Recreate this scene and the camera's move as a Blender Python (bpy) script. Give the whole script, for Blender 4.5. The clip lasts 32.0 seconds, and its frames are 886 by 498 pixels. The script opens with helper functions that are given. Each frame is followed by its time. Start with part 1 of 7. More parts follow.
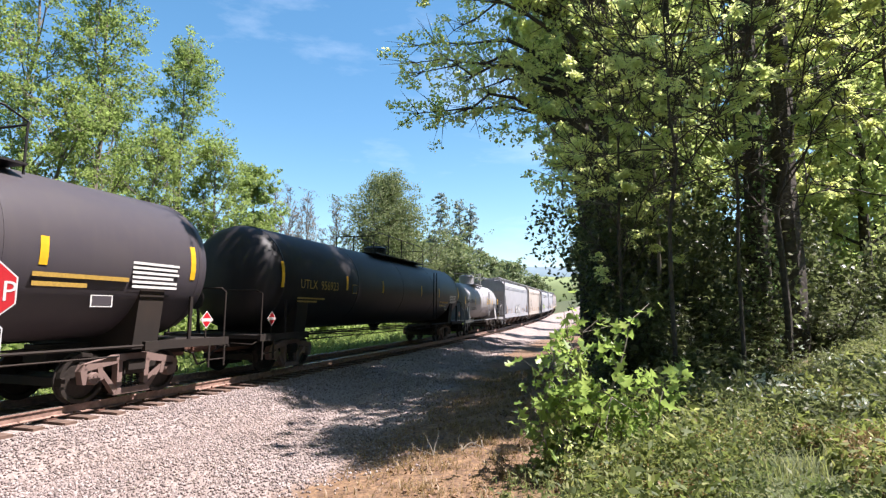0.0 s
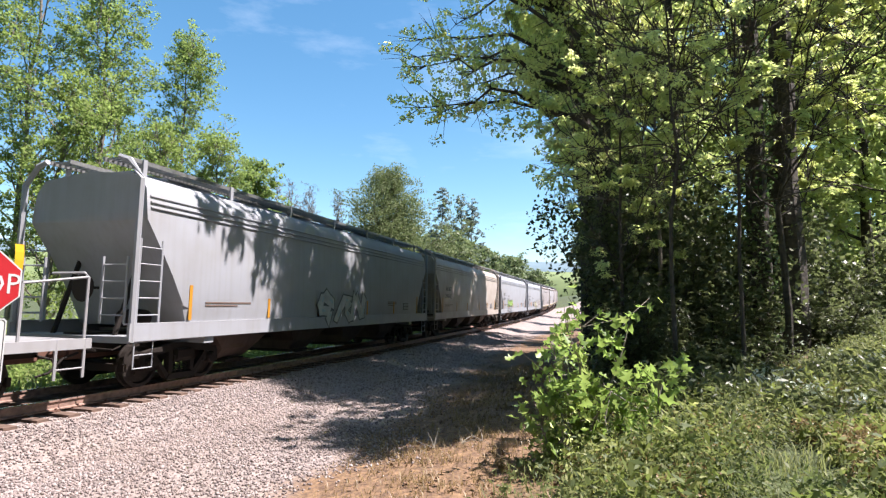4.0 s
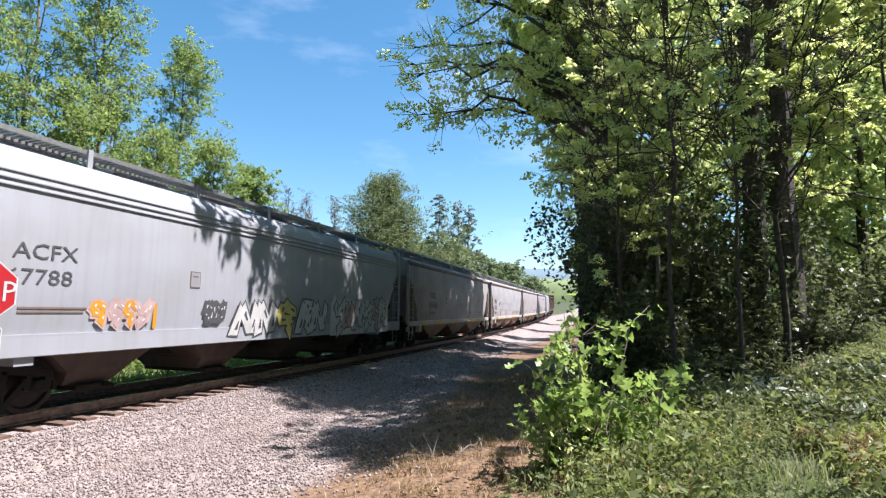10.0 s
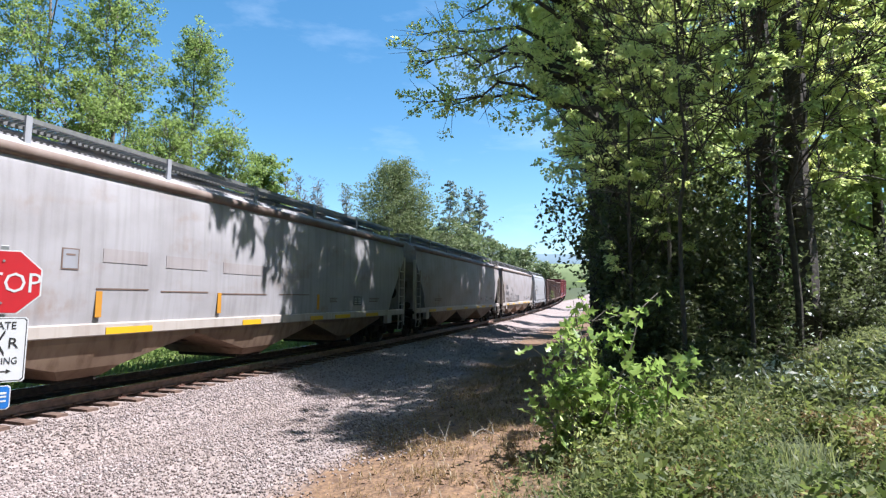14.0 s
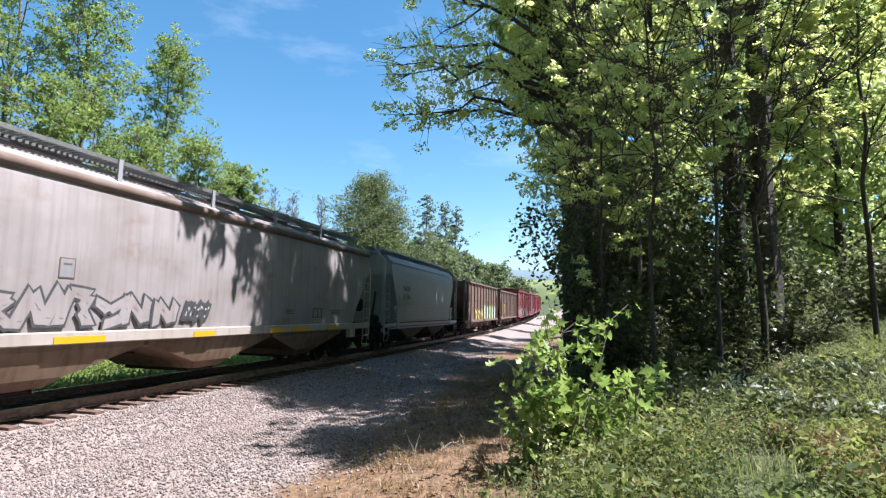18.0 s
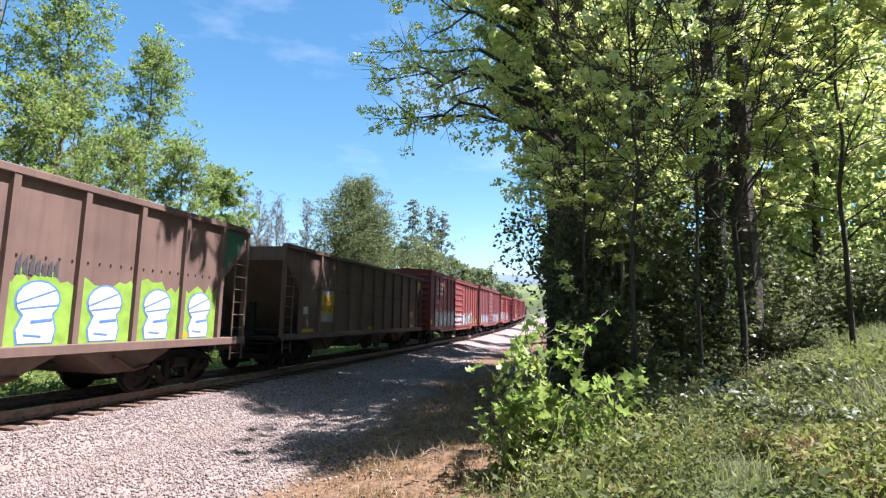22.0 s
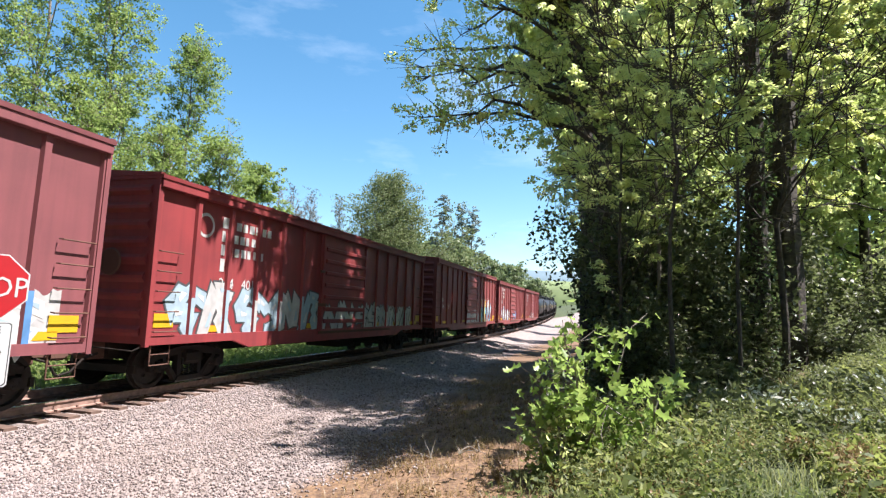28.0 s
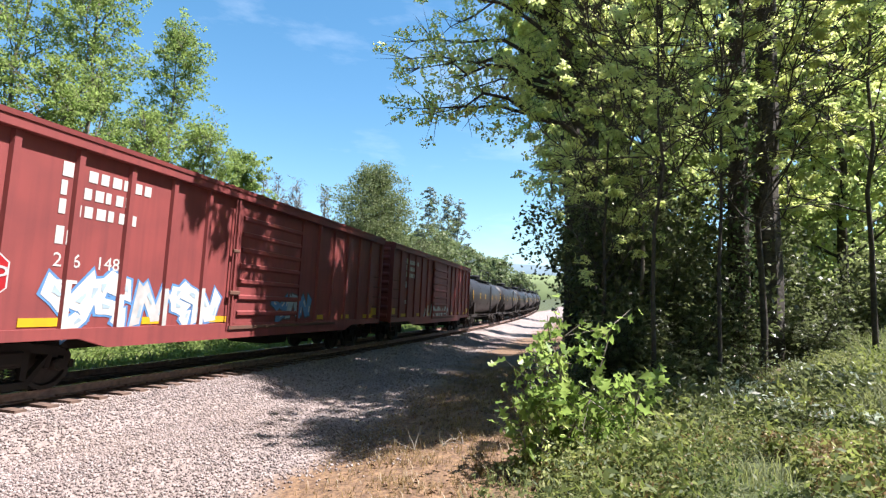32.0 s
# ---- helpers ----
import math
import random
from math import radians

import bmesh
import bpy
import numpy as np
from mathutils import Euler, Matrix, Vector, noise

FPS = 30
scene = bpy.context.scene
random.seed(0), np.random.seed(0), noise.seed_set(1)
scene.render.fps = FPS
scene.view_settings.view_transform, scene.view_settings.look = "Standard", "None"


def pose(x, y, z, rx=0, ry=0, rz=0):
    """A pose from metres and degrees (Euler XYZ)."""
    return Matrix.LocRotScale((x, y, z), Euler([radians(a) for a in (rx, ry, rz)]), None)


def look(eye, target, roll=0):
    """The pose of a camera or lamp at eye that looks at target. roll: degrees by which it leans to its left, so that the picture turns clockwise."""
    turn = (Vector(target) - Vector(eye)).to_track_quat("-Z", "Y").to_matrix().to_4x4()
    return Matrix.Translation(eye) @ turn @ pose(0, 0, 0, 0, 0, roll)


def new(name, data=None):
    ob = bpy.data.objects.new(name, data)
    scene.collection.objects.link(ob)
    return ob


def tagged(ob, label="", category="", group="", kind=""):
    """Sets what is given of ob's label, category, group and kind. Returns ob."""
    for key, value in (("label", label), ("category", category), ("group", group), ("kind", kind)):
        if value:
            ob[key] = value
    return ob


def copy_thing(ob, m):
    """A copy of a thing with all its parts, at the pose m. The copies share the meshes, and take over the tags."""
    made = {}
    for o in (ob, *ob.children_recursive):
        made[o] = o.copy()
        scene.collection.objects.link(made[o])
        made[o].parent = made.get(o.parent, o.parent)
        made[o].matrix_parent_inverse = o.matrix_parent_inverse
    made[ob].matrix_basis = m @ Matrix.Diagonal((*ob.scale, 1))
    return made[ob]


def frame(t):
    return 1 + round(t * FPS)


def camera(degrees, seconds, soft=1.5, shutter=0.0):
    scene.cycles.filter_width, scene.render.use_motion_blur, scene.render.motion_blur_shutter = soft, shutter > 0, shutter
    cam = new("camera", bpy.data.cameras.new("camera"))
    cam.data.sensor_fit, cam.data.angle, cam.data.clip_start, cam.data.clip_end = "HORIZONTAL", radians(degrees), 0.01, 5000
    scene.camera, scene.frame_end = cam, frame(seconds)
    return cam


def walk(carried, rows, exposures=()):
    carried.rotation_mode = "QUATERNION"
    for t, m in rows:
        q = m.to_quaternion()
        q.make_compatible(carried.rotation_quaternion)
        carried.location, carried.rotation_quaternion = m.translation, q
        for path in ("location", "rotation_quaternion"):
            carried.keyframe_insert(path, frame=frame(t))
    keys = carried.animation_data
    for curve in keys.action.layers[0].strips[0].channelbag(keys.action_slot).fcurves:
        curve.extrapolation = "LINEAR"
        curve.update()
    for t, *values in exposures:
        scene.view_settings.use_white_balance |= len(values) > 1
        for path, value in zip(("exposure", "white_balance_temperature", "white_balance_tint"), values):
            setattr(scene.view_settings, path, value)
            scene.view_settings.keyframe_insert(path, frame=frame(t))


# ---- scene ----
PATH = [
    (0, 10.143, 0.008, 1.751, 96.671, -0.754, 17.287),
    (0.5, 10.135, -0.005, 1.757, 96.510, -1.008, 17.135),
    (1, 10.121, 0.009, 1.753, 96.555, -1.117, 17.168),
    (1.5, 10.114, -0.011, 1.741, 96.388, -1.084, 17.379),
    (2, 10.120, -0.017, 1.747, 96.222, -0.779, 17.510),
    (2.5, 10.137, -0.008, 1.743, 96.194, -0.653, 17.587),
    (3, 10.145, -0.008, 1.736, 96.070, -0.657, 17.630),
    (3.5, 10.158, -0.013, 1.742, 96.129, -0.852, 17.547),
    (5.5, 10.155, -0.015, 1.747, 96.124, -0.933, 17.283),
    (6, 10.130, -0.010, 1.748, 96.172, -0.939, 17.252),
    (6.5, 10.112, -0.006, 1.754, 96.155, -1.135, 17.236),
    (7, 10.111, -0.005, 1.751, 95.873, -1.082, 17.224),
    (7.5, 10.121, -0.005, 1.751, 95.914, -0.885, 17.291),
    (8, 10.121, -0.004, 1.746, 96.134, -0.794, 17.254),
    (8.5, 10.133, 0.002, 1.743, 96.399, -0.696, 17.207),
    (9, 10.130, -0.000, 1.748, 96.586, -0.705, 17.184),
    (9.5, 10.118, -0.008, 1.745, 96.693, -0.828, 17.115),
    (10, 10.116, -0.003, 1.757, 96.832, -0.957, 17.064),
    (10.5, 10.110, -0.012, 1.768, 96.940, -1.011, 16.997),
    (11, 10.102, -0.010, 1.765, 96.993, -1.056, 16.953),
    (11.5, 10.108, -0.023, 1.758, 96.756, -0.965, 16.764),
    (12, 10.115, -0.033, 1.770, 96.464, -0.996, 17.028),
    (12.5, 10.129, -0.042, 1.754, 96.299, -0.778, 17.084),
    (13, 10.151, -0.058, 1.757, 95.716, -0.606, 17.656),
    (13.5, 10.164, -0.073, 1.770, 95.445, -0.549, 18.169),
    (14, 10.156, -0.089, 1.777, 95.359, -0.580, 18.306),
    (14.5, 10.181, -0.085, 1.765, 95.725, -0.557, 17.817),
    (16.5, 10.193, -0.033, 1.737, 96.507, -1.115, 16.156),
    (17, 10.180, -0.034, 1.722, 96.492, -1.271, 16.333),
    (17.5, 10.187, -0.040, 1.722, 96.622, -1.366, 16.188),
    (18, 10.199, -0.046, 1.726, 96.925, -1.142, 15.737),
    (18.5, 10.200, -0.043, 1.719, 97.090, -1.115, 15.405),
    (19, 10.209, -0.034, 1.732, 97.118, -1.272, 15.225),
    (19.5, 10.221, -0.025, 1.735, 97.191, -1.199, 15.102),
    (20, 10.245, -0.010, 1.745, 97.210, -1.128, 14.619),
    (20.5, 10.243, 0.007, 1.742, 97.402, -1.223, 14.274),
    (21, 10.233, 0.019, 1.739, 97.396, -1.263, 14.294),
    (21.5, 10.236, 0.012, 1.730, 97.489, -1.469, 14.285),
    (22, 10.263, -0.008, 1.735, 97.433, -1.335, 14.292),
    (22.5, 10.266, -0.033, 1.749, 97.270, -0.978, 14.460),
    (23, 10.248, -0.018, 1.751, 97.051, -0.816, 14.670),
    (23.5, 10.248, -0.001, 1.748, 96.973, -0.802, 14.651),
    (24, 10.218, 0.011, 1.734, 96.906, -1.189, 14.482),
    (24.5, 10.232, -0.018, 1.742, 96.794, -1.120, 14.430),
    (25, 10.213, -0.044, 1.745, 96.783, -1.307, 14.565),
    (25.5, 10.193, -0.089, 1.763, 97.356, -1.601, 16.314),
    (27.5, 10.164, -0.095, 1.784, 97.508, -1.977, 17.296),
    (28, 10.171, -0.113, 1.799, 96.832, -2.141, 17.296),
    (28.5, 10.189, -0.123, 1.813, 96.643, -2.342, 17.175),
    (29, 10.213, -0.114, 1.813, 96.575, -2.440, 17.171),
    (29.5, 10.241, -0.163, 1.809, 96.337, -2.356, 16.945),
    (30, 10.255, -0.201, 1.801, 96.320, -2.627, 16.311),
    (30.5, 10.215, -0.149, 1.791, 96.498, -2.825, 15.997),
    (31, 10.188, -0.153, 1.797, 96.495, -2.612, 15.777),
    (31.5, 10.150, -0.153, 1.811, 96.335, -2.523, 15.619),
    (32, 10.156, -0.133, 1.814, 96.089, -2.892, 15.668),
]
W = (10.13, 0.0, 1.75)          # where the camera is held, beside the track
cam = camera(78.0, 32.0, 1.3, 0.0)
# the camera closes down a little and turns cooler while the pale hopper cars fill its view
EXPOSURES = [(0.0, 1.86, 6480, 15), (3.5, 1.85, 6430, 14), (6.0, 1.76, 6330, 14), (8.0, 1.65, 5830, 10), (10.0, 1.76, 6130, 13), (12.0, 1.75, 6180, 13), (14.0, 1.71, 5880, 10), (18.0, 1.75, 6030, 11), (21.0, 1.88, 6180, 16), (25.0, 1.88, 6230, 15), (28.0, 1.88, 6330, 12), (32.0, 1.88, 6330, 12)]
walk(cam, [(t, pose(x, y, z, a, b, c)) for t, x, y, z, a, b, c in PATH], EXPOSURES)

# ---- light ----
SUN_EL, SUN_AZ = 62.0, 80.0     # degrees; azimuth from +y towards +x
sun = new("sun", bpy.data.lights.new("sun", "SUN"))
sun.data.energy, sun.data.angle, sun.data.color = 5.0, radians(0.53), (1.0, 0.94, 0.91)
sd = Vector((math.cos(radians(SUN_EL)) * math.sin(radians(SUN_AZ)), math.cos(radians(SUN_EL)) * math.cos(radians(SUN_AZ)), math.sin(radians(SUN_EL))))
sun.matrix_world = look(sd * 60, (0, 0, 0))
world = bpy.data.worlds.new("sky")
scene.world = world
world.use_nodes = True
wn, wl = world.node_tree.nodes, world.node_tree.links
sky = wn.new("ShaderNodeTexSky")
sky.sky_type, sky.sun_disc = "NISHITA", False
sky.sun_elevation, sky.sun_rotation = radians(SUN_EL), radians(SUN_AZ)
sky.air_density, sky.dust_density, sky.ozone_density = 1.05, 0.45, 1.1
wc, wm = wn.new("ShaderNodeTexCoord"), wn.new("ShaderNodeMapping")
wm.inputs["Scale"].default_value = (1.6, 3.2, 7.0)
wnz = wn.new("ShaderNodeTexNoise")
wnz.inputs["Scale"].default_value, wnz.inputs["Detail"].default_value, wnz.inputs["Roughness"].default_value = 1.5, 7, 0.6
wr = wn.new("ShaderNodeValToRGB")
wr.color_ramp.elements[0].position, wr.color_ramp.elements[1].position = 0.56, 0.92
wx = wn.new("ShaderNodeMix")
wx.data_type = "RGBA"
wx.inputs[7].default_value = (7.5, 8.0, 8.8, 1)
wmul = wn.new("ShaderNodeMath")
wmul.operation = "MULTIPLY"
wmul.inputs[1].default_value = 0.32
wl.new(wc.outputs["Generated"], wm.inputs[0])
wl.new(wm.outputs[0], wnz.inputs["Vector"])
wl.new(wnz.outputs["Fac"], wr.inputs[0])
wl.new(wr.outputs[0], wmul.inputs[0])
wl.new(wmul.outputs[0], wx.inputs[0])
wh = wn.new("ShaderNodeHueSaturation")
wh.inputs["Saturation"].default_value, wh.inputs["Hue"].default_value = 1.25, 0.488
wl.new(sky.outputs[0], wh.inputs["Color"])
wl.new(wh.outputs[0], wx.inputs[6])
wl.new(wx.outputs[2], wn["Background"].inputs["Color"])
wn["Background"].inputs["Strength"].default_value = 0.062


# ---- materials ----
def nodes(name):
    m = bpy.data.materials.new(name)
    m.use_nodes = True
    return m, m.node_tree.nodes, m.node_tree.links, m.node_tree.nodes["Principled BSDF"]


def noise_fac(n, l, scale, detail=4, stretch=(1, 1, 1), lo=0.35, hi=0.7, coord="Object"):
    tc, mp, nz, rp = n.new("ShaderNodeTexCoord"), n.new("ShaderNodeMapping"), n.new("ShaderNodeTexNoise"), n.new("ShaderNodeValToRGB")
    mp.inputs["Scale"].default_value = stretch
    nz.inputs["Scale"].default_value, nz.inputs["Detail"].default_value = scale, detail
    rp.color_ramp.elements[0].position, rp.color_ramp.elements[1].position = lo, hi
    l.new(tc.outputs[coord], mp.inputs[0])
    l.new(mp.outputs[0], nz.inputs["Vector"])
    l.new(nz.outputs["Fac"], rp.inputs[0])
    return rp.outputs[0], nz.outputs["Fac"]


def mix(n, l, fac, a, b, amount=1.0, blend="MIX"):
    x = n.new("ShaderNodeMix")
    x.data_type, x.blend_type = "RGBA", blend
    if amount != 1.0:
        k = n.new("ShaderNodeMath")
        k.operation = "MULTIPLY"
        k.inputs[1].default_value = amount
        l.new(fac, k.inputs[0])
        fac = k.outputs[0]
    l.new(fac, x.inputs[0])
    for i, c in ((6, a), (7, b)):
        if isinstance(c, tuple):
            x.inputs[i].default_value = (*c, 1)
        else:
            l.new(c, x.inputs[i])
    return x.outputs[2]


def bumped(n, l, b, fac, strength=0.3, dist=0.01):
    k = n.new("ShaderNodeBump")
    k.inputs["Strength"].default_value, k.inputs["Distance"].default_value = strength, dist
    l.new(fac, k.inputs["Height"])
    l.new(k.outputs[0], b.inputs["Normal"])


def paint(name, col, dirt=(0.12, 0.09, 0.07), amount=0.5, rough=0.5, metal=0.0, scale=1.3, streak=0.5, spec=0.2):
    """Weathered paint: broad grime, streaks that run down, fine grain."""
    m, n, l, b = nodes(name)
    f1, _ = noise_fac(n, l, scale, 5, (1, 0.6, 0.9), 0.38, 0.78)
    f2, _ = noise_fac(n, l, 2.2, 4, (3.0, 3.0, 0.18), 0.46, 0.8)
    f3, raw = noise_fac(n, l, 45, 3, (1, 1, 1), 0.3, 0.75)
    c = mix(n, l, f1, col, dirt, amount)
    c = mix(n, l, f2, c, dirt, streak)
    c = mix(n, l, f3, c, tuple(min(1, k * 1.12) for k in col), 0.15)
    l.new(c, b.inputs["Base Color"])
    b.inputs["Roughness"].default_value, b.inputs["Metallic"].default_value = rough, metal
    b.inputs["Specular IOR Level"].default_value = spec
    bumped(n, l, b, raw, 0.08, 0.004)
    return m


def bloomed(name, col, rust, dirt):
    """Hopper paint with blooms of rust high on the side and grey streaks."""
    m = paint(name, col, dirt, 0.45, 0.6, streak=0.5)
    n, l, b = m.node_tree.nodes, m.node_tree.links, m.node_tree.nodes["Principled BSDF"]
    old = b.inputs["Base Color"].links[0].from_socket
    f, _ = noise_fac(n, l, 0.55, 5, (1, 0.8, 2.2), 0.56, 0.72)
    f2, _ = noise_fac(n, l, 7, 5, (1, 1, 0.7), 0.35, 0.65)
    c = mix(n, l, f, old, mix(n, l, f2, old, rust), 0.75)
    l.new(c, b.inputs["Base Color"])
    return m


def plain(name, col, rough=0.6, metal=0.0, var=0.12, scale=12, bump=0.1, dist=0.004):
    m, n, l, b = nodes(name)
    f, raw = noise_fac(n, l, scale, 4, (1, 1, 1), 0.3, 0.75)
    c = mix(n, l, f, tuple(k * (1 - var) for k in col), tuple(min(1, k * (1 + var)) for k in col))
    l.new(c, b.inputs["Base Color"])
    b.inputs["Roughness"].default_value, b.inputs["Metallic"].default_value = rough, metal
    if bump:
        bumped(n, l, b, raw, bump, dist)
    return m


def leafy(name, a, b_, c_, trans=0.5, rough=0.45):
    """Leaves: colour that changes from leaf to leaf, light shining through."""
    m, n, l, b = nodes(name)
    g = n.new("ShaderNodeNewGeometry")
    r = n.new("ShaderNodeValToRGB")
    e = r.color_ramp.elements
    e[0].color, e[1].color = (*a, 1), (*c_, 1)
    k = e.new(0.55)
    k.color = (*b_, 1)
    l.new(g.outputs["Random Per Island"], r.inputs[0])
    big, _ = noise_fac(n, l, 0.55, 3, (1, 1, 1), 0.35, 0.7)
    col = mix(n, l, big, r.outputs[0], tuple(x * 0.8 for x in a), 0.35)
    l.new(col, b.inputs["Base Color"])
    b.inputs["Roughness"].default_value = rough
    b.inputs["Specular IOR Level"].default_value = 0.35
    t = n.new("ShaderNodeBsdfTranslucent")
    tcol = mix(n, l, big, (min(1, c_[0] * 1.12), min(1, c_[1] * 1.25), c_[2] * 1.2), (b_[0] * 1.2, b_[1] * 1.35, b_[2] * 1.25))
    l.new(tcol, t.inputs["Color"])
    s = n.new("ShaderNodeMixShader")
    s.inputs[0].default_value = trans
    l.new(b.outputs[0], s.inputs[1])
    l.new(t.outputs[0], s.inputs[2])
    l.new(s.outputs[0], n["Material Output"].inputs["Surface"])
    return m


def stones(name):
    """Crushed limestone: grey, pink and tan from stone to stone."""
    m, n, l, b = nodes(name)
    g = n.new("ShaderNodeNewGeometry")
    r = n.new("ShaderNodeValToRGB")
    e = r.color_ramp.elements
    e[0].color, e[1].color = (0.0739, 0.0592, 0.0558, 1), (0.31, 0.265, 0.249, 1)
    for p, c in ((0.25, (0.159, 0.124, 0.115, 1)), (0.55, (0.214, 0.164, 0.149, 1)), (0.8, (0.247, 0.206, 0.194, 1))):
        k = e.new(p)
        k.color = c
    l.new(g.outputs["Random Per Island"], r.inputs[0])
    f, raw = noise_fac(n, l, 0.35, 4, (1, 1, 1), 0.42, 0.75)
    c = mix(n, l, f, r.outputs[0], (0.165, 0.118, 0.0916), 0.4)
    f2, raw2 = noise_fac(n, l, 60, 3)
    c = mix(n, l, f2, c, (0.1, 0.0851, 0.0779), 0.25)
    l.new(c, b.inputs["Base Color"])
    b.inputs["Roughness"].default_value = 0.9
    bumped(n, l, b, raw2, 0.4, 0.01)
    return m


def ground_mat():
    """Gravel by the track, dry grass and soil, then green: blended over the plan with ragged borders."""
    m, n, l, b = nodes("ground_soil")
    tc, sx = n.new("ShaderNodeTexCoord"), n.new("ShaderNodeSeparateXYZ")
    l.new(tc.outputs["Object"], sx.inputs[0])
    _, wob = noise_fac(n, l, 0.5, 5)

    def band(lo, hi, amp, along=0.0):
        a, c, r = n.new("ShaderNodeMath"), n.new("ShaderNodeMath"), n.new("ShaderNodeMapRange")
        a.operation, c.operation = "MULTIPLY_ADD", "ADD"
        a.inputs[1].default_value, a.inputs[2].default_value = amp, -amp / 2
        l.new(wob, a.inputs[0])
        l.new(sx.outputs["X"], c.inputs[0])
        l.new(a.outputs[0], c.inputs[1])
        r.inputs["From Min"].default_value, r.inputs["From Max"].default_value = lo, hi
        g, e = n.new("ShaderNodeMapRange"), n.new("ShaderNodeMath")
        g.inputs["From Min"].default_value, g.inputs["From Max"].default_value, g.inputs["To Max"].default_value = 5.0, 25.0, along
        e.operation = "ADD"
        l.new(sx.outputs["Y"], g.inputs["Value"])
        l.new(c.outputs[0], e.inputs[0])
        l.new(g.outputs[0], e.inputs[1])
        l.new(e.outputs[0], r.inputs["Value"])
        return r.outputs[0]
    v = n.new("ShaderNodeTexVoronoi")
    v.inputs["Scale"].default_value = 17
    l.new(tc.outputs["Object"], v.inputs["Vector"])
    vr = n.new("ShaderNodeValToRGB")
    vr.color_ramp.elements[0].color, vr.color_ramp.elements[1].color = (0.14, 0.112, 0.101, 1), (0.251, 0.203, 0.185, 1)
    sc = n.new("ShaderNodeSeparateColor")
    l.new(v.outputs["Color"], sc.inputs[0])
    l.new(sc.outputs[0], vr.inputs[0])
    f1, r1 = noise_fac(n, l, 0.35, 4, (1, 1, 1), 0.42, 0.75)
    grav = mix(n, l, f1, vr.outputs[0], (0.165, 0.118, 0.0916), 0.4)
    f2, r2 = noise_fac(n, l, 9, 6, (1, 1, 1), 0.35, 0.7)
    dry = mix(n, l, f2, (0.078, 0.043, 0.024), (0.19, 0.112, 0.058))
    f3, r3 = noise_fac(n, l, 4, 6, (1, 1, 1), 0.35, 0.7)
    green = mix(n, l, f3, (0.0251, 0.0308, 0.00916), (0.0502, 0.0663, 0.016))
    c = mix(n, l, band(6.2, 7.0, 2.6, 1.9), grav, dry)
    c = mix(n, l, band(9.2, 10.4, 2.2), c, green)
    c = mix(n, l, band(13.4, 14.4, 2.4), c, dry, 0.6)
    c = mix(n, l, band(14.8, 15.6, 2.4), c, green)
    neg = n.new("ShaderNodeMapRange")
    neg.inputs["From Min"].default_value, neg.inputs["From Max"].default_value = -3.6, -2.6
    l.new(sx.outputs["X"], neg.inputs["Value"])
    c = mix(n, l, neg.outputs[0], green, c)
    l.new(c, b.inputs["Base Color"])
    b.inputs["Roughness"].default_value = 0.95
    bumped(n, l, b, v.outputs["Distance"], 0.7, 0.03)
    return m


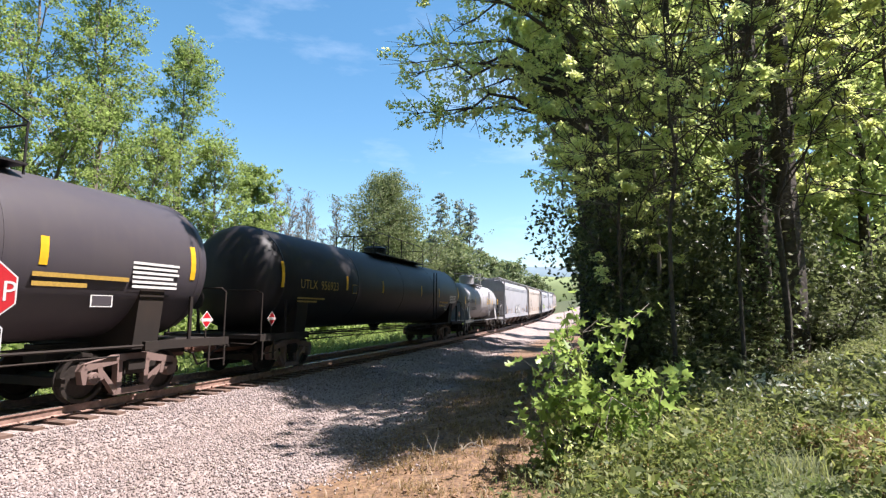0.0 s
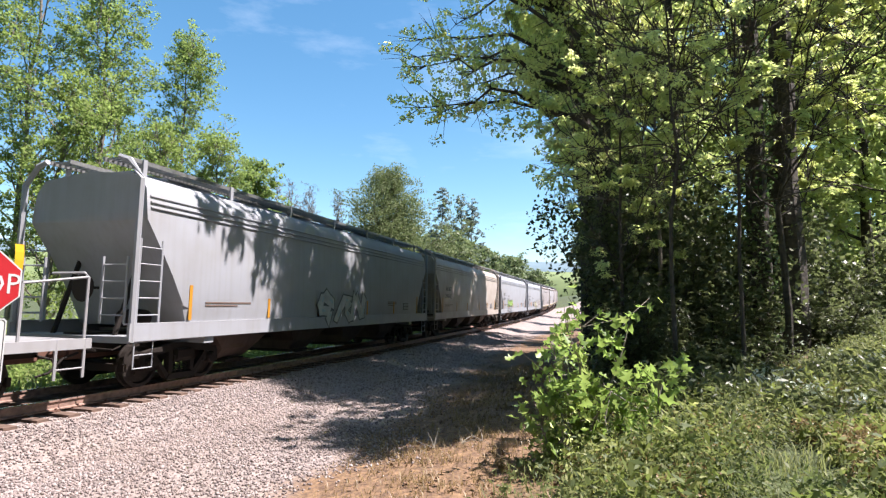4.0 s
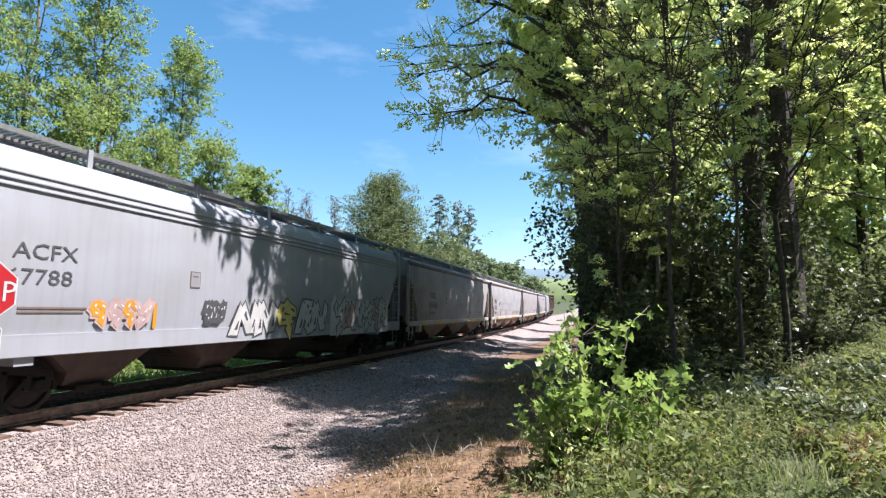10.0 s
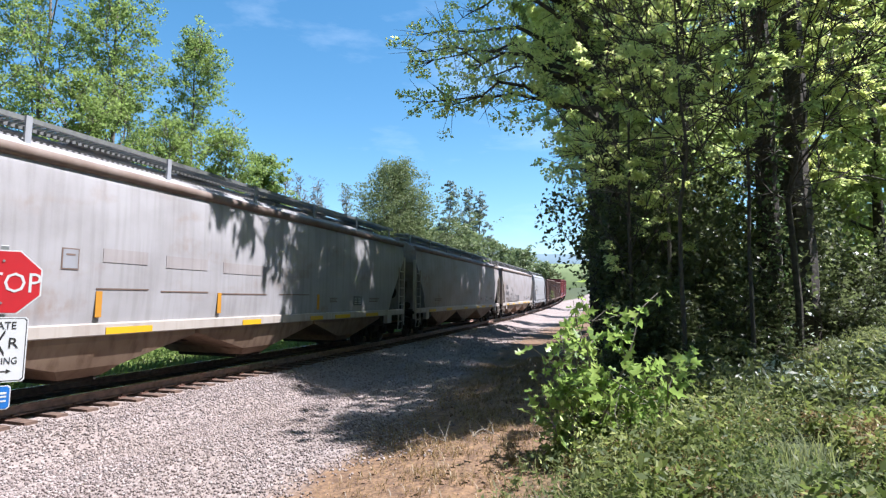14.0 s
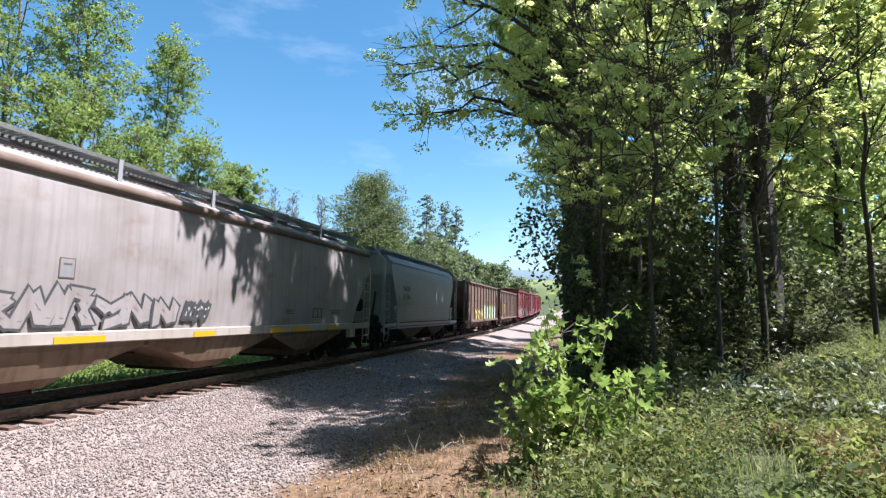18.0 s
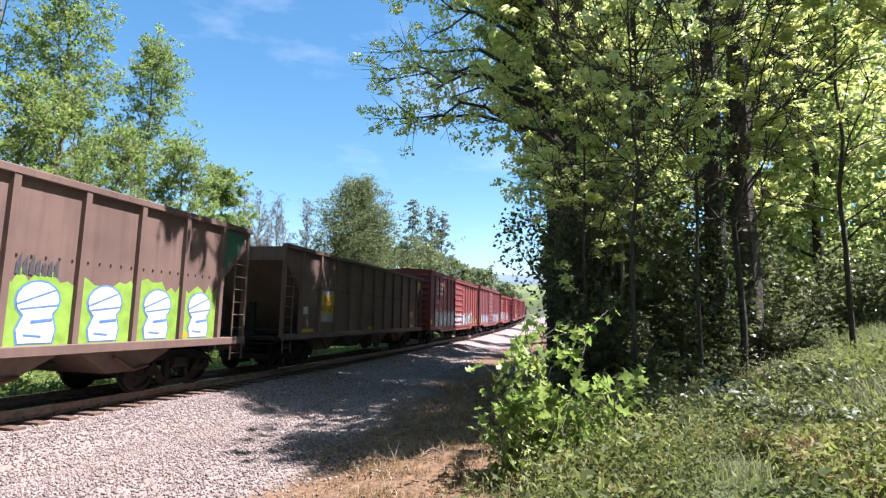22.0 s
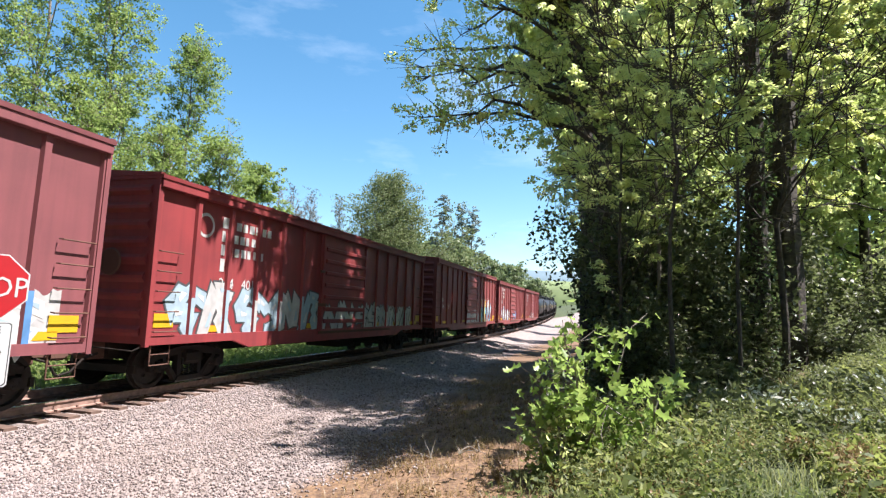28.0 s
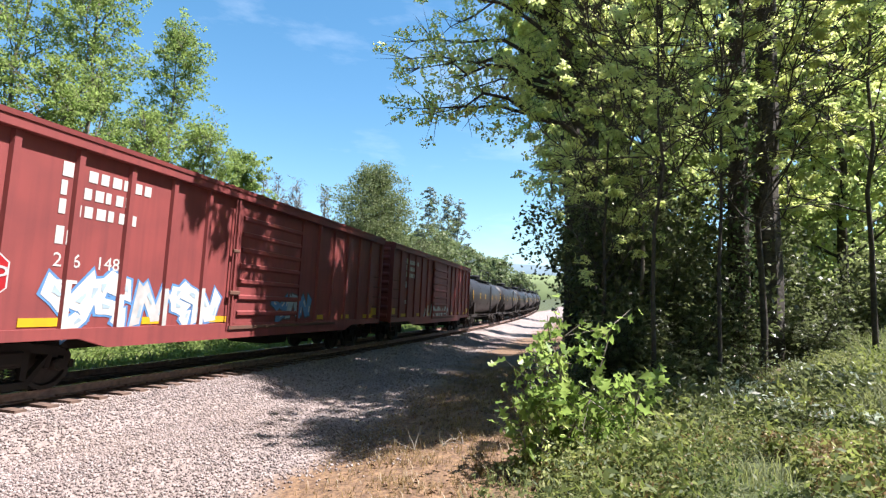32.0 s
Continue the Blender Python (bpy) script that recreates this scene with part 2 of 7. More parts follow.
M = {
    "ground": ground_mat(),
    "stone": stones("crushed_stone"),
    "rail": plain("rail_steel", (0.213, 0.131, 0.102), 0.75, 0.1, 0.4, 9, 0.2),
    "railtop": plain("polished_rail", (0.374, 0.36, 0.34), 0.25, 1.0, 0.1, 20, 0),
    "tie": plain("creosoted_wood", (0.09, 0.055, 0.04), 0.9, 0, 0.5, 7, 0.6, 0.012),
    "bark": plain("bark", (0.051, 0.0408, 0.0326), 0.95, 0, 0.5, 9, 0.8, 0.03),
    "bark_light": plain("pale_bark", (0.15, 0.129, 0.105), 0.95, 0, 0.35, 7, 0.6, 0.02),
    "black": paint("black_tank_paint", (0.0122, 0.0109, 0.0122), (0.0306, 0.0258, 0.0245), 0.5, 0.5, streak=0.3, spec=0.22),
    "grey_tank": paint("charcoal_tank_paint", (0.0408, 0.0354, 0.0408), (0.0578, 0.049, 0.0476), 0.5, 0.5, streak=0.3, spec=0.22),
    "white": paint("white_tank_paint", (0.244, 0.238, 0.244), (0.157, 0.144, 0.133), 0.35, 0.45, streak=0.35),
    "pale": paint("pale_grey_hopper_paint", (0.251, 0.256, 0.276), (0.181, 0.166, 0.151), 0.4, 0.55, streak=0.4),
    "cream": paint("cream_hopper_paint", (0.331, 0.294, 0.262), (0.166, 0.125, 0.1), 0.5, 0.55, streak=0.5),
    "grey": paint("grey_hopper_paint", (0.221, 0.221, 0.236), (0.1, 0.0902, 0.0853), 0.5, 0.55, streak=0.45),
    "tan": bloomed("grey_tan_hopper_paint", (0.259, 0.235, 0.233), (0.167, 0.0904, 0.0568), (0.117, 0.0904, 0.0787)),
    "dusty": bloomed("dusty_grey_hopper_paint", (0.275, 0.262, 0.266), (0.19, 0.13, 0.1), (0.125, 0.11, 0.105)),
    "eave": paint("rust_streaked_tan", (0.169, 0.132, 0.112), (0.0803, 0.0442, 0.0301), 0.8, 0.65, scale=2.5, streak=0.4),
    # Grime, plus the shade under the sills put in as a darker tone.
    "bay": paint("shaded_grimy_bay", (0.082, 0.059, 0.0492), (0.0369, 0.0246, 0.0205), 0.6, 0.8, streak=0.6),
    "rusty_bay": paint("rust_stained_tan_bay", (0.223, 0.155, 0.109), (0.062, 0.031, 0.0179), 0.8, 0.75, scale=0.9, streak=0.7),
    "brown": paint("brown_steel", (0.139, 0.0943, 0.0754), (0.0574, 0.0394, 0.0328), 0.6, 0.75, streak=0.5),
    "taupe": paint("taupe_gondola_steel", (0.148, 0.0972, 0.0799), (0.0623, 0.0432, 0.0378), 0.55, 0.75, streak=0.5),
    "red": paint("oxide_red_paint", (0.197, 0.0439, 0.0406), (0.0819, 0.0247, 0.0265), 0.5, 0.6, streak=0.5, spec=0.3),
    "red2": paint("bright_boxcar_red", (0.219, 0.0362, 0.0374), (0.0819, 0.0217, 0.0251), 0.5, 0.55, streak=0.5, spec=0.3),
    "maroon": paint("faded_maroon_paint", (0.176, 0.0552, 0.0595), (0.0902, 0.0335, 0.0369), 0.5, 0.6, streak=0.45, spec=0.3),
    "rust": paint("rusty_iron", (0.116, 0.0578, 0.0408), (0.0408, 0.0272, 0.0238), 0.6, 0.85, streak=0.3),
    "pink_truck": paint("dusty_cast_steel", (0.15, 0.102, 0.0884), (0.0612, 0.0408, 0.034), 0.5, 0.85, streak=0.3),
    "dark": paint("grimy_underframe", (0.0168, 0.0134, 0.0115), (0.0337, 0.023, 0.017), 0.5, 0.85, streak=0.2),
    "wheel": plain("wheel_steel", (0.0326, 0.0256, 0.0217), 0.6, 0.6, 0.3, 12, 0.1),
    "yellow": paint("reflective_yellow", (0.474, 0.279, 0.0112), (0.251, 0.156, 0.0279), 0.3, 0.5, streak=0.3),
    "orange": paint("orange_stripe", (0.402, 0.184, 0.0167), (0.195, 0.112, 0.0446), 0.4, 0.5, streak=0.3),
    "letter_w": plain("white_lettering", (0.418, 0.407, 0.39), 0.6, 0, 0.15, 30, 0),
    "letter_k": plain("dark_lettering", (0.0476, 0.0476, 0.051), 0.6, 0, 0.3, 30, 0),
    "letter_y": plain("yellow_lettering", (0.245, 0.15, 0.0238), 0.6, 0, 0.2, 30, 0),
    "sky_blue": plain("pale_blue_spray", (0.251, 0.323, 0.368), 0.6, 0, 0.15, 5, 0),
    "blue": plain("blue_spray", (0.068, 0.17, 0.34), 0.6, 0, 0.2, 5, 0),
    "cyan": plain("cyan_spray", (0.0446, 0.267, 0.379), 0.6, 0, 0.15, 5, 0),
    "lime": plain("lime_spray", (0.184, 0.307, 0.0446), 0.6, 0, 0.2, 5, 0),
    "pink": plain("pink_spray", (0.295, 0.205, 0.193), 0.6, 0, 0.2, 5, 0),
    "deep_green": plain("deep_green_spray", (0.03, 0.10, 0.055), 0.6, 0, 0.2, 5, 0),
    "lemon": plain("lemon_spray", (0.402, 0.346, 0.1), 0.6, 0, 0.15, 5, 0),
    "silver": plain("chalk_spray", (0.346, 0.335, 0.323), 0.6, 0, 0.2, 4, 0),
    "sign_red": plain("sign_red", (0.346, 0.01, 0.0156), 0.4, 0, 0.06, 8, 0),
    "sign_white": plain("sign_white", (0.458, 0.458, 0.458), 0.4, 0, 0.04, 8, 0),
    "sign_blue": plain("sign_blue", (0.0136, 0.109, 0.354), 0.4, 0, 0.06, 8, 0),
    "sign_black": plain("sign_black", (0.0136, 0.0136, 0.0136), 0.5, 0, 0.1, 8, 0),
    "zinc": plain("galvanised_post", (0.235, 0.235, 0.229), 0.5, 0.7, 0.15, 14, 0.1),
    "leaf_oak": leafy("oak_leaf", (0.102, 0.127, 0.0443), (0.237, 0.278, 0.0951), (0.609, 0.641, 0.238), 0.5, 0.4),
    # Oak leaf again, much paler: sun on the boughs is put into the colour.
    "leaf_bough_lit": leafy("sunlit_bough_leaf", (0.264, 0.308, 0.0982), (0.661, 0.665, 0.22), (0.9, 0.9, 0.416), 0.55),
    "leaf_young": leafy("young_leaf", (0.145, 0.188, 0.0583), (0.382, 0.413, 0.132), (0.727, 0.677, 0.262), 0.5, 0.38),
    "leaf_fresh": leafy("fresh_leaf", (0.131, 0.172, 0.0601), (0.394, 0.431, 0.155), (0.814, 0.762, 0.337), 0.62, 0.35),
    "leaf_poplar": leafy("poplar_leaf", (0.0878, 0.123, 0.0356), (0.18, 0.229, 0.0634), (0.27, 0.32, 0.095), 0.52, 0.75),
    "leaf_far": leafy("far_leaf", (0.0778, 0.102, 0.0479), (0.126, 0.156, 0.0658), (0.192, 0.216, 0.102), 0.45),
    "leaf_pine": leafy("pine_needle", (0.08, 0.1, 0.042), (0.12, 0.145, 0.055), (0.175, 0.195, 0.075), 0.3, 0.7),
    "leaf_spruce": leafy("blue_needle", (0.12, 0.15, 0.143), (0.167, 0.203, 0.192), (0.216, 0.252, 0.227), 0.3),
    "leaf_shrub": leafy("shrub_leaf", (0.0738, 0.125, 0.0234), (0.184, 0.266, 0.0545), (0.332, 0.383, 0.109), 0.45, 0.4),
    # Far darker than the other leaves: the wood's shade is put into it.
    "leaf_under_shade": leafy("shaded_undergrowth_leaf", (0.028, 0.036, 0.0144), (0.064, 0.076, 0.0288), (0.152, 0.16, 0.068), 0.45, 0.4),
    "leaf_weed": leafy("weed_leaf", (0.0464, 0.0671, 0.0165), (0.114, 0.139, 0.0348), (0.279, 0.289, 0.0823), 0.4, 0.65),
    "leaf_ivy": leafy("ivy_leaf", (0.03, 0.055, 0.018), (0.06, 0.1, 0.03), (0.12, 0.17, 0.06), 0.35),
    "leaf_white": leafy("pale_blossom", (0.24, 0.29, 0.2), (0.42, 0.45, 0.36), (0.62, 0.62, 0.54), 0.3),
    "grass": leafy("green_grass", (0.0331, 0.0508, 0.0165), (0.0879, 0.113, 0.0364), (0.25, 0.247, 0.0933), 0.42, 0.6),
    "dry_leaf": plain("dead_leaf_litter", (0.13, 0.075, 0.045), 0.9, 0, 0.5, 40, 0),
    "dry_grass": leafy("straw", (0.0999, 0.0623, 0.0242), (0.174, 0.112, 0.0444), (0.259, 0.178, 0.0808), 0.3),
    "hill": plain("far_woods", (0.0984, 0.127, 0.0492), 0.95, 0, 0.35, 0.05, 0),
    # The haze of the distance is put into this blue.
    "ridge": plain("hazy_far_ridge", (0.0884, 0.129, 0.15), 0.95, 0, 0.12, 0.01, 0),
}


# ---- mesh builder ----
class G:
    """Collects corners and faces of one part."""

    def __init__(self):
        self.v, self.f = [], []

    def add(self, vs, fs):
        o = len(self.v)
        self.v += [tuple(p) for p in vs]
        self.f += [tuple(i + o for i in q) for q in fs]
        return self

    def box(self, x0, x1, y0, y1, z0, z1, c=0.0):
        """A block; c cuts its long corners."""
        if c <= 0:
            vs = [(x, y, z) for x in (x0, x1) for y in (y0, y1) for z in (z0, z1)]
            return self.add(vs, [(0, 1, 3, 2), (4, 6, 7, 5), (0, 4, 5, 1), (2, 3, 7, 6), (0, 2, 6, 4), (1, 5, 7, 3)])
        sec = [(x0 + c, z0), (x1 - c, z0), (x1, z0 + c), (x1, z1 - c), (x1 - c, z1), (x0 + c, z1), (x0, z1 - c), (x0, z0 + c)]
        return self.loft([[(x, y, z) for x, z in sec] for y in (y0, y1)])

    def loft(self, rings, cap=True, closed=True):
        k = len(rings[0])
        vs = [p for r in rings for p in r]
        fs = []
        for i in range(len(rings) - 1):
            for j in range(k if closed else k - 1):
                a, b = i * k + j, i * k + (j + 1) % k
                fs.append((a, b, b + k, a + k))
        if cap:
            fs += [tuple(reversed(range(k))), tuple(range((len(rings) - 1) * k, len(rings) * k))]
        return self.add(vs, fs)

    def tube(self, pts, r, n=6, taper=None):
        """A round bar through points."""
        pts = [Vector(p) for p in pts]
        rings = []
        for i, p in enumerate(pts):
            d = (pts[min(i + 1, len(pts) - 1)] - pts[max(i - 1, 0)]).normalized()
            a = d.cross(Vector((0, 0, 1)) if abs(d.z) < 0.9 else Vector((0, 1, 0))).normalized()
            b = d.cross(a)
            q = r if taper is None else r + (taper - r) * i / (len(pts) - 1)
            rings.append([p + (a * math.cos(2 * math.pi * j / n) + b * math.sin(2 * math.pi * j / n)) * q for j in range(n)])
        return self.loft(rings)

    def lathe(self, prof, axis="y", n=24, at=(0, 0, 0)):
        """Turns (radius, along) pairs about an axis."""
        rings = []
        for r, s in prof:
            ring = []
            for j in range(n):
                a = 2 * math.pi * j / n
                c, q = r * math.cos(a), r * math.sin(a)
                p = {"y": (q, s, c), "x": (s, c, q), "z": (c, q, s)}[axis]
                ring.append((p[0] + at[0], p[1] + at[1], p[2] + at[2]))
            rings.append(ring)
        return self.loft(rings)

    def plate(self, poly, x0, x1):
        """A (y, z) outline made solid between two x."""
        return self.loft([[(x0, y, z) for y, z in poly], [(x1, y, z) for y, z in poly]])

    def mesh(self, name, mat, smooth=False):
        me = bpy.data.meshes.new(name)
        me.from_pydata(self.v, [], self.f)
        bm = bmesh.new()
        bm.from_mesh(me)
        bmesh.ops.recalc_face_normals(bm, faces=bm.faces)
        bm.to_mesh(me)
        bm.free()
        me.materials.append(mat)
        if smooth:
            me.shade_smooth()
        return me


def part(name, g, mat, parent, label="", smooth=False, bevel=0.0):
    ob = new(name, g.mesh(name, M[mat], smooth) if isinstance(g, G) else g)
    ob.parent = parent
    if bevel:
        b = ob.modifiers.new("bevel", "BEVEL")
        b.width, b.segments, b.limit_method = bevel, 2, "ANGLE"
    if smooth:
        e = ob.modifiers.new("edges", "EDGE_SPLIT")
        e.split_angle = radians(38)
    if label:
        ob["label"] = label
    return ob


def thing(name, label, category, group="", kind="", at=None):
    ob = tagged(new(name), label, category, group, kind)
    if at is not None:
        ob.matrix_world = at
    return ob


def fast_mesh(name, v, f, mat):
    """A large mesh from arrays: v (n, 3), f (m, 3 or 4)."""
    me = bpy.data.meshes.new(name)
    k = f.shape[1]
    me.vertices.add(len(v))
    me.vertices.foreach_set("co", np.ascontiguousarray(v, dtype=np.float32).ravel())
    me.loops.add(f.size)
    me.loops.foreach_set("vertex_index", np.ascontiguousarray(f, dtype=np.int32).ravel())
    me.polygons.add(len(f))
    me.polygons.foreach_set("loop_start", np.arange(0, f.size, k, dtype=np.int32))
    me.polygons.foreach_set("loop_total", np.full(len(f), k, dtype=np.int32))
    me.update(calc_edges=True)
    me.materials.append(M[mat])
    return me


def letters(text, size, y, z, x, mat, parent, name="lettering", label="", stretch=1.0, back=False):
    """Flat letters on a side that faces +x (or the end that faces -y)."""
    cu = bpy.data.curves.new(name, "FONT")
    cu.body, cu.size, cu.extrude = text, size * 1.4, 0.002
    cu.resolution_u = 2
    tmp = bpy.data.objects.new(name, cu)
    me = bpy.data.meshes.new_from_object(tmp)
    bpy.data.objects.remove(tmp)
    bpy.data.curves.remove(cu)
    me.transform(Matrix.Diagonal((stretch, 1, 1, 1)))
    if back:
        me.transform(Matrix.Translation((y, x, z)) @ Matrix(((1, 0, 0, 0), (0, 0, -1, 0), (0, 1, 0, 0), (0, 0, 0, 1))))
    else:
        me.transform(Matrix.Translation((x, y, z)) @ Matrix(((0, 0, 1, 0), (1, 0, 0, 0), (0, 1, 0, 0), (0, 0, 0, 1))))
    me.materials.clear()
    me.materials.append(M[mat])
    return part(name, me, mat, parent, label)


# ---- the line of the track ----
CURVE = 0.573e-3


def line(y):
    """Centre of the track at y: x, height of the rail's top, heading and slope in degrees."""
    q = min(max(y, 0.0), 120.0)
    z = 0.00297 * q + 0.1085e-3 * q * q + max(y - 120.0, 0.0) * 0.029
    s = 0.00297 + 0.217e-3 * q if y > 0 else 0.0
    return -CURVE / 2 * y * y, z, math.degrees(math.atan(CURVE * y)), math.degrees(math.atan(s))


def ground_z(x, y):
    """Height of the ground: a ballast bank along the track, a low verge, level by the camera."""
    cx, cz, _, _ = line(min(y, 400.0))
    d = x - cx
    knots = ((-60, -1.2), (-14, -1.1), (-7, -0.95), (-4.2, -0.8), (-2.3, -0.26), (1.1, -0.235), (1.6, -0.235), (2.1, -0.27), (3.6, -0.5), (6.0, -0.5), (8.5, -0.2), (10.5, 0.02), (12.5, 0.22), (15, 0.75), (19, 1.6), (30, 2.5), (60, 4))
    for (a, p), (b, q) in zip(knots, knots[1:]):
        if d <= b or b == 60:
            u = min(max((d - a) / (b - a), 0), 1)
            u = u * u * (3 - 2 * u)
            h = p + (q - p) * u
            break
    return cz + h + 0.05 * noise.noise((x * 0.35, y * 0.35, 0)) * min(1, abs(d) / 4)


# ---- ground and track ----
def make_ground():
    def steps(a, b, near, grow):
        out, x, d = [], a, near
        while x < b:
            out.append(x)
            x += d
            d *= grow
        return out + [b]
    xs = sorted({round(v, 3) for v in [-t for t in steps(6, 2500, 1.0, 1.25)] + [-6 + 0.4 * i for i in range(60)] + [18 + t for t in steps(0, 2500, 1.0, 1.25)]})
    ys = sorted({round(v, 3) for v in [-t for t in steps(6, 2500, 1.5, 1.25)] + [-6 + 0.5 * i for i in range(80)] + [34 + t for t in steps(0, 3500, 1.0, 1.12)]})
    v = np.array([(x, y, ground_z(x, y)) for y in ys for x in xs])
    nx = len(xs)
    i = np.arange((len(ys) - 1) * (nx - 1))
    a = (i // (nx - 1)) * nx + i % (nx - 1)
    me = fast_mesh("ground", v, np.stack([a, a + 1, a + nx + 1, a + nx], 1), "ground")
    me.shade_smooth()
    tagged(new("ground", me), "pinkish grey gravel bank, dry straw verge and green grass", "ground", kind="structure")


make_ground()
track = thing("railway_track", "rusty steel rails on dark creosoted wooden ties in ballast", "railway track", kind="structure")


def rail_mesh(off, prof):
    g = G()
    ys = [-60, -40, -25] + [-15 + 3 * i for i in range(46)] + [125 + 12 * i for i in range(24)]
    rings = []
    for y in ys:
        x, z, h, _ = line(y)
        rings.append([(x + (off + px), y - 0 * h, z + pz) for px, pz in prof])
    return g.loft(rings)


for off in (-0.753, 0.753):
    r = part("rail", rail_mesh(off, [(-0.07, -0.172), (0.07, -0.172), (0.07, -0.155), (0.012, -0.14), (0.012, -0.045), (0.036, -0.035), (0.036, -0.006), (-0.036, -0.006), (-0.036, -0.035), (-0.012, -0.045), (-0.012, -0.14), (-0.07, -0.155)]), "rail", track)
    part("running_surface", rail_mesh(off, [(-0.03, -0.006), (0.03, -0.006), (0.026, 0.0), (-0.026, 0.0)]), "railtop", r, "polished top of the rail")
tie_me = [G().loft([[(-1.3, -w, -0.36), (1.34, -w, -0.36), (1.34, -w * 0.96, -0.183), (-1.3, -w, -0.18)], [(-1.3, w, -0.36), (1.34, w, -0.36), (1.34, w * 0.94, -0.186), (-1.3, w, -0.18)]]).mesh("tie", M["tie"]) for w in (0.105, 0.115, 0.11)]
plate_me = G().box(0.6, 0.9, -0.09, 0.09, -0.182, -0.164).box(0.655, 0.685, -0.06, -0.03, -0.17, -0.13).box(0.825, 0.855, 0.03, 0.06, -0.17, -0.13).mesh("tie_plate", M["rust"])
rng = random.Random(5)
for i in range(300):
    y = -9.8 + i * 0.5 + rng.uniform(-0.05, 0.05)
    x, z, h, s = line(y)
    t = part("tie", tie_me[i % 3], "tie", track)
    t.matrix_basis = pose(x + rng.uniform(-0.07, 0.07), y, z + rng.uniform(-0.012, 0.004), s, 0, h + rng.uniform(-2, 2))
    if i < 110:
        part("tie_plate", plate_me, "rust", t)
g = G()
for i in range(300, 760):
    y = -9.8 + i * 0.5
    x, z, h, s = line(y)
    g.box(x - 1.3, x + 1.3, y - 0.11, y + 0.11, z - 0.3, z - 0.18)
tagged(part("far_ties", g, "tie", track), kind="stuff")


def scatter_stones():
    r = np.random.default_rng(11)
    pts = []
    for n, x0, x1, y0, y1 in ((15000, 1.2, 4.2, 3.5, 12), (24000, 3.0, 8.6, 2.2, 9.5), (13000, 1.2, 8.0, 9, 18), (8000, 1.2, 7.0, 18, 40), (2500, -1.3, 1.3, 3, 25), (2500, -2.6, -1.3, 3, 25)):
        pts.append(np.stack([r.uniform(x0, x1, n), r.uniform(y0, y1, n)], 1))
    p = np.concatenate(pts)
    d = p[:, 0] + CURVE / 2 * p[:, 1] ** 2
    edge = 6.9 + 1.1 * np.array([noise.noise((a * 0.5, b * 0.5, 3)) for a, b in p]) * 1.5 - np.clip(p[:, 1] - 5, 0, 20) * 0.095
    keep = r.random(len(p)) < np.clip((edge - d) / 1.2 + 0.5, 0.015, 1)
    bare = (d < 1.5) & (np.abs((p[:, 1] + 9.8 + 0.25) % 0.5 - 0.25) < 0.15)
    p = p[keep & ~bare]
    z = np.array([ground_z(a, b) for a, b in p])
    n = len(p)
    octa = np.array([(1, 0, 0), (0, 1, 0), (-1, 0, 0), (0, -1, 0), (0, 0, 1), (0, 0, -1)], float)
    s = (0.009 + 0.026 * r.random((n, 1, 1)) ** 1.8) * r.uniform(0.55, 1.3, (n, 6, 1)) * (1 + np.clip(p[:, 1] - 12, 0, 25) / 25)[:, None, None]
    a, b = r.uniform(0, 6.28, n), r.uniform(-0.9, 0.9, n)
    v = octa[None] * s * np.array([1, 0.85, 0.75])
    ca, sa, cb, sb = np.cos(a)[:, None], np.sin(a)[:, None], np.cos(b)[:, None], np.sin(b)[:, None]
    x1, y1, z1 = v[..., 0] * cb + v[..., 2] * sb, v[..., 1], -v[..., 0] * sb + v[..., 2] * cb
    v = np.stack([x1 * ca - y1 * sa, x1 * sa + y1 * ca, z1], 2)
    v += np.concatenate([p, (z + 0.012)[:, None]], 1)[:, None]
    f = np.array([(0, 1, 4), (1, 2, 4), (2, 3, 4), (3, 0, 4), (1, 0, 5), (2, 1, 5), (3, 2, 5), (0, 3, 5)])
    me = fast_mesh("ballast_stones", v.reshape(-1, 3), (f[None] + 6 * np.arange(n)[:, None, None]).reshape(-1, 3), "stone")
    tagged(new("ballast_stones", me), "loose crushed pinkish grey ballast stones beside the track", "ballast", kind="stuff")


scatter_stones()

# ---- rolling stock ----
SHARED = {}


def shared(key, make):
    if key not in SHARED:
        SHARED[key] = make()
    return SHARED[key]


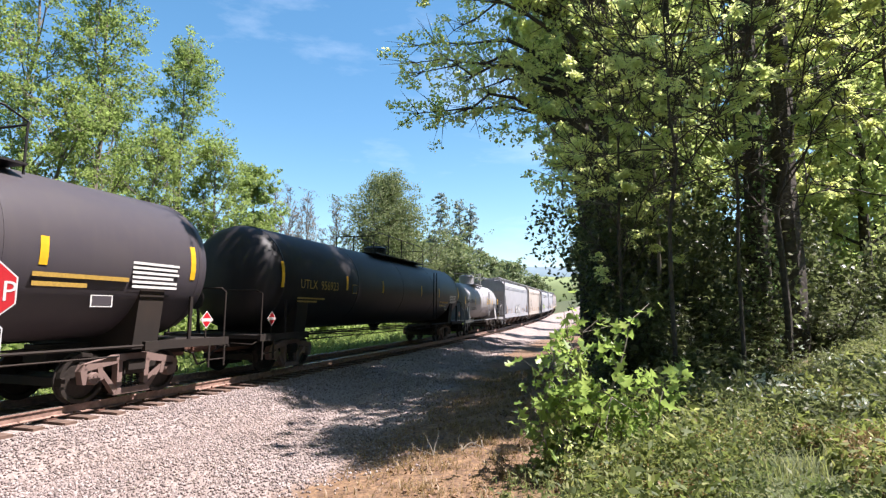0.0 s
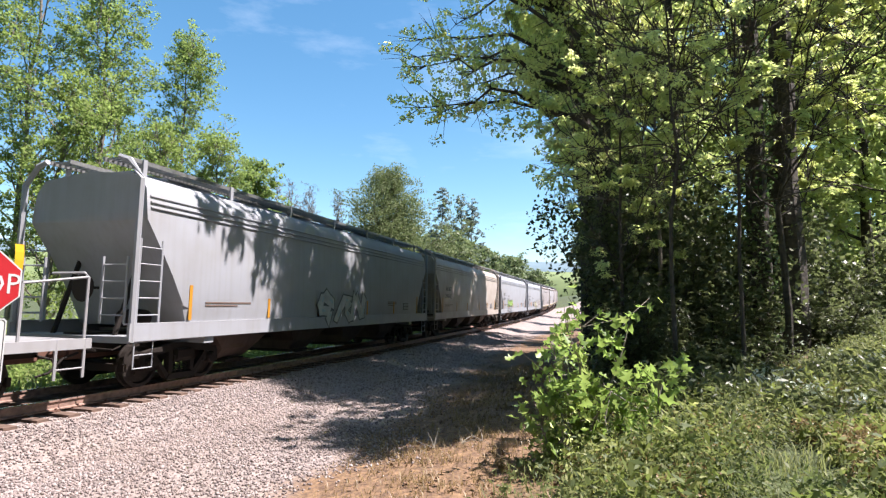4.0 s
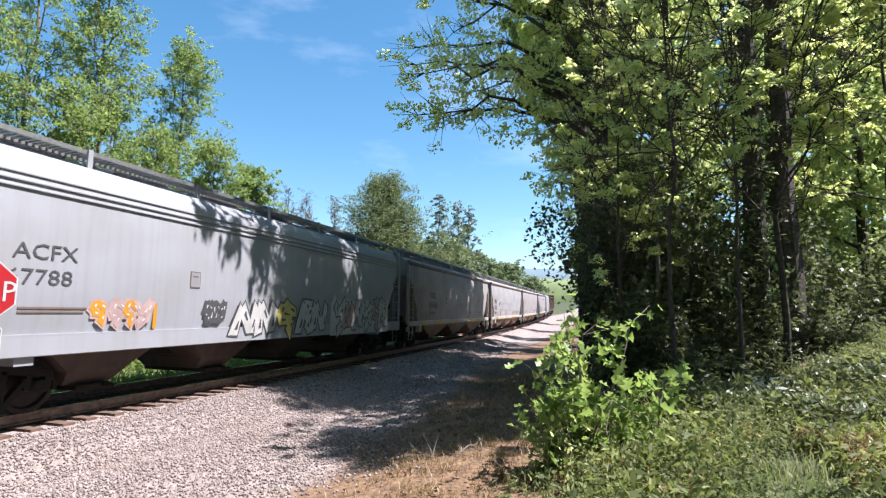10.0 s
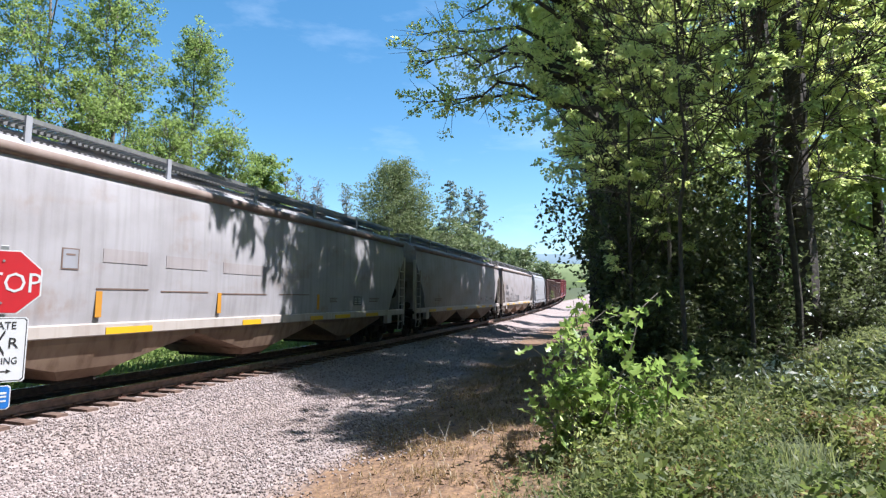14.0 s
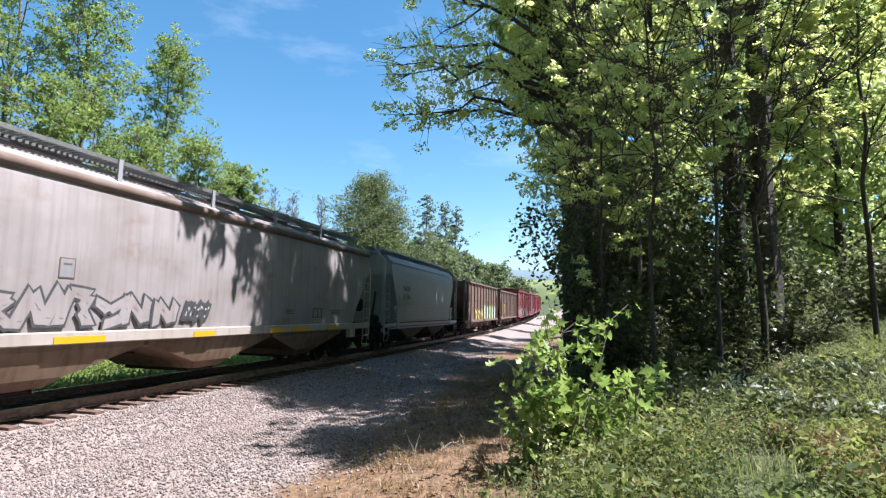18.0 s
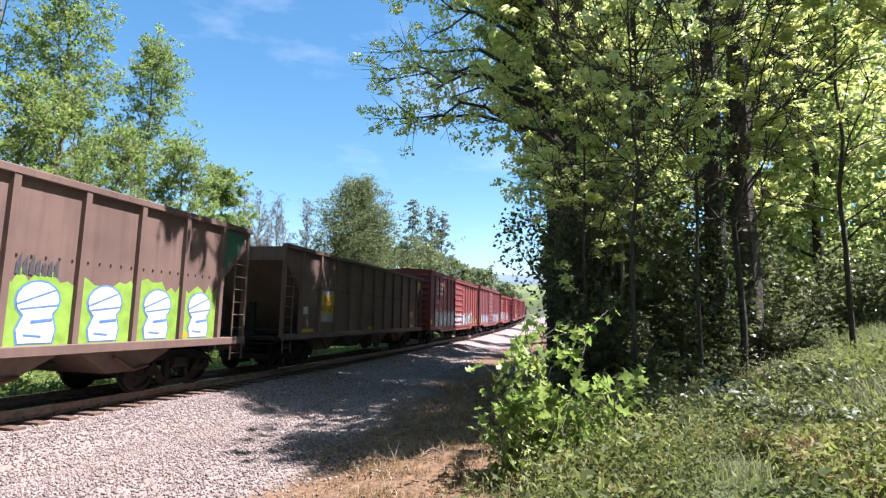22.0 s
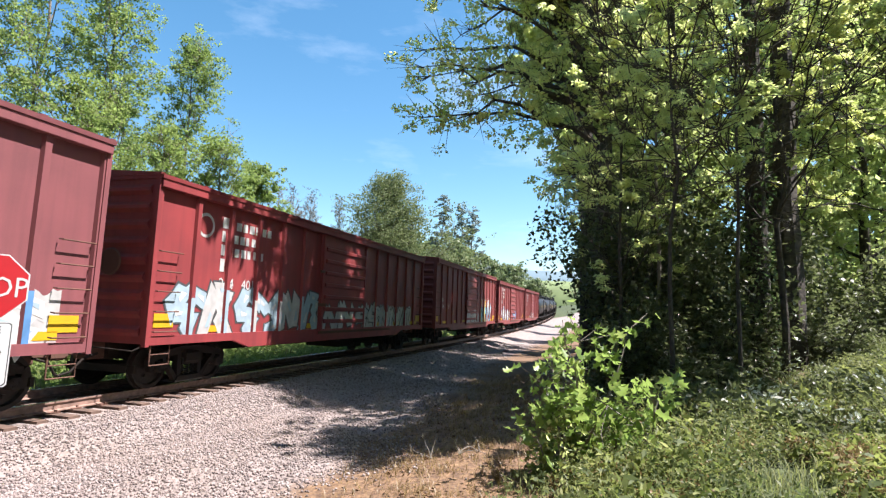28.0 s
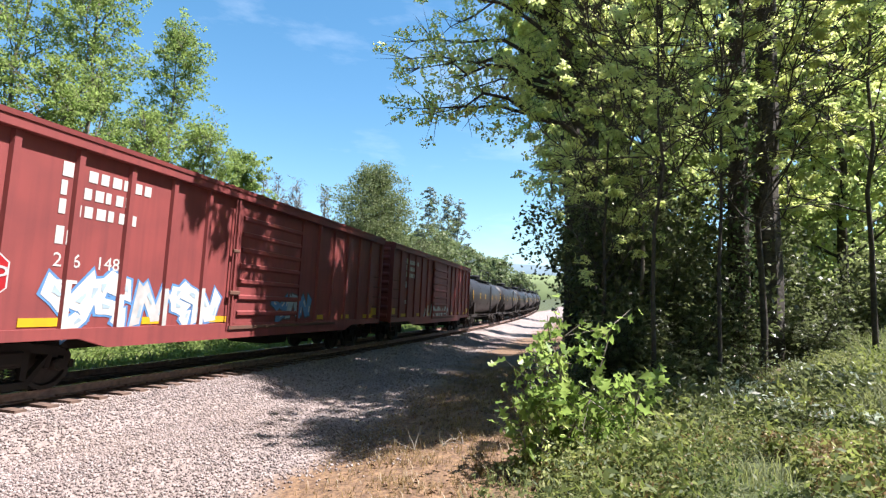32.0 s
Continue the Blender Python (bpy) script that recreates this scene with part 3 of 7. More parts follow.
def sideframe_mesh(mat):
    g = G()
    for s in (-1, 1):
        g.plate([(s * 0.3, 0.86), (s * 1.02, 0.72), (s * 1.06, 0.62), (s * 0.98, 0.60), (s * 0.3, 0.70)], -0.07, 0.07)
        g.plate([(s * 1.08, 0.72), (s * 1.14, 0.60), (s * 1.08, 0.36), (s * 1.01, 0.36), (s * 1.0, 0.62)], -0.07, 0.07)
        g.plate([(s * 0.80, 0.64), (s * 0.70, 0.66), (s * 0.66, 0.42), (s * 0.74, 0.40)], -0.07, 0.07)
        g.plate([(s * 0.78, 0.62), (s * 0.66, 0.58), (s * 0.28, 0.14), (s * 0.40, 0.12)], -0.06, 0.06)
        g.plate([(s * 0.38, 0.74), (s * 0.27, 0.74), (s * 0.25, 0.26), (s * 0.36, 0.2)], -0.07, 0.07)
        g.lathe([(0.02, 0.12), (0.1, 0.12), (0.115, 0.09), (0.115, -0.06), (0.02, -0.06)], "x", 14, (0.02, s * 0.89, 0.457))
        for k in range(4):
            g.box(0.13, 0.15, s * 0.89 - 0.015 + 0.055 * math.cos(k * 1.571 + 0.7), s * 0.89 + 0.015 + 0.055 * math.cos(k * 1.571 + 0.7), 0.442 + 0.055 * math.sin(k * 1.571 + 0.7), 0.472 + 0.055 * math.sin(k * 1.571 + 0.7))
    g.plate([(-0.34, 0.86), (0.34, 0.86), (0.3, 0.72), (-0.3, 0.72)], -0.075, 0.075)
    g.plate([(-0.42, 0.1), (0.42, 0.1), (0.34, 0.22), (-0.34, 0.22)], -0.09, 0.09)
    return g.mesh("sideframe", M[mat])


def spring_mesh():
    g = G()
    for y in (-0.16, 0, 0.16):
        pts = [(0.045 * math.cos(a * 0.9), y + 0.06 * math.sin(a * 0.9), 0.22 + 0.24 * a / 36) for a in range(0, 37, 2)]
        g.tube(pts, 0.013, 4)
    return g.box(-0.09, 0.09, -0.24, 0.24, 0.46, 0.6, 0.02).mesh("coil_spring", M["dark"])


def wheel_mesh():
    g = G()
    for s in (-1, 1):
        pr = [(0.05, 0.0), (0.09, 0.0), (0.1, 0.05), (0.36, 0.075), (0.385, 0.02), (0.457, 0.02), (0.46, 0.12), (0.487, 0.125), (0.487, 0.155), (0.39, 0.155), (0.365, 0.1), (0.12, 0.1), (0.1, 0.16), (0.05, 0.16)]
        g.lathe([(r, s * (0.86 - a)) for r, a in pr], "x", 20)
        for k in range(2):
            g.box(s * 0.83, s * 0.862, -0.03 + 0.22 * (k * 2 - 1), 0.03 + 0.22 * (k * 2 - 1), -0.02, 0.02)
    g.lathe([(0.075, -0.98), (0.085, -0.6), (0.075, 0), (0.085, 0.6), (0.075, 0.98)], "x", 10)
    return g.mesh("wheelset", M["wheel"])


def truck(car, y, mat="dark"):
    t = part("truck", shared("bolster", lambda: G().box(-1.15, 1.15, -0.2, 0.2, 0.5, 0.74, 0.04).box(-0.35, 0.35, -0.3, 0.3, 0.7, 0.86, 0.03).box(-0.9, 0.9, -1.35, -1.28, 0.35, 0.5).box(-0.9, 0.9, 1.28, 1.35, 0.35, 0.5).mesh("truck", M["dark"])), "dark", car)
    t.location = (0, y, 0)
    for s in (-1, 1):
        f = part("sideframe", shared("sf" + mat, lambda: sideframe_mesh(mat)), mat, t)
        f.location = (s * 1.0, 0, 0)
        f.rotation_euler = (0, 0, 0 if s > 0 else math.pi)
        k = part("coil_spring", shared("spring", spring_mesh), "dark", t)
        k.location = (s * 1.0, 0, 0)
        w = part("wheelset", shared("wheels", wheel_mesh), "wheel", t)
        w.location = (0, s * 0.89, 0.457)
    return t


def coupler(car, y, s):
    """Draft gear, knuckle and hose at one end; s is the way it points."""
    g = G().box(-0.2, 0.2, min(y, y - s * 1.6), max(y, y - s * 1.6), 0.62, 1.0, 0.03)
    g.box(-0.07, 0.07, min(y, y + s * 0.5), max(y, y + s * 0.5), 0.72, 0.88, 0.02)
    g.box(-0.15, 0.13, min(y + s * 0.38, y + s * 0.66), max(y + s * 0.38, y + s * 0.66), 0.66, 0.94, 0.05)
    part("coupler", g, "rust", car)
    part("air_hose", G().tube([(0.3, y - s * 0.1, 0.75), (0.3, y + s * 0.2, 0.66), (0.24, y + s * 0.4, 0.42), (0.15, y + s * 0.58, 0.36)], 0.025, 6), "dark", car)
    part("uncoupling_lever", G().tube([(1.45, y + s * 0.02, 0.92), (1.4, y + s * 0.14, 0.86), (0.3, y + s * 0.16, 0.9), (0.1, y + s * 0.4, 0.96)], 0.014, 5), "dark", car)


def ladder(car, x, y0, y1, z0, z1, n, mat, r=0.016, along="y", name="ladder"):
    g = G()
    for q in (y0, y1):
        p = (lambda z, q=q: (x, q, z)) if along == "y" else (lambda z, q=q: (q, x, z))
        g.tube([p(z0), p(z1)], r * 1.7, 6)
    for i in range(n):
        z = z0 + (z1 - z0) * (i + 0.5) / n
        g.tube([(x, y0, z), (x, y1, z)] if along == "y" else [(y0, x, z), (y1, x, z)], r, 6)
    return part(name, g, mat, car)


def stirrup(car, x, y0, y1, z0, z1, mat):
    part("step", G().tube([(x, y0, z0), (x, y0, z1), (x, y1, z1), (x, y1, z0)], 0.017, 6).tube([(x, y0, (z0 + z1) / 2), (x, y1, (z0 + z1) / 2)], 0.012, 5), mat, car)


def patch(car, name, y0, y1, z0, z1, x, mat, label=""):
    return part(name, G().box(x - 0.004, x + 0.006, y0, y1, z0, z1), mat, car, label)


def graffiti(car, y0, y1, z0, z1, x, fills, outline, n, seed, shade=None, depth=None, wash=""):
    """Sprayed jagged forms of broad crossing strokes, outlined and shaded, over a ragged wash."""
    r = random.Random(seed)
    if wash:
        k = n * 16
        top = [(y1 + 0.2 - (y1 - y0 + 0.4) * i / k, z0 + (z1 - z0) * (0.92 + 0.3 * noise.noise((i * 0.16, seed, 0)) + 0.16 * noise.noise((i * 0.7, seed, 3)))) for i in range(k + 1)]
        m = len(top) - 1
        vs = [(x + 0.002, a, b) for a, b in top] + [(x + 0.002, a, z0 - 0.05) for a, b in top]
        part("graffiti_wash", G().add(vs, [(i, i + 1, i + 2 + m, i + 1 + m) for i in range(m)]), wash, car, "ragged coat of sprayed paint")

    def stroke(g, at, p, q, w0, w1, grow):
        """A broad stroke from p to q with slanting ends."""
        dy, dz = q[0] - p[0], q[1] - p[1]
        d = max(1e-6, math.hypot(dy, dz))
        ty, tz = dy / d, dz / d
        ny, nz = -tz, ty
        a, b = w0 / 2 + grow, w1 / 2 + grow
        p = (p[0] - ty * grow, p[1] - tz * grow)
        q = (q[0] + ty * grow, q[1] + tz * grow)
        s0, s1 = w0 * 0.22, w1 * 0.28
        g.add([(at, p[0] + ny * a - ty * s0, p[1] + nz * a - tz * s0), (at, p[0] - ny * a + ty * s0, p[1] - nz * a + tz * s0), (at, (p[0] + q[0]) / 2 - ny * (a + b) * 0.45, (p[1] + q[1]) / 2 - nz * (a + b) * 0.45), (at, q[0] - ny * b - ty * s1, q[1] - nz * b - tz * s1), (at, q[0] + ny * b + ty * s1, q[1] + nz * b + tz * s1), (at, (p[0] + q[0]) / 2 + ny * (a + b) * 0.52, (p[1] + q[1]) / 2 + nz * (a + b) * 0.52)], [(0, 1, 2, 3, 4, 5)])
    w = (y1 - y0) / n
    for i in range(n):
        a, lo, hi = y0 + i * w, z0 + r.uniform(0.04, 0.12) * (z1 - z0), z1 - r.uniform(0.02, 0.2) * (z1 - z0)
        at = depth(a + w / 2) if depth else x
        lean, th = r.uniform(-0.12, 0.25) * (hi - lo), min(w * 0.4, (hi - lo) * 0.36)
        kind = r.randrange(4)
        if kind == 0:
            pts = [(0.08, 0.05), (0.22, 0.95), (0.7, 0.1), (0.9, 0.98)]
        elif kind == 1:
            pts = [(1.0, 0.7), (0.35, 1.0), (0.1, 0.5), (0.75, 0.42), (0.6, 0.0)]
        elif kind == 2:
            pts = [(0.12, 0.0), (0.42, 0.98), (0.86, 0.9), (0.62, 0.45), (0.95, 0.02)]
        else:
            pts = [(-0.05, 0.85), (0.45, 0.5), (1.0, 1.0), (0.8, 0.3), (0.3, 0.0)]
        pts = [(a + w * (u + r.uniform(-0.06, 0.06)) + lean * v, lo + (hi - lo) * min(1, max(0, v + r.uniform(-0.06, 0.06)))) for u, v in pts]
        fill = fills[i % len(fills)]
        under, over, cut = G(), G(), G()
        for k, (p, q) in enumerate(zip(pts, pts[1:])):
            ws = (th * r.uniform(0.75, 1.2), th * r.uniform(0.75, 1.3))
            e = i * 0.0004 + k * 0.00007
            stroke(under, at + 0.004 + e, p, q, *ws, 0.045)
            stroke(over, at + 0.009 + e, p, q, *ws, 0.0)
            m = ((p[0] + q[0]) / 2, (p[1] + q[1]) / 2)
            stroke(cut, at + 0.014 + e, (m[0] * 0.4 + p[0] * 0.6 + th * 0.16, m[1] * 0.4 + p[1] * 0.6), (m[0] + th * 0.16, m[1]), ws[0] * 0.34, ws[1] * 0.16, 0.0)
        o = part("graffiti_outline", under, outline, car)
        part("graffiti_fill", over, fill, o)
        tagged(part("graffiti_shade", cut, shade or ("letter_w" if fill not in ("letter_w", "silver") else "sky_blue"), o), kind="stuff")


def bars(car, y, z, x, widths, size, mat, gap=1.5, name="lettering"):
    """Rows of plain bars where writing stands that is not spelt out."""
    for i, w in enumerate(widths):
        k = max(1, round(w / (size * 0.82))) if size > 0.1 else 1
        for j in range(k):
            part(name, G().box(x - 0.002, x + 0.005, y + w * j / k, y + w * (j + (0.62, 0.72, 0.66)[j % 3] if k > 1 else 1) / k, z - i * size * gap - size, z - i * size * gap), mat, car)


def blank_car(name, label, category, group):
    return thing(name, label, category, group)


def box_car(L, zs, ze, mat, label, seed=0):
    car = blank_car("boxcar", label, "boxcar", "cars of the freight train")
    h, w = L / 2, 1.46
    part("body", G().box(-w, w, -h + 0.04, h - 0.04, zs, ze - 0.02), mat, car)
    g = G()
    secs = []
    for y in (-h - 0.03, h + 0.03):
        secs.append([(-1.62, y, ze - 0.03), (1.62, y, ze - 0.03), (1.63, y, ze + 0.05), (0.8, y, ze + 0.12), (0, y, ze + 0.16), (-0.8, y, ze + 0.12), (-1.63, y, ze + 0.05)])
    g.loft(secs)
    k = int(L / 1.2)
    for i in range(k + 1):
        y = -h + L * i / k
        g.loft([[(-1.57, y + d, ze + 0.05), (1.57, y + d, ze + 0.05), (1.575, y + d, ze + 0.085), (0, y + d, ze + 0.20), (-1.575, y + d, ze + 0.085)] for d in (-0.05, 0.05)])
    part("roof", g, mat, car, "weathered ribbed steel roof")
    door_w, dc = 1.55, 0.15
    n = 6
    posts = shared(("post", zs, ze, mat), lambda: G().loft([[(-0.02, -0.09, z), (0.07, -0.055, z), (0.07, 0.055, z), (-0.02, 0.09, z)] for z in (zs + 0.12, ze - 0.18)]).mesh("side_post", M[mat]))
    for s in (-1, 1):
        part("top_chord", G().box(min(s * w, s * 1.6), max(s * w, s * 1.6), -h, h, ze - 0.2, ze - 0.02, 0.012), mat, car)
        part("side_sill", G().plate([(-h, zs + 0.16), (-h, zs - 0.02), (-h + 2.6, zs - 0.02), (-h + 3.2, zs - 0.2), (h - 3.2, zs - 0.2), (h - 2.6, zs - 0.02), (h, zs - 0.02), (h, zs + 0.16)], min(s * 1.44, s * 1.535), max(s * 1.44, s * 1.535)), mat, car)
        ys = [-h + 0.06 + (h - door_w + dc - 0.1) * i / n for i in range(n + 1)] + [dc + door_w + 0.06 + (h - door_w - dc - 0.1) * i / n for i in range(n + 1)]
        for y in ys:
            p = part("side_post", posts, mat, car)
            p.location, p.rotation_euler = (s * w, y, 0), (0, 0, 0 if s > 0 else math.pi)
        g = G().box(min(s * 1.46, s * 1.5), max(s * 1.46, s * 1.5), dc - door_w, dc + door_w, zs + 0.1, ze - 0.36)
        d = part("door", g, mat, car, "ribbed steel sliding door")
        for i in range(7):
            z = zs + 0.42 + (ze - zs - 1.05) * i / 6
            part("door_rib", G().loft([[(s * 1.495, y, z - 0.1), (s * 1.555, y, z - 0.05), (s * 1.555, y, z + 0.03), (s * 1.495, y, z + 0.06)] for y in (dc - door_w + 0.12, dc + door_w - 0.12)]), mat, d)
        for y in (dc - door_w + 0.03, dc + door_w - 0.03):
            part("door_edge", G().box(min(s * 1.49, s * 1.535), max(s * 1.49, s * 1.535), y - 0.04, y + 0.04, zs + 0.1, ze - 0.36, 0.01), mat, d)
        y = dc - door_w - 0.13
        part("door_rod", G().tube([(s * 1.55, y, zs + 0.02), (s * 1.55, y, ze - 0.22)], 0.03, 6).tube([(s * 1.55, y - 0.12, zs + 0.02), (s * 1.55, y - 0.12, ze - 0.22)], 0.022, 6), mat, d)
        part("door_latch", G().box(min(s * 1.54, s * 1.6), max(s * 1.54, s * 1.6), y - 0.16, y + 0.22, zs + 0.86, zs + 0.96, 0.015), "rust", d)
        part("door_latch", G().box(min(s * 1.54, s * 1.59), max(s * 1.54, s * 1.59), y - 0.14, y + 0.1, zs + 1.9, zs + 1.98, 0.015), "rust", d)
        part("door_track", G().box(min(s * 1.5, s * 1.575), max(s * 1.5, s * 1.575), dc - door_w - 0.2, dc + door_w + 2.4, zs + 0.02, zs + 0.1), "rust", car)
        for e in (-1, 1):
            y = e * (h - 0.42)
            for i in range(5):
                z = zs + 0.25 + 0.4 * i
                part("rung", shared("rung", lambda: G().tube([(-0.03, -0.3, 0), (0.05, -0.3, -0.01), (0.05, 0.3, -0.01), (-0.03, 0.3, 0)], 0.014, 6).mesh("rung", M["rust"])), "rust", car).location = (s * 1.53, y, z)
            stirrup(car, s * 1.48, y - 0.25, y + 0.25, zs, zs - 0.42, "rust")
    for e in (-1, 1):
        ribs, posts_g = [], []
        g = G().box(-1.5, 1.5, min(e * (h - 0.05), e * h), max(e * (h - 0.05), e * h), zs, ze)
        for i in range(9):
            z = zs + 0.25 + i * (ze - zs - 0.5) / 8
            ribs.append(G().loft([[(x, e * (h - 0.01), z - 0.12), (x, e * (h + 0.06), z - 0.03), (x, e * (h + 0.06), z + 0.03), (x, e * (h - 0.01), z + 0.12)] for x in (-1.35, 1.35)]))
        for x in (-1.5, 1.5):
            posts_g.append(G().box(x - 0.05, x + 0.05, min(e * (h - 0.06), e * (h + 0.035)), max(e * (h - 0.06), e * (h + 0.035)), zs - 0.05, ze))
        wall = part("end_wall", g, mat, car, "corrugated steel end wall")
        for q in ribs:
            part("end_rib", q, mat, wall)
        for q in posts_g:
            part("corner_post", q, mat, wall)
        coupler(car, e * (h + 0.05), e)
        truck(car, e * (h - 1.75), "dark")
    part("brake_wheel", G().lathe([(0.25, 0), (0.28, 0.02), (0.25, 0.04), (0.23, 0.02)], "y", 16, (0.6, -h - 0.16, zs + 1.6)).tube([(0.35, -h - 0.14, zs + 1.6), (0.85, -h - 0.14, zs + 1.6)], 0.02, 5).tube([(0.6, -h, zs + 1.6), (0.6, -h - 0.15, zs + 1.6)], 0.03, 6), "rust", car)
    part("centre_sill", G().box(-0.3, 0.3, -h + 0.3, h - 0.3, 0.62, zs + 0.05).box(-1.4, 1.4, -0.15, 0.15, 0.7, zs).box(-0.5, 0.9, 1.2, 2.2, 0.42, 0.75, 0.05), "dark", car)
    r = random.Random(seed)
    for y in (-h + 0.2, h - 0.72):
        patch(car, "end_reflector", y, y + 0.52, zs + 0.32, zs + 0.6, 1.466, "yellow", "square yellow reflective panel")
    for i, y in enumerate((-h + 1.55, -h + 4.0, -h + 6.0, h - 5.4, h - 3.4, h - 1.5)):
        patch(car, "reflector", y, y + (0.95 if i in (0, 5) else 0.6), zs + 0.2, zs + 0.34, 1.466, "yellow", "yellow reflective strip")
    return car


def hopper_sections(L, w, zb_mid, top, kind):
    h = L / 2
    out = []
    ins = {"flow": 0.28, "trough": 0.14, "short": 1.05}[kind]
    run = 1.25 if kind == "flow" else 1.4 if kind == "trough" else 1.0
    for d, k in ((0, 0), (0.01, 0.01), (run * 0.2, 0.17), (run * 0.4, 0.34), (run * 0.6, 0.52), (run * 0.85, 0.78), (run, 1.0)):
        out.append((-h + ins + d, k))
    out += [(-h / 3, 1), (0, 1), (h / 3, 1)] + [(-y, k) for y, k in reversed(out)]
    rings = []
    for y, k in out:
        zb = 3.35 + (zb_mid - 3.35) * k
        if kind == "trough":
            half = [(w * 0.97, zb), (w, max(zb, 1.8)), (w, max(zb, 2.8)), (w * 0.985, 3.75), (w * 0.96, 3.9), (w * 0.93, 4.0), (w * 0.6, top - 0.12), (0, top)]
        else:
            half = [(w * 0.97, zb), (w * 1.0, max(zb, 1.6)), (w * 1.0, max(zb, 2.6)), (w * 0.985, 3.55), (w * 0.95, 3.95), (w * 0.82, 4.22), (w * 0.5, top - 0.08), (0, top)]
        rings.append([(x, y, z) for x, z in half] + [(-x, y, z) for x, z in reversed(half[:-1])])
    return rings


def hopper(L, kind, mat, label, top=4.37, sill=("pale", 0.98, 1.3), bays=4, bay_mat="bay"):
    """Covered hopper. kind: flow (rounded, grooved eaves), trough (round eave rail), short (two bays)."""
    car = blank_car("covered_hopper", label, "hopper car", "cars of the freight train")
    h, w = L / 2, 1.52
    part("body", G().loft(hopper_sections(L, w, 1.22, top, kind)), mat, car, smooth=True)
    smat, z0, z1 = sill
    lo = -h + (0.0 if kind == "flow" else 0.55)
    for s in (-1, 1):
        g = G()
        if kind == "flow":
            g.box(min(s * 1.5, s * 1.56), max(s * 1.5, s * 1.56), -h, h, z0, z1, 0.015)
            g.box(min(s * 1.4, s * 1.56), max(s * 1.4, s * 1.56), -h, h, z1 - 0.02, z1 + 0.01)
        else:
            g.box(min(s * 1.42, s * 1.56), max(s * 1.42, s * 1.56), -h + 0.1, h - 0.1, z0, z1, 0.02)
        part("side_sill", g, smat, car)
        if kind == "flow":
            for z, x in ((3.58, 1.497), (3.69, 1.482), (3.81, 1.46)):
                part("eave_rib", G().box(min(s * (x - 0.03), s * (x + 0.03)), max(s * (x - 0.03), s * (x + 0.03)), -h + 0.36, h - 0.36, z - 0.018, z + 0.018, 0.008), mat, car)
        else:
            x, z = (1.44, 3.97) if kind == "trough" else (1.42, 3.95)
            part("eave_rail", G().tube([(s * x, -h + (0.15 if kind == "trough" else 1.1), z), (s * x, h - (0.15 if kind == "trough" else 1.1), z)], 0.11 if kind == "trough" else 0.06, 12), "eave" if kind == "trough" else mat, car, "rust-stained round eave rail", smooth=True)
        if kind == "short":
            part("skirt", G().plate([(-h + 1.25, 1.95), (-h + 1.7, 1.3), (h - 1.7, 1.3), (h - 1.25, 1.95)], min(s * 1.5, s * 1.545), max(s * 1.5, s * 1.545)), mat, car)
            for z in (1.97, 1.42):
                part("side_ridge", G().box(min(s * 1.5, s * 1.58), max(s * 1.5, s * 1.58), -h + 1.3, h - 1.3, z - 0.025, z + 0.025, 0.01), mat, car)
            part("train_pipe", G().tube([(s * 1.5, -h + 0.8, 0.98), (s * 1.5, h - 0.8, 0.98)], 0.04, 8), mat, car)
        # roof walk with its brackets
        xw = 0.95
        g = G()
        a, b = (min(s * xw, s * (xw + 0.06)), max(s * xw, s * (xw + 0.06)))
        g.box(a, b, -h + 0.15, h - 0.15, top + 0.16, top + 0.24)
        for i in range(int(L / 0.12)):
            y = -h + 0.2 + i * 0.12
            g.box(min(s * 0.45, s * xw), max(s * 0.45, s * xw), y, y + 0.05, top + 0.2, top + 0.225)
        g.box(min(s * 0.43, s * 0.48), max(s * 0.43, s * 0.48), -h + 0.15, h - 0.15, top + 0.16, top + 0.24)
        part("roof_walk", g, "zinc", car, "steel grating walkway")
        k = 7 if kind != "short" else 4
        for i in range(k):
            y = -h + 0.6 + (L - 1.2) * i / (k - 1)
            part("walk_bracket", G().box(min(s * (xw + 0.062), s * (xw + 0.1)), max(s * (xw + 0.062), s * (xw + 0.1)), y - 0.05, y + 0.05, top - 0.22, top + 0.25), mat if kind != "trough" else "pale", car)
        for e in (-1, 1):
            y = e * (h - 0.08)
            if kind == "flow":
                g = G().tube([(s * 1.52, y, z0), (s * 1.52, y, 4.1), (s * 1.2, y, top + 0.12), (s * 0.95, y, top + 0.2)], 0.06, 6)
                part("end_post", g, smat, car)
                ladder(car, s * 1.52, y - e * 0.08, y - e * 0.62, z1, 2.95, 5, smat)
                ladder(car, y + e * 0.02, s * 0.75, s * 1.35, z1, 2.6, 4, smat, along="x", name="end_ladder")
            else:
                g = G().box(min(s * 1.42, s * 1.54), max(s * 1.42, s * 1.54), y - 0.05, y + 0.05, 0.85, 3.95 if kind == "short" else 3.45)
                if kind == "short":
                    g.loft([[(s * 1.42, y - 0.06, 3.9), (s * 1.54, y - 0.06, 3.9), (s * 1.0, y - 0.06, top + 0.2), (s * 0.9, y - 0.06, top + 0.2)], [(s * 1.42, y + 0.06, 3.9), (s * 1.54, y + 0.06, 3.9), (s * 1.0, y + 0.06, top + 0.2), (s * 0.9, y + 0.06, top + 0.2)]])
                part("end_post", g, smat, car)
                ladder(car, s * 1.54, y - e * 0.06, y - e * 0.58, 0.65, 3.0, 7, smat)
            stirrup(car, s * 1.5, y - e * 0.1, y - e * 0.55, z0, 0.48, smat)
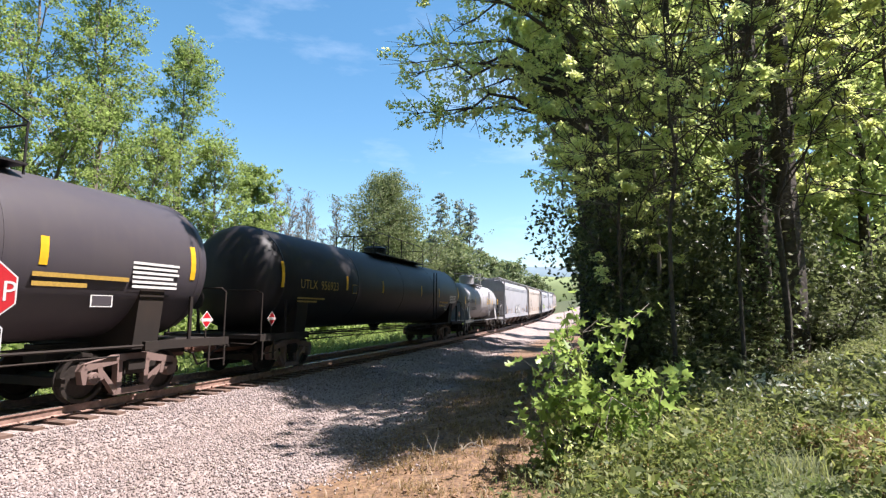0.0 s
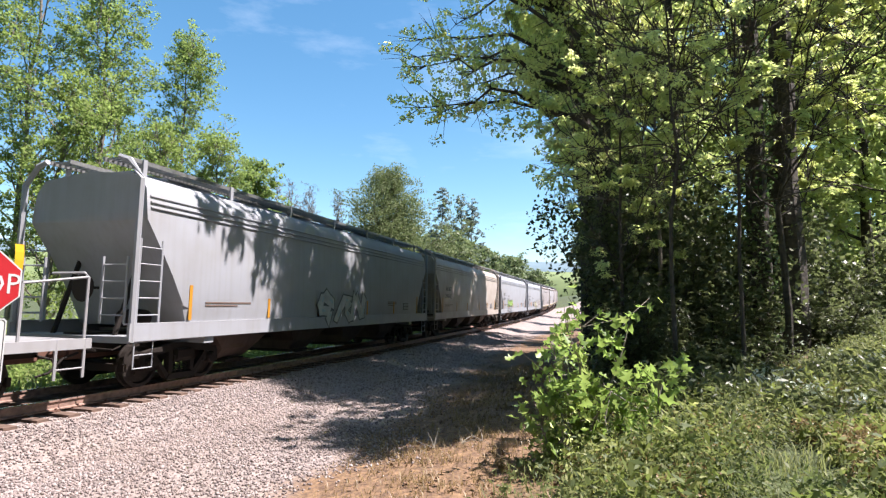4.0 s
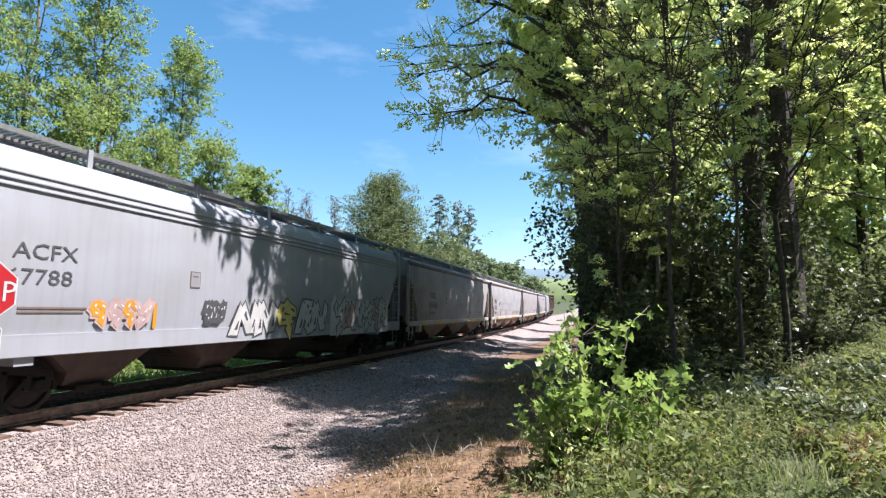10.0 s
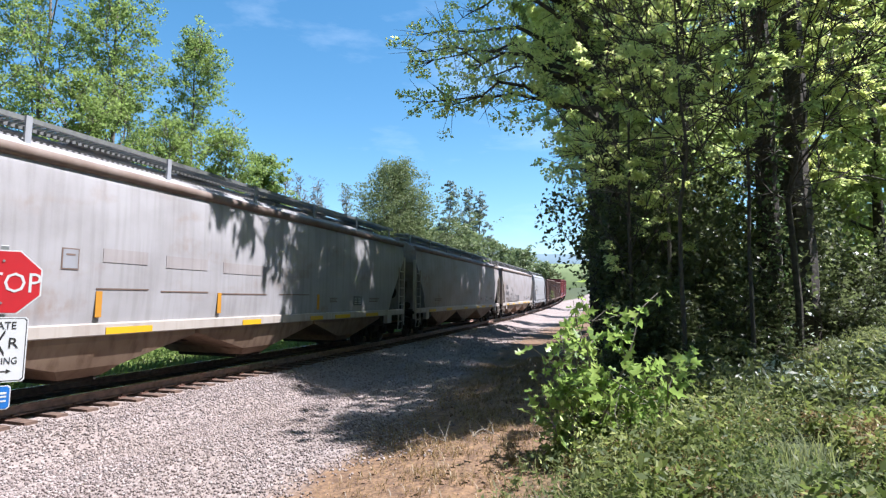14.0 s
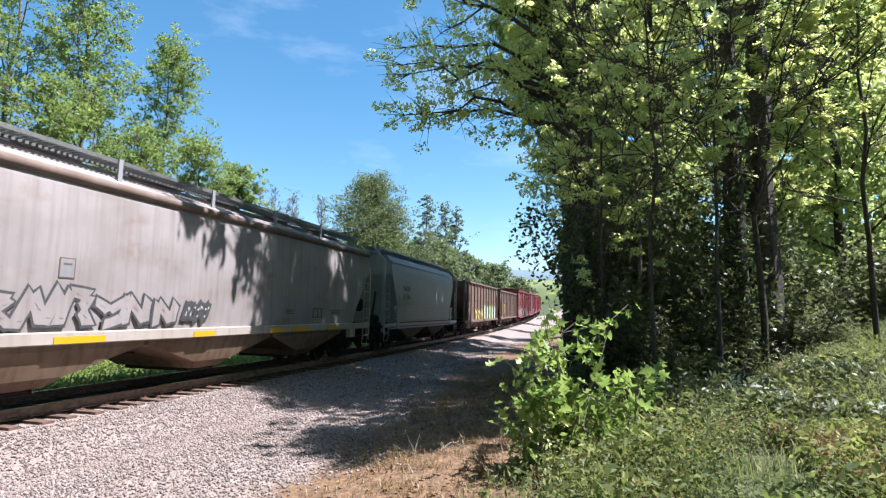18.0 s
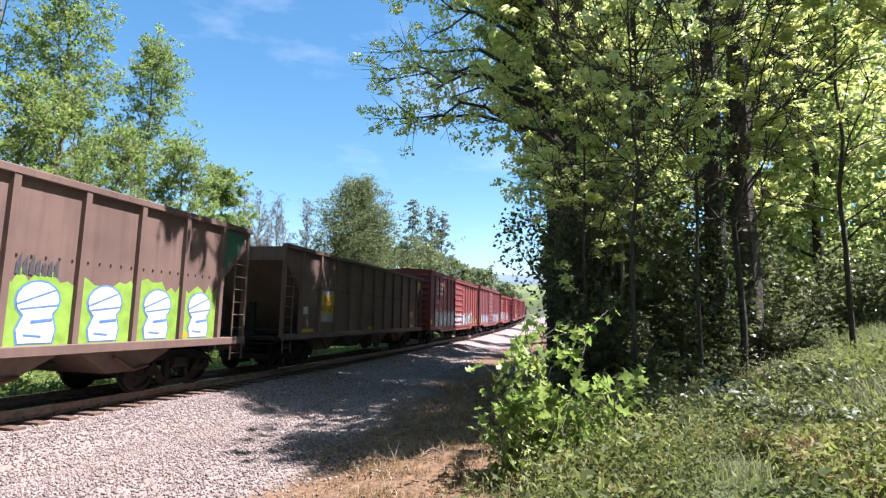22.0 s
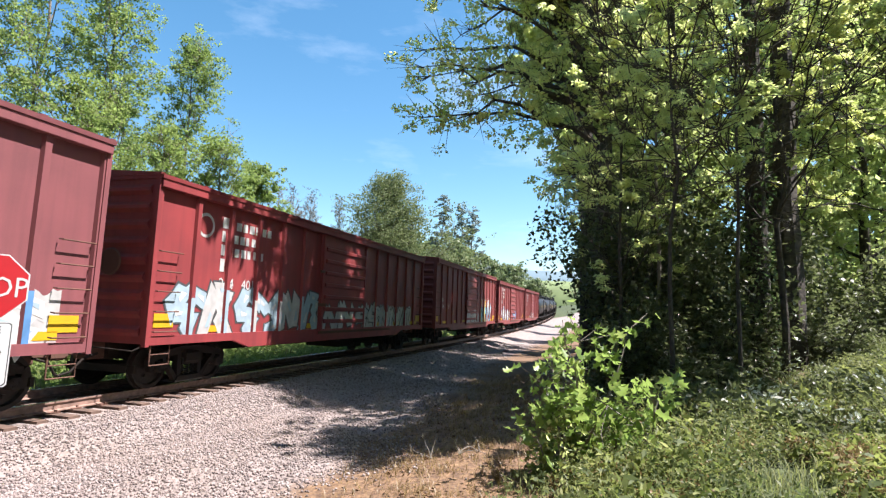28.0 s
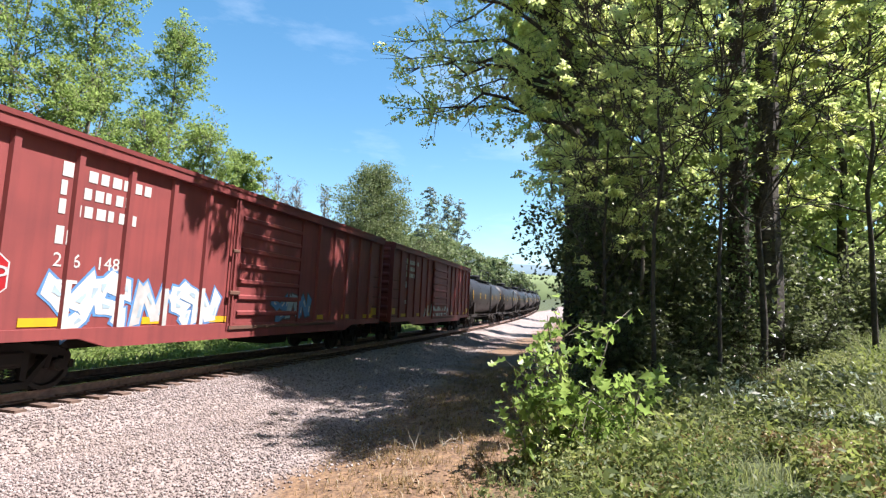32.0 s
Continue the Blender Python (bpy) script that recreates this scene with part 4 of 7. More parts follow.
    part("hatch_coaming", G().box(-0.42, 0.42, -h + 0.9, h - 0.9, top - 0.1, top + 0.14, 0.04), mat, car)
    k = 6 if kind != "short" else 4
    for i in range(k):
        y = -h + 1.4 + (L - 2.8) * (i + 0.5) / k
        part("hatch_cover", G().box(-0.4, 0.4, y - 0.7, y + 0.7, top + 0.14, top + 0.22, 0.03).box(-0.46, 0.46, y - 0.03, y + 0.03, top + 0.2, top + 0.27), mat, car)
    n = bays
    span = (L - 4.6) / n
    for i in range(n):
        y = -L / 2 + 2.3 + span * (i + 0.5)
        half = span * 0.5
        if kind == "flow":
            rings = [[(a * 1.3, y + b * half * 0.92, 1.3) for a, b in ((-1, -1), (1, -1), (1, 1), (-1, 1))], [(a * 1.0, y + b * 0.62, 0.62) for a, b in ((-1, -1), (1, -1), (1, 1), (-1, 1))], [(a * 0.75, y + b * 0.5, 0.36) for a, b in ((-1, -1), (1, -1), (1, 1), (-1, 1))]]
        else:
            rings = [[(a * 1.48, y + b * half * 0.99, 1.25) for a, b in ((-1, -1), (1, -1), (1, 1), (-1, 1))], [(a * 1.46, y + b * half * 0.97, 0.98) for a, b in ((-1, -1), (1, -1), (1, 1), (-1, 1))], [(a * 1.3, y + b * 0.62, 0.52) for a, b in ((-1, -1), (1, -1), (1, 1), (-1, 1))], [(a * 1.1, y + b * 0.4, 0.34) for a, b in ((-1, -1), (1, -1), (1, 1), (-1, 1))]]
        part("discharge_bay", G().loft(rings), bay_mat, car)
        part("outlet_gate", G().box(-0.9, 0.9, y - 0.35, y + 0.35, 0.26, 0.36, 0.02).tube([(-1.2, y + 0.2, 0.32), (1.2, y + 0.2, 0.32)], 0.03, 6), "dark", car)
    part("centre_sill", G().box(-0.3, 0.3, -h + 0.2, h - 0.2, 0.72, 1.12), "dark", car)
    for e in (-1, 1):
        y = e * (h - 0.3)
        part("end_platform", G().box(-1.5, 1.5, min(y - 0.28, y + 0.28), max(y - 0.28, y + 0.28), z0 - 0.02, z0 + 0.1).box(-1.5, 1.5, e * (h - 2.2) - 0.15, e * (h - 2.2) + 0.15, 0.85, z0 + 0.15), smat if kind == "flow" else "dark", car)
        for x in (-0.8, 0.8):
            part("end_brace", G().tube([(x, e * (h - 0.35), z0), (x, e * (h - 0.85), 2.6)], 0.05, 6), "dark", car)
        coupler(car, e * (h + 0.05), e)
        truck(car, e * (h - 1.9), "dark" if kind == "flow" else "dark")
    part("brake_cylinder", G().lathe([(0.02, -0.3), (0.17, -0.3), (0.2, 0), (0.17, 0.3), (0.02, 0.3)], "y", 14, (0.7, -h + 0.9, 1.4)), "dark", car)
    part("brake_wheel", G().lathe([(0.25, 0), (0.28, 0.02), (0.25, 0.04), (0.23, 0.02)], "y", 16, (0.4, -h - 0.06, 2.0)).tube([(0.4, -h + 0.3, 2.0), (0.4, -h - 0.06, 2.0)], 0.03, 6), "dark", car)
    return car


def tank(L, r, zc, mat, label, sill="dark", truck_mat="dark", white=False, rung_y=0.0):
    """Tank car. L over the end sills; r and zc: the shell's radius and the height of its axis."""
    car = blank_car("tank_car", label, "tank car", "cars of the freight train")
    h = L / 2
    t = h - 0.32 if not white else h - 1.15
    prof = [(0.02, -t), (r * 0.35, -t + 0.02), (r * 0.62, -t + 0.1), (r * 0.82, -t + 0.24), (r * 0.95, -t + 0.45), (r, -t + 0.7)]
    part("shell", G().lathe(prof + [(r, -t / 3), (r, t / 3)] + [(a, -b) for a, b in reversed(prof)], "y", 48, (0, 0, zc)), mat, car, smooth=True)
    for y in (-t + 0.72, -t * 0.45, 0.1, t * 0.45, t - 0.72):
        part("weld_band", G().lathe([(r - 0.01, -0.035), (r + 0.006, -0.03), (r + 0.006, 0.03), (r - 0.01, 0.035)], "y", 48, (0, y, zc)), mat, car, smooth=True)
    top = zc + r
    part("manway", G().lathe([(0.02, -0.1), (0.5, -0.1), (0.5, 0.3), (0.54, 0.3), (0.54, 0.36), (0.4, 0.44), (0.02, 0.46)], "z", 20, (0, 0.3, top)) if not white else G().lathe([(0.02, -0.1), (0.55, -0.1), (0.55, 0.55), (0.58, 0.57), (0.45, 0.7), (0.02, 0.74)], "z", 20, (0, -0.4, top)), mat if white else "black", car)
    g = G()
    a, b = (-1.8, 4.5) if not white else (-1.8, 1.0)
    rail_top = top + 0.85
    if not white:
        for s in (-1, 1):
            x = s * 0.85
            g = G()
            g.tube([(x, a, top - 0.2), (x, a, rail_top - 0.2), (x, a + 0.5, rail_top), (x, b - 0.4, rail_top), (x, b, rail_top - 0.15), (x, b, top - 0.2)], 0.022, 6)
            for y in (a + 1.6, a + 3.2, a + 4.8):
                g.tube([(x, y, top - 0.25), (x, y, rail_top)], 0.02, 6)
            part("railing", g, "black", car)
        for y in (a, b):
            part("cross_rail", G().tube([(-0.85, y, rail_top - 0.2), (0.85, y, rail_top - 0.2)], 0.022, 6), "black", car)
    else:
        for y in (-1.5, 0.7):
            g = G()
            g.tube([(0.75, y - 0.25, top - 0.3), (0.75, y - 0.25, rail_top), (0.75, y + 0.35, rail_top + 0.02), (0.75, y + 0.35, top - 0.3)], 0.03, 6)
            g.tube([(0.75, y + 0.35, rail_top - 0.05), (-0.75, y + 0.35, rail_top - 0.05), (-0.75, y + 0.35, top - 0.3)], 0.03, 6)
            part("grab_rail", g, "white", car)
    g = G().box(-0.95, 0.95, a, b, top - 0.06, top - 0.02)
    part("top_platform", g, "black" if not white else "white", car)
    y = 1.2 if white else rung_y
    ladder(car, r + 0.12, y, y + 0.45, zc - r + 0.1, top - 0.5, 8, "black" if not white else "white")
    for e in (-1, 1):
        y = e * (h - 0.55)
        deck = "dark" if not white else "white"
        part("end_platform", G().box(-1.5, 1.5, min(e * (h - 1.35), e * h), max(e * (h - 1.35), e * h), 0.98, 1.08).box(-1.52, -1.44, min(e * (h - 2.4), e * h), max(e * (h - 2.4), e * h), 0.93, 1.1).box(1.44, 1.52, min(e * (h - 2.4), e * h), max(e * (h - 2.4), e * h), 0.93, 1.1), deck, car)
        part("stub_sill", G().box(-0.28, 0.28, min(e * (h - 3.4), e * h), max(e * (h - 3.4), e * h), 0.72, 1.05), "dark", car)
        sad = [(1.35 * math.cos(q) * (r / 1.35), zc + math.sin(q) * r) for q in [math.radians(v) for v in range(200, 345, 10)]]
        part("saddle", G().loft([[(x, e * (h - 2.2) + d, z) for x, z in sad] + [(1.3, e * (h - 2.2) + d, 0.95), (-1.3, e * (h - 2.2) + d, 0.95)] for d in (-0.3, 0.3)]), mat if white else "dark", car)
        rl = 2.15
        for s in (-1, 1):
            g = G()
            g.tube([(s * 1.45, e * (h - 0.1), 1.05), (s * 1.45, e * (h - 0.1), rl), (s * 1.3, e * (h - 0.06), rl + 0.08), (s * 0.5, e * (h - 0.02), rl + 0.08)], 0.025, 6)
            part("corner_post", G().tube([(s * 1.45, e * (h - 1.2), 1.05), (s * 1.45, e * (h - 1.2), rl - 0.15)], 0.045 if not white else 0.025, 6), deck, car)
            if white:
                g.tube([(s * 1.45, e * (h - 0.1), rl), (s * 1.45, e * (h - 1.2), rl - 0.15)], 0.025, 6)
            part("end_railing", g, deck, car)
        for s in (-1, 1):
            ladder(car, s * 1.5, e * (h - 0.12), e * (h - 0.62), 0.45, 1.1, 2, deck, name="step")
        coupler(car, e * (h + 0.05), e)
        truck(car, e * (h - 2.2), truck_mat)
        if e < 0:
            part("brake_wheel", G().lathe([(0.25, 0), (0.28, 0.02), (0.25, 0.04), (0.23, 0.02)], "y", 16, (-0.6, e * (h - 0.05), 2.0)).tube([(-0.6, e * (h - 0.3), 1.05), (-0.6, e * (h - 0.1), 2.0)], 0.03, 6), deck, car)
    for s in (-1, 1):
        part("side_rod", G().tube([(s * 1.46, -h + 2.3, 1.02), (s * 1.46, h - 2.3, 1.02)], 0.03, 6), "dark" if not white else "white", car)
    g = G().tube([(0.3, -h + 3, 0.98), (0.3, h - 3, 0.98)], 0.025, 6)
    for y in (-3, -1, 1.5, 3.2):
        g.tube([(0.6, y, zc - r + 0.1), (0.6, y, 0.8), (-0.6, y, 0.8)], 0.02, 5)
    g.tube([(1.1, -h + 2.6, 0.82), (1.1, h - 2.6, 0.82)], 0.018, 5)
    part("brake_pipe", g, "dark", car)
    part("bottom_outlet", G().lathe([(0.3, 0.2), (0.3, 0), (0.2, -0.1), (0.15, -0.3), (0.02, -0.32)], "z", 14, (0, 0.3, zc - r)), "dark", car)
    return car


def gondola(L, zs, ze, mat, label):
    """Open coal car: ribbed sides, sloped ends with ladders, drop doors below."""
    car = blank_car("coal_gondola", label, "gondola car", "cars of the freight train")
    h, w = L / 2, 1.5
    e0 = 1.12
    poly = [(-h + e0, zs), (h - e0, zs), (h - e0, zs + 1.4), (h - 0.1, ze - 0.4), (h - 0.1, ze), (-h + 0.1, ze), (-h + 0.1, ze - 0.4), (-h + e0, zs + 1.4)]
    for s in (-1, 1):
        part("side_sheet", G().plate(poly, min(s * (w - 0.03), s * w), max(s * (w - 0.03), s * w)), mat, car)
        part("top_chord", G().box(min(s * (w - 0.08), s * (w + 0.1)), max(s * (w - 0.08), s * (w + 0.1)), -h, h, ze - 0.05, ze + 0.09, 0.015), mat, car)
        part("side_sill", G().box(min(s * (w - 0.1), s * (w + 0.1)), max(s * (w - 0.1), s * (w + 0.1)), -h + 0.05, h - 0.05, zs - 0.16, zs + 0.02, 0.015), mat, car)
        rib = shared(("rib", zs, ze, mat), lambda: G().loft([[(-0.01, -0.08, z), (0.085, -0.06, z), (0.085, 0.06, z), (-0.01, 0.08, z)] for z in (zs, ze - 0.05)]).mesh("side_rib", M[mat]))
        n = 11
        for i in range(n):
            y = -h + e0 + (L - 2 * e0) * i / (n - 1)
            p = part("side_rib", rib, mat, car)
            p.location, p.rotation_euler = (s * w, y, 0), (0, 0, 0 if s > 0 else math.pi)
        for i in range(n - 1):
            y = -h + e0 + (L - 2 * e0) * (i + 0.5) / (n - 1)
            g = G()
            for k in range(5):
                g.box(min(s * w, s * (w + 0.012)), max(s * w, s * (w + 0.012)), y - 0.5 + k * 0.25, y - 0.47 + k * 0.25, zs + 1.45, zs + 1.5)
            tagged(part("rivet_seam", g, "dark", car), kind="stuff")
        for e in (-1, 1):
            y = e * (h - 0.06)
            part("corner_post", G().box(min(s * (w - 0.06), s * (w + 0.05)), max(s * (w - 0.06), s * (w + 0.05)), y - 0.05, y + 0.05, zs - 0.1, ze), mat, car)
            ladder(car, s * (w + 0.04), y - e * 0.02, y - e * 0.5, zs - 0.55, ze - 0.75, 8, "brown")
    for e in (-1, 1):
        g = G().loft([[(x, e * (h - 0.1), ze), (x, e * (h - 0.1), ze - 0.4), (x, e * (h - e0 - 1.3), zs + 0.1), (x, e * (h - e0 - 1.24), zs + 0.1), (x, e * (h - 0.06), ze - 0.42), (x, e * (h - 0.06), ze)] for x in (-w, w)])
        part("end_wall", g, mat, car, "sloped steel end sheet")
        part("end_platform", G().box(-1.5, 1.5, min(e * (h - 1.7), e * h), max(e * (h - 1.7), e * h), zs - 0.16, zs - 0.06).box(-0.1, 0.1, e * (h - 0.8) - 0.06, e * (h - 0.8) + 0.06, zs, zs + 1.0), "dark", car)
        coupler(car, e * (h + 0.05), e)
        truck(car, e * (h - 1.85), "dark")
    part("floor", G().box(-w + 0.03, w - 0.03, -h + e0 - 0.2, h - e0 + 0.2, zs, zs + 0.08), "dark", car)
    part("centre_sill", G().box(-0.3, 0.3, -h + 0.2, h - 0.2, 0.7, zs), "dark", car)
    for i in range(4):
        y = -4.2 + i * 2.8
        part("drop_door", G().loft([[(a * 1.35, y + b * 1.3, zs - 0.1) for a, b in ((-1, -1), (1, -1), (1, 1), (-1, 1))], [(a * 1.15, y + b * 0.4, 0.5) for a, b in ((-1, -1), (1, -1), (1, 1), (-1, 1))]]), "brown", car)
        part("door_latch", G().tube([(1.4, y - 0.5, 0.85), (1.3, y + 0.1, 0.55), (1.2, y + 0.6, 0.6)], 0.04, 6), "rust", car)
    for y in (-h + e0 + 0.2, -0.5, h - e0 - 1.2):
        patch(car, "reflector", y, y + 0.8, zs + 0.06, zs + 0.16, w + 0.005, "yellow", "yellow reflective strip")
    return car


# ---- the train, car by car: where its front and rear ends lie along the train ----
SPEED = 10.0
CARS = []                       # (car, middle, length, still wheels)


def place(car, front, rear):
    CARS.append((car, (front + rear) / 2, rear - front))
    return car


def tank_marks(car, r, zc, t, mark):
    """Yellow tape strips and small writing on the side of a tank shell."""
    for y in (-t, -t * 0.58, -t * 0.24, t * 0.27, t * 0.58, t):
        g = G().loft([[(math.cos(a) * (r + 0.008), y + d, zc + math.sin(a) * (r + 0.008)) for d in (-0.07, 0.07)] for a in ((0.3, 0.18, 0.06, -0.06, -0.18) if abs(y) > t * 0.9 else (0.17, 0.08, 0, -0.07, -0.14))], cap=False, closed=False)
        part("tape_strip", g, mark, car, "yellow reflective tape strip")


def placard(car, y):
    """A red and white diamond notice on its bracket."""
    b = part("placard_bracket", G().tube([(1.44, y, 1.08), (1.44, y, 1.3)], 0.02, 5), "dark", car)
    for q, dx, mat in ((0.2, 0.0, "letter_w"), (0.17, 0.004, "sign_red")):
        part("placard", G().plate([(y - q, 1.5), (y, 1.5 - q), (y + q, 1.5), (y, 1.5 + q)], 1.455 + dx, 1.46 + dx), mat, b)
    part("placard_band", G().plate([(y - 0.15, 1.46), (y + 0.15, 1.46), (y + 0.15, 1.53), (y - 0.15, 1.53)], 1.464, 1.467), "letter_w", b)


t1 = place(tank(18.0, 1.5, 2.62, "grey_tank", "charcoal grey tank car with yellow tape and white data panel", truck_mat="pink_truck"), -7.1, 10.9)
tank_marks(t1, 1.5, 2.62, 7.75, "yellow")
placard(t1, 8.3)
placard(t1, -8.3)
bars(t1, 6.2, 2.62, 1.506, (1.15, 1.1, 1.15, 1.0, 1.1, 1.1), 0.05, "letter_w", 1.8)
bars(t1, 4.35, 2.3, 1.477, (1.8, 0.95), 0.075, "letter_y", 2.0)
patch(t1, "notice_frame", 5.5, 5.95, 1.75, 1.98, 1.34, "letter_w", "small framed notice")
patch(t1, "notice_face", 5.53, 5.92, 1.78, 1.95, 1.348, "grey_tank")
t2 = place(tank(20.5, 1.5, 2.62, "black", "long black tank car with yellow marks and a top platform", truck_mat="pink_truck", rung_y=4.05), 12.1, 32.6)
tank_marks(t2, 1.5, 2.62, 9.3, "yellow")
placard(t2, 9.7)
placard(t2, -9.7)
patch(t2, "mark_frame", -5.0, -4.65, 2.3, 2.62, 1.5, "letter_y", "small yellow framed mark")
patch(t2, "mark_face", -4.97, -4.68, 2.33, 2.59, 1.506, "black")
bars(t2, 7.4, 2.55, 1.51, (1.3, 1.3, 1.2, 1.3, 1.1), 0.05, "letter_w", 1.8)
bars(t2, 5.6, 2.2, 1.44, (1.7, 1.1), 0.101, "letter_y", 1.7)
patch(t2, "notice_frame", 6.9, 7.3, 1.75, 1.98, 1.34, "letter_w")
patch(t2, "notice_face", 6.93, 7.27, 1.78, 1.95, 1.348, "black")
letters("UTLX  956923", 0.28, -8.4, 2.36, 1.504, "letter_y", t2)
bars(t2, -8.4, 2.1, 1.41, (1.6, 1.1), 0.05, "letter_y", 1.9)
t3 = place(tank(13.9, 1.25, 2.36, "white", "short white pressure tank car with a valve dome", truck_mat="dark", white=True), 33.4, 47.3)
for y in (-5.8, -2.75, -1.2, 1.5, 3.4, 5.8):
    g = G().loft([[(math.cos(a) * 1.258, y + d, 2.36 + math.sin(a) * 1.258) for d in (-0.07, 0.07)] for a in (0.2, 0.1, 0, -0.1, -0.2)], cap=False, closed=False)
    part("tape_strip", g, "yellow", t3, "yellow reflective tape strip")
letters("GATX  225728", 0.25, -5.3, 2.2, 1.256, "letter_k", t3)
bars(t3, -3.7, 1.9, 1.17, (1.6, 1.5), 0.05, "letter_k", 1.9)
patch(t3, "placard_panel", 1.75, 2.45, 2.2, 2.52, 1.262, "yellow", "yellow notice panel")
bars(t3, 3.75, 2.2, 1.25, (0.9, 1.2, 1.1), 0.05, "letter_k", 2.2)
part("head_shield", G().loft([[(1.25 * math.cos(a) * q, -6.05 - d, 1.15 + 1.05 * q * max(0, math.sin(a)) ** 0.5) for a in [math.pi * i / 12 for i in range(13)]] for d, q in ((0, 1.0), (0.05, 1.0))]), "white", t3, "white half-height steel shield")


def flow(mat, sill, label, marks, front, rear, stripe="orange", ahead=2.1):
    c = place(hopper(rear - front, "flow", mat, label, sill=(sill, 0.98, 1.32)), front, rear)
    h = (rear - front) / 2
    for y in (-h + 1.5, -4.35, -1.75, 1.75, 4.35, h - 1.5):
        patch(c, "stripe", y, y + 0.09, 1.36, 2.1 if abs(y) > 6 else 1.85, 1.528, stripe, "upright orange stripe")
    if marks:
        letters(marks[0], 0.25, -h + ahead, 2.5, 1.528, "letter_k", c, stretch=1.2)
        letters(marks[1], 0.25, -h + ahead - 0.08, 2.1, 1.528, "letter_k", c, stretch=1.25)
    bars(c, -h + 2.0, 1.75, 1.528, (1.6, 1.1), 0.03, "brown", 2.2)
    bars(c, h - 4.9, 1.85, 1.528, (0.9, 0.9, 0.7), 0.035, "brown", 1.9)
    d = patch(c, "data_panel", h - 3.2, h - 2.6, 1.5, 1.8, 1.528, "letter_k", "black consolidated data panel")
    for y in (h - 3.17, h - 2.88):
        for z in (1.53, 1.67):
            part("panel_mark", G().box(1.534, 1.537, y, y + 0.25, z, z + 0.1), "grey", d)
    return c


h4 = flow("pale", "pale", "pale grey covered hopper with black graffiti low on its side", None, 48.0, 65.35)
graffiti(h4, -2.0, 1.6, 1.05, 2.1, 1.565, ["silver"], "letter_k", 3, 4)
h5 = flow("cream", "cream", "cream covered hopper with orange stripes and black letters", ("AOKX", "206541"), 66.55, 84.15)
h6 = flow("pale", "pale", "pale grey covered hopper with lime graffiti on its side", ("ACFX", "67772"), 85.35, 102.85, ahead=1.55)
graffiti(h6, -4.9, -2.0, 1.5, 2.2, 1.53, ["lime"], "letter_k", 4, 9)
graffiti(h6, -5.3, -2.6, 1.0, 1.33, 1.565, ["pale"], "letter_k", 5, 10)
h7 = flow("pale", "pale", "pale grey covered hopper with cream and orange graffiti", ("ACFX", "67788"), 104.05, 121.95, ahead=1.85)
graffiti(h7, -2.0, 2.6, 1.0, 2.05, 1.566, ["silver", "silver", "lemon"], "letter_k", 5, 23, shade="letter_k")
graffiti(h7, -3.0, -2.3, 1.4, 2.0, 1.532, ["letter_k"], "letter_k", 3, 25)
graffiti(h7, -5.7, -4.5, 1.4, 1.95, 1.53, ["orange", "pink"], "pink", 4, 24)
graffiti(h7, 3.0, 7.4, 1.0, 2.2, 1.566, ["silver", "pink", "silver"], "letter_k", 6, 21, shade="letter_k", wash="silver")



def trough(mat, label, marks, front, rear, ahead=2.9):
    c = place(hopper(rear - front, "trough", mat, label, top=4.42, sill=("cream", 1.08, 1.3), bays=3, bay_mat="rusty_bay"), front, rear)
    h = (rear - front) / 2
    if marks:
        letters(marks[0], 0.35, -h + ahead, 2.4, 1.53, "letter_k", c, stretch=0.82)
        letters(marks[1], 0.35, -h + ahead - 0.08, 1.9, 1.53, "letter_k", c, stretch=1.0)
    for y in (-h + 1.9, -h + 4.7, -1.0, 2.0, h - 5.9, h - 3.7):
        patch(c, "reflector", y, y + (1.0 if abs(y) > 3 else 0.7), 1.1, 1.22, 1.566, "yellow", "yellow reflective strip")
    d = patch(c, "data_panel", h - 4.6, h - 4.0, 1.5, 1.8, 1.528, "letter_k", "black consolidated data panel")
    for y in (h - 4.56, h - 4.28):
        for z in (1.55, 1.61, 1.67, 1.73):
            part("panel_mark", G().box(1.534, 1.537, y, y + 0.2 - 0.05 * ((z * 100) % 2 < 1), z, z + 0.025), "letter_w", d)
    bars(c, h - 6.2, 1.75, 1.53, (0.45, 0.4, 0.45), 0.025, "brown", 2.2)
    bars(c, h - 3.4, 1.75, 1.53, (0.8, 0.75, 0.7), 0.025, "brown", 2.2)
    bars(c, -h + ahead, 1.72, 1.53, (1.0, 0.9), 0.035, "brown", 2.0)
    for y in (-h + 1.45, h - 1.85):
        part("jacking_pad", G().box(1.4, 1.57, y, y + 0.4, 0.78, 1.3, 0.02), "cream", c)
    return c


f1 = trough("tan", "grey-tan covered hopper with rust patches and black letters", ("FURX", "854308"), 123.05, 141.3, ahead=3.22)
f2 = trough("dusty", "dusty grey covered hopper with a yellow upright stripe", ("BNGX", "31631"), 142.5, 161.2, ahead=1.55)
for y in (-4.85, -1.85, 2.4):
    patch(f2, "stripe", y, y + 0.12, 1.4, 1.85, 1.528, "orange")
for a, b, z in ((-4.75, -3.8, 2.36), (-3.35, -2.2, 2.33), (-1.7, -0.1, 2.3), (0.6, 1.9, 2.3)):
    patch(f2, "repainted_patch", a, b, z, z + 0.24, 1.523, "tan", "pale repainted patch over old lettering")
    patch(f2, "rust_line", a - 0.1, b + 0.05, z - 0.48, z - 0.455, 1.524, "brown")
f3 = trough("tan", "grey-tan covered hopper streaked with rust", None, 162.4, 181.0)
